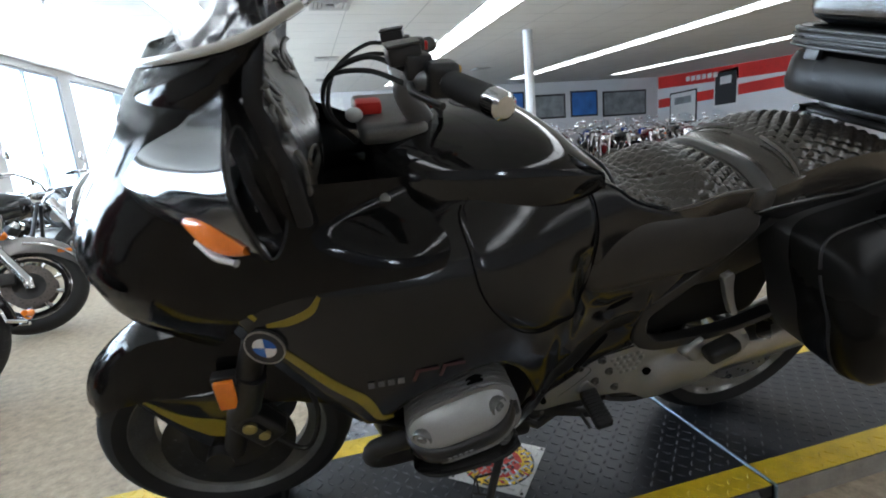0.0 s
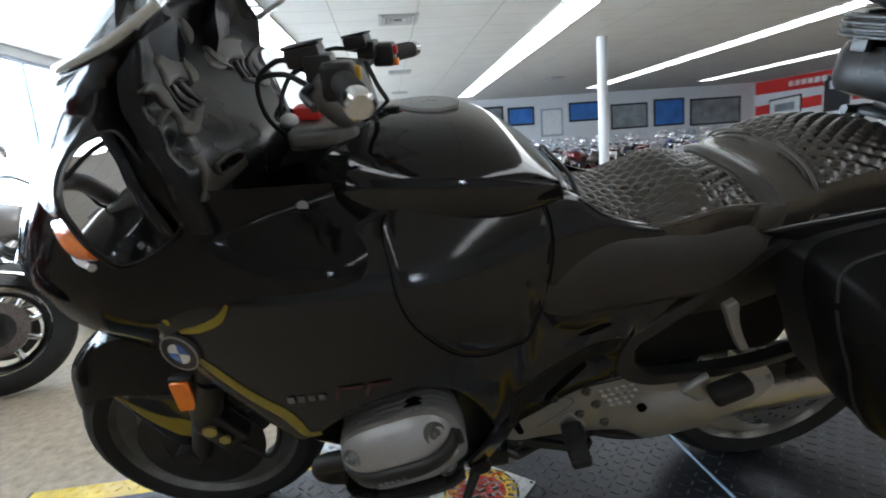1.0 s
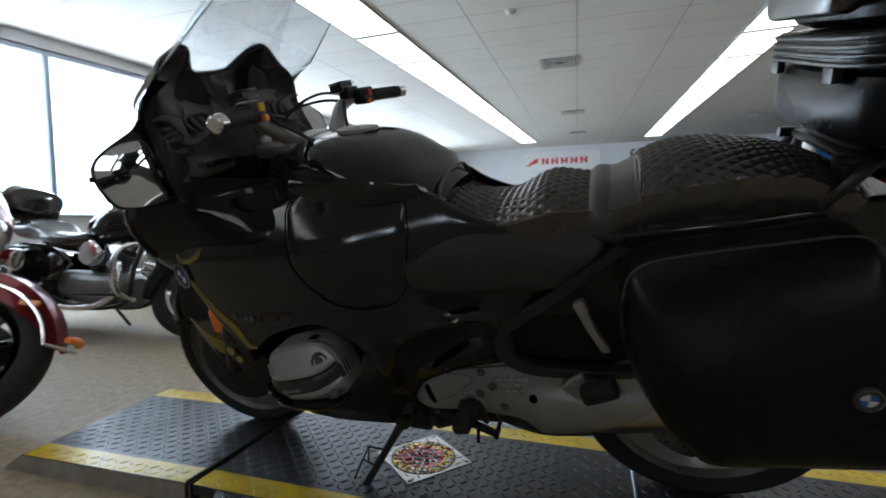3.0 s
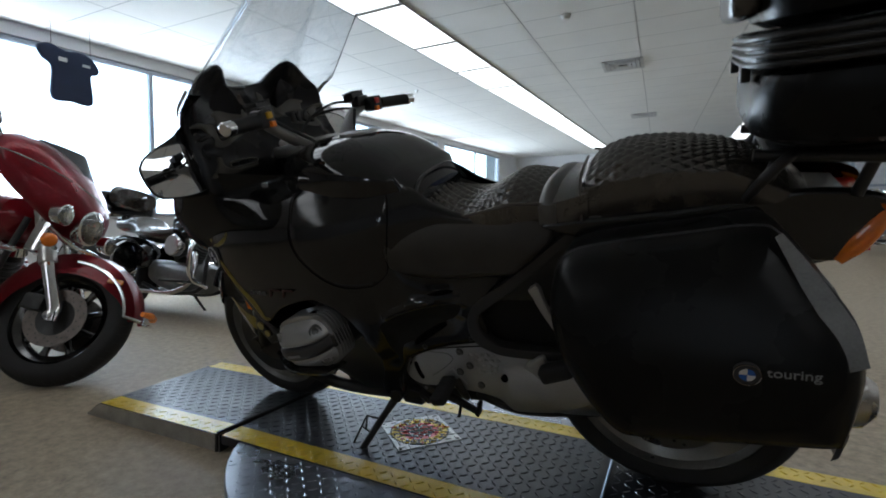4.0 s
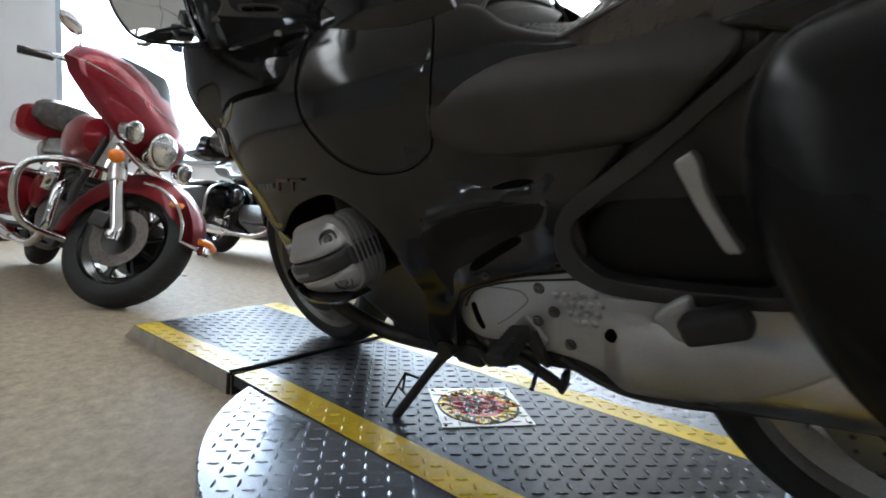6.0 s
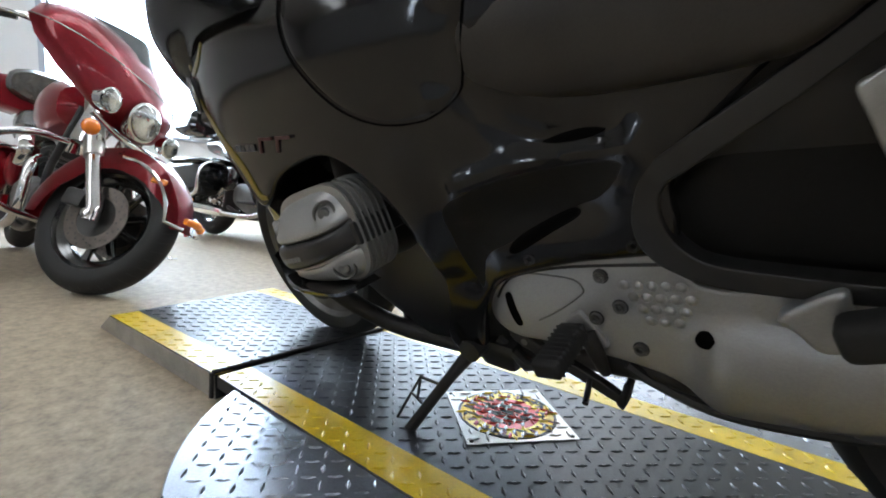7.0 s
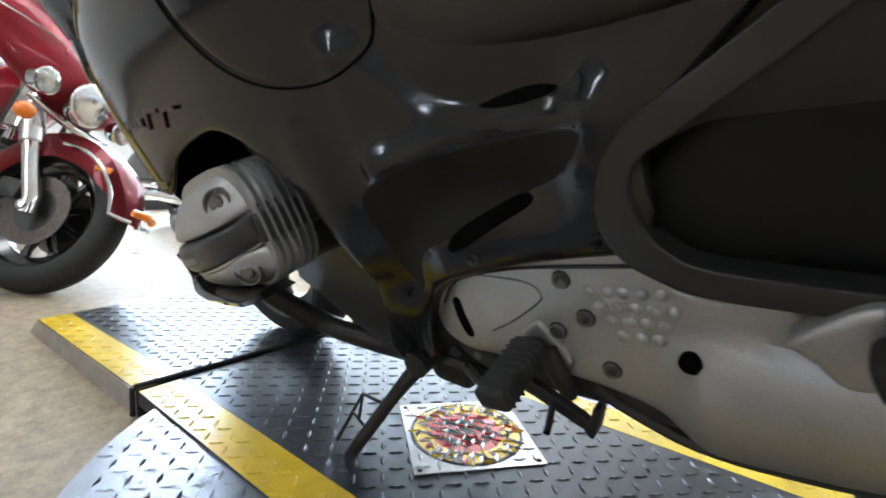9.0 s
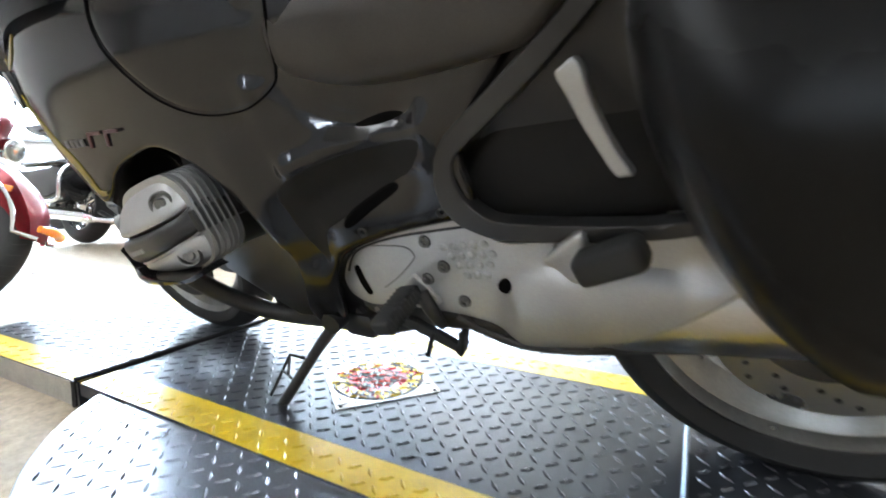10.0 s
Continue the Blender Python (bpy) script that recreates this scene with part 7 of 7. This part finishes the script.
    if trunk:
        tk = part("tour_trunk", skin([[(x, 0.28 * k * math.copysign(abs(math.cos(a)) ** 0.5, math.cos(a)), 1.0 + 0.12 * k * math.copysign(abs(math.sin(a)) ** 0.5, math.sin(a))) for a in (2 * math.pi * i / 26 for i in range(26))] for x, k in ((-1.76, 0.85), (-1.8, 1.0), (-2.1, 1.0), (-2.16, 0.85))]), paint, t)
        part("trunk_backrest", skin([sec(x, w, a, b) for x, w, a, b in ((-1.76, 0.18, 0.98, 1.14), (-1.73, 0.22, 0.95, 1.18), (-1.66, 0.2, 0.97, 1.15))]), VINYL, tk)
        part("trunk_side_pad", join(*[skin([sec(x, 0.03, 0.95, 1.08) for x in (-1.5, -1.7)]) for _ in (1,)]), VINYL, tk)
        part("trunk_carrier", join(tube([(-1.6, -0.12, 0.86), (-2.1, -0.12, 0.88)], 0.012, 8), tube([(-1.6, 0.12, 0.86), (-2.1, 0.12, 0.88)], 0.012, 8)), CHROME, tk)
    part("side_stand", tube([(-0.95, 0.14, 0.24), (-0.90, 0.3, 0.04)], [0.013, 0.012], 10), DARK_STEEL, t)
    return t


def at_place(x, y, yaw=0.0):
    return Matrix.Translation((x, y, floor_z(y) + 0.012)) @ Matrix.Rotation(radians(yaw), 4, "Z")


cruiser("cruiser_motorcycle", "dark red touring cruiser with fork fairing and chrome lamps", RED_PAINT, at_place(-1.375, -0.235, -4), steer=36, lean=12, fairing="batwing", trunk=True, rim_mat=DARK_CHROME)
cruiser("cruiser_motorcycle", "black touring cruiser with chrome forks and saddlebags by the window", BLACK_PAINT, at_place(-1.60, 1.30, 1), steer=22, lean=10, fairing="none", trunk=True)
row = cruiser("cruiser_motorcycle", "silver and black cruiser parked in the row by the window", SILVER_PAINT, at_place(-1.75, 2.55, 2), steer=20, lean=10, fairing="none", bags=True)
far = cruiser("cruiser_motorcycle", "black cruiser with windscreen in the rows of parked machines", BLACK_PAINT, at_place(-1.95, 4.15, 3), steer=15, lean=9, fairing="screen", simple=True, group="parked rows of motorcycles")
blue = cruiser("cruiser_motorcycle", "deep blue cruiser with clear windscreen parked across the showroom", BLUE_PAINT, at_place(2.6, 9.2, 60), steer=10, lean=9, fairing="screen", simple=True, bags=False, group="parked rows of motorcycles")
red2 = cruiser("cruiser_motorcycle", "maroon cruiser with chrome engine parked across the showroom", RED_DARK, at_place(4.6, 10.4, 200), steer=-12, lean=9, simple=True, bags=False, group="parked rows of motorcycles")
rng = random.Random(4)
LEANED = Matrix.Rotation(radians(-9), 4, "X")
for j, y in enumerate((5.7, 7.2, 8.8)):
    copy_thing(far, at_place(-2.0 - 0.05 * j, y, 4) @ LEANED)
k = 0
for ry, count, x_start in ((10.6, 11, 6.2), (13.2, 13, 3.4), (16.0, 14, 3.0), (18.4, 13, 3.6)):
    for i in range(count):
        x = x_start + i * 1.02 + rng.uniform(-0.12, 0.12)
        y = ry + rng.uniform(-0.15, 0.15)
        copy_thing((far, red2, blue, far, row)[rng.randrange(5)] if ry > 11 else (far, red2)[rng.randrange(2)], at_place(x, y, 250 + rng.uniform(-14, 14)) @ LEANED)
for x, y, yaw in ((1.3, 12.6, 240), (2.2, 15.2, 250), (0.2, 15.8, 250), (-1.2, 16.2, 250), (-2.6, 13.8, 20), (-2.5, 16.0, 15)):
    copy_thing(far, at_place(x, y, yaw) @ LEANED)
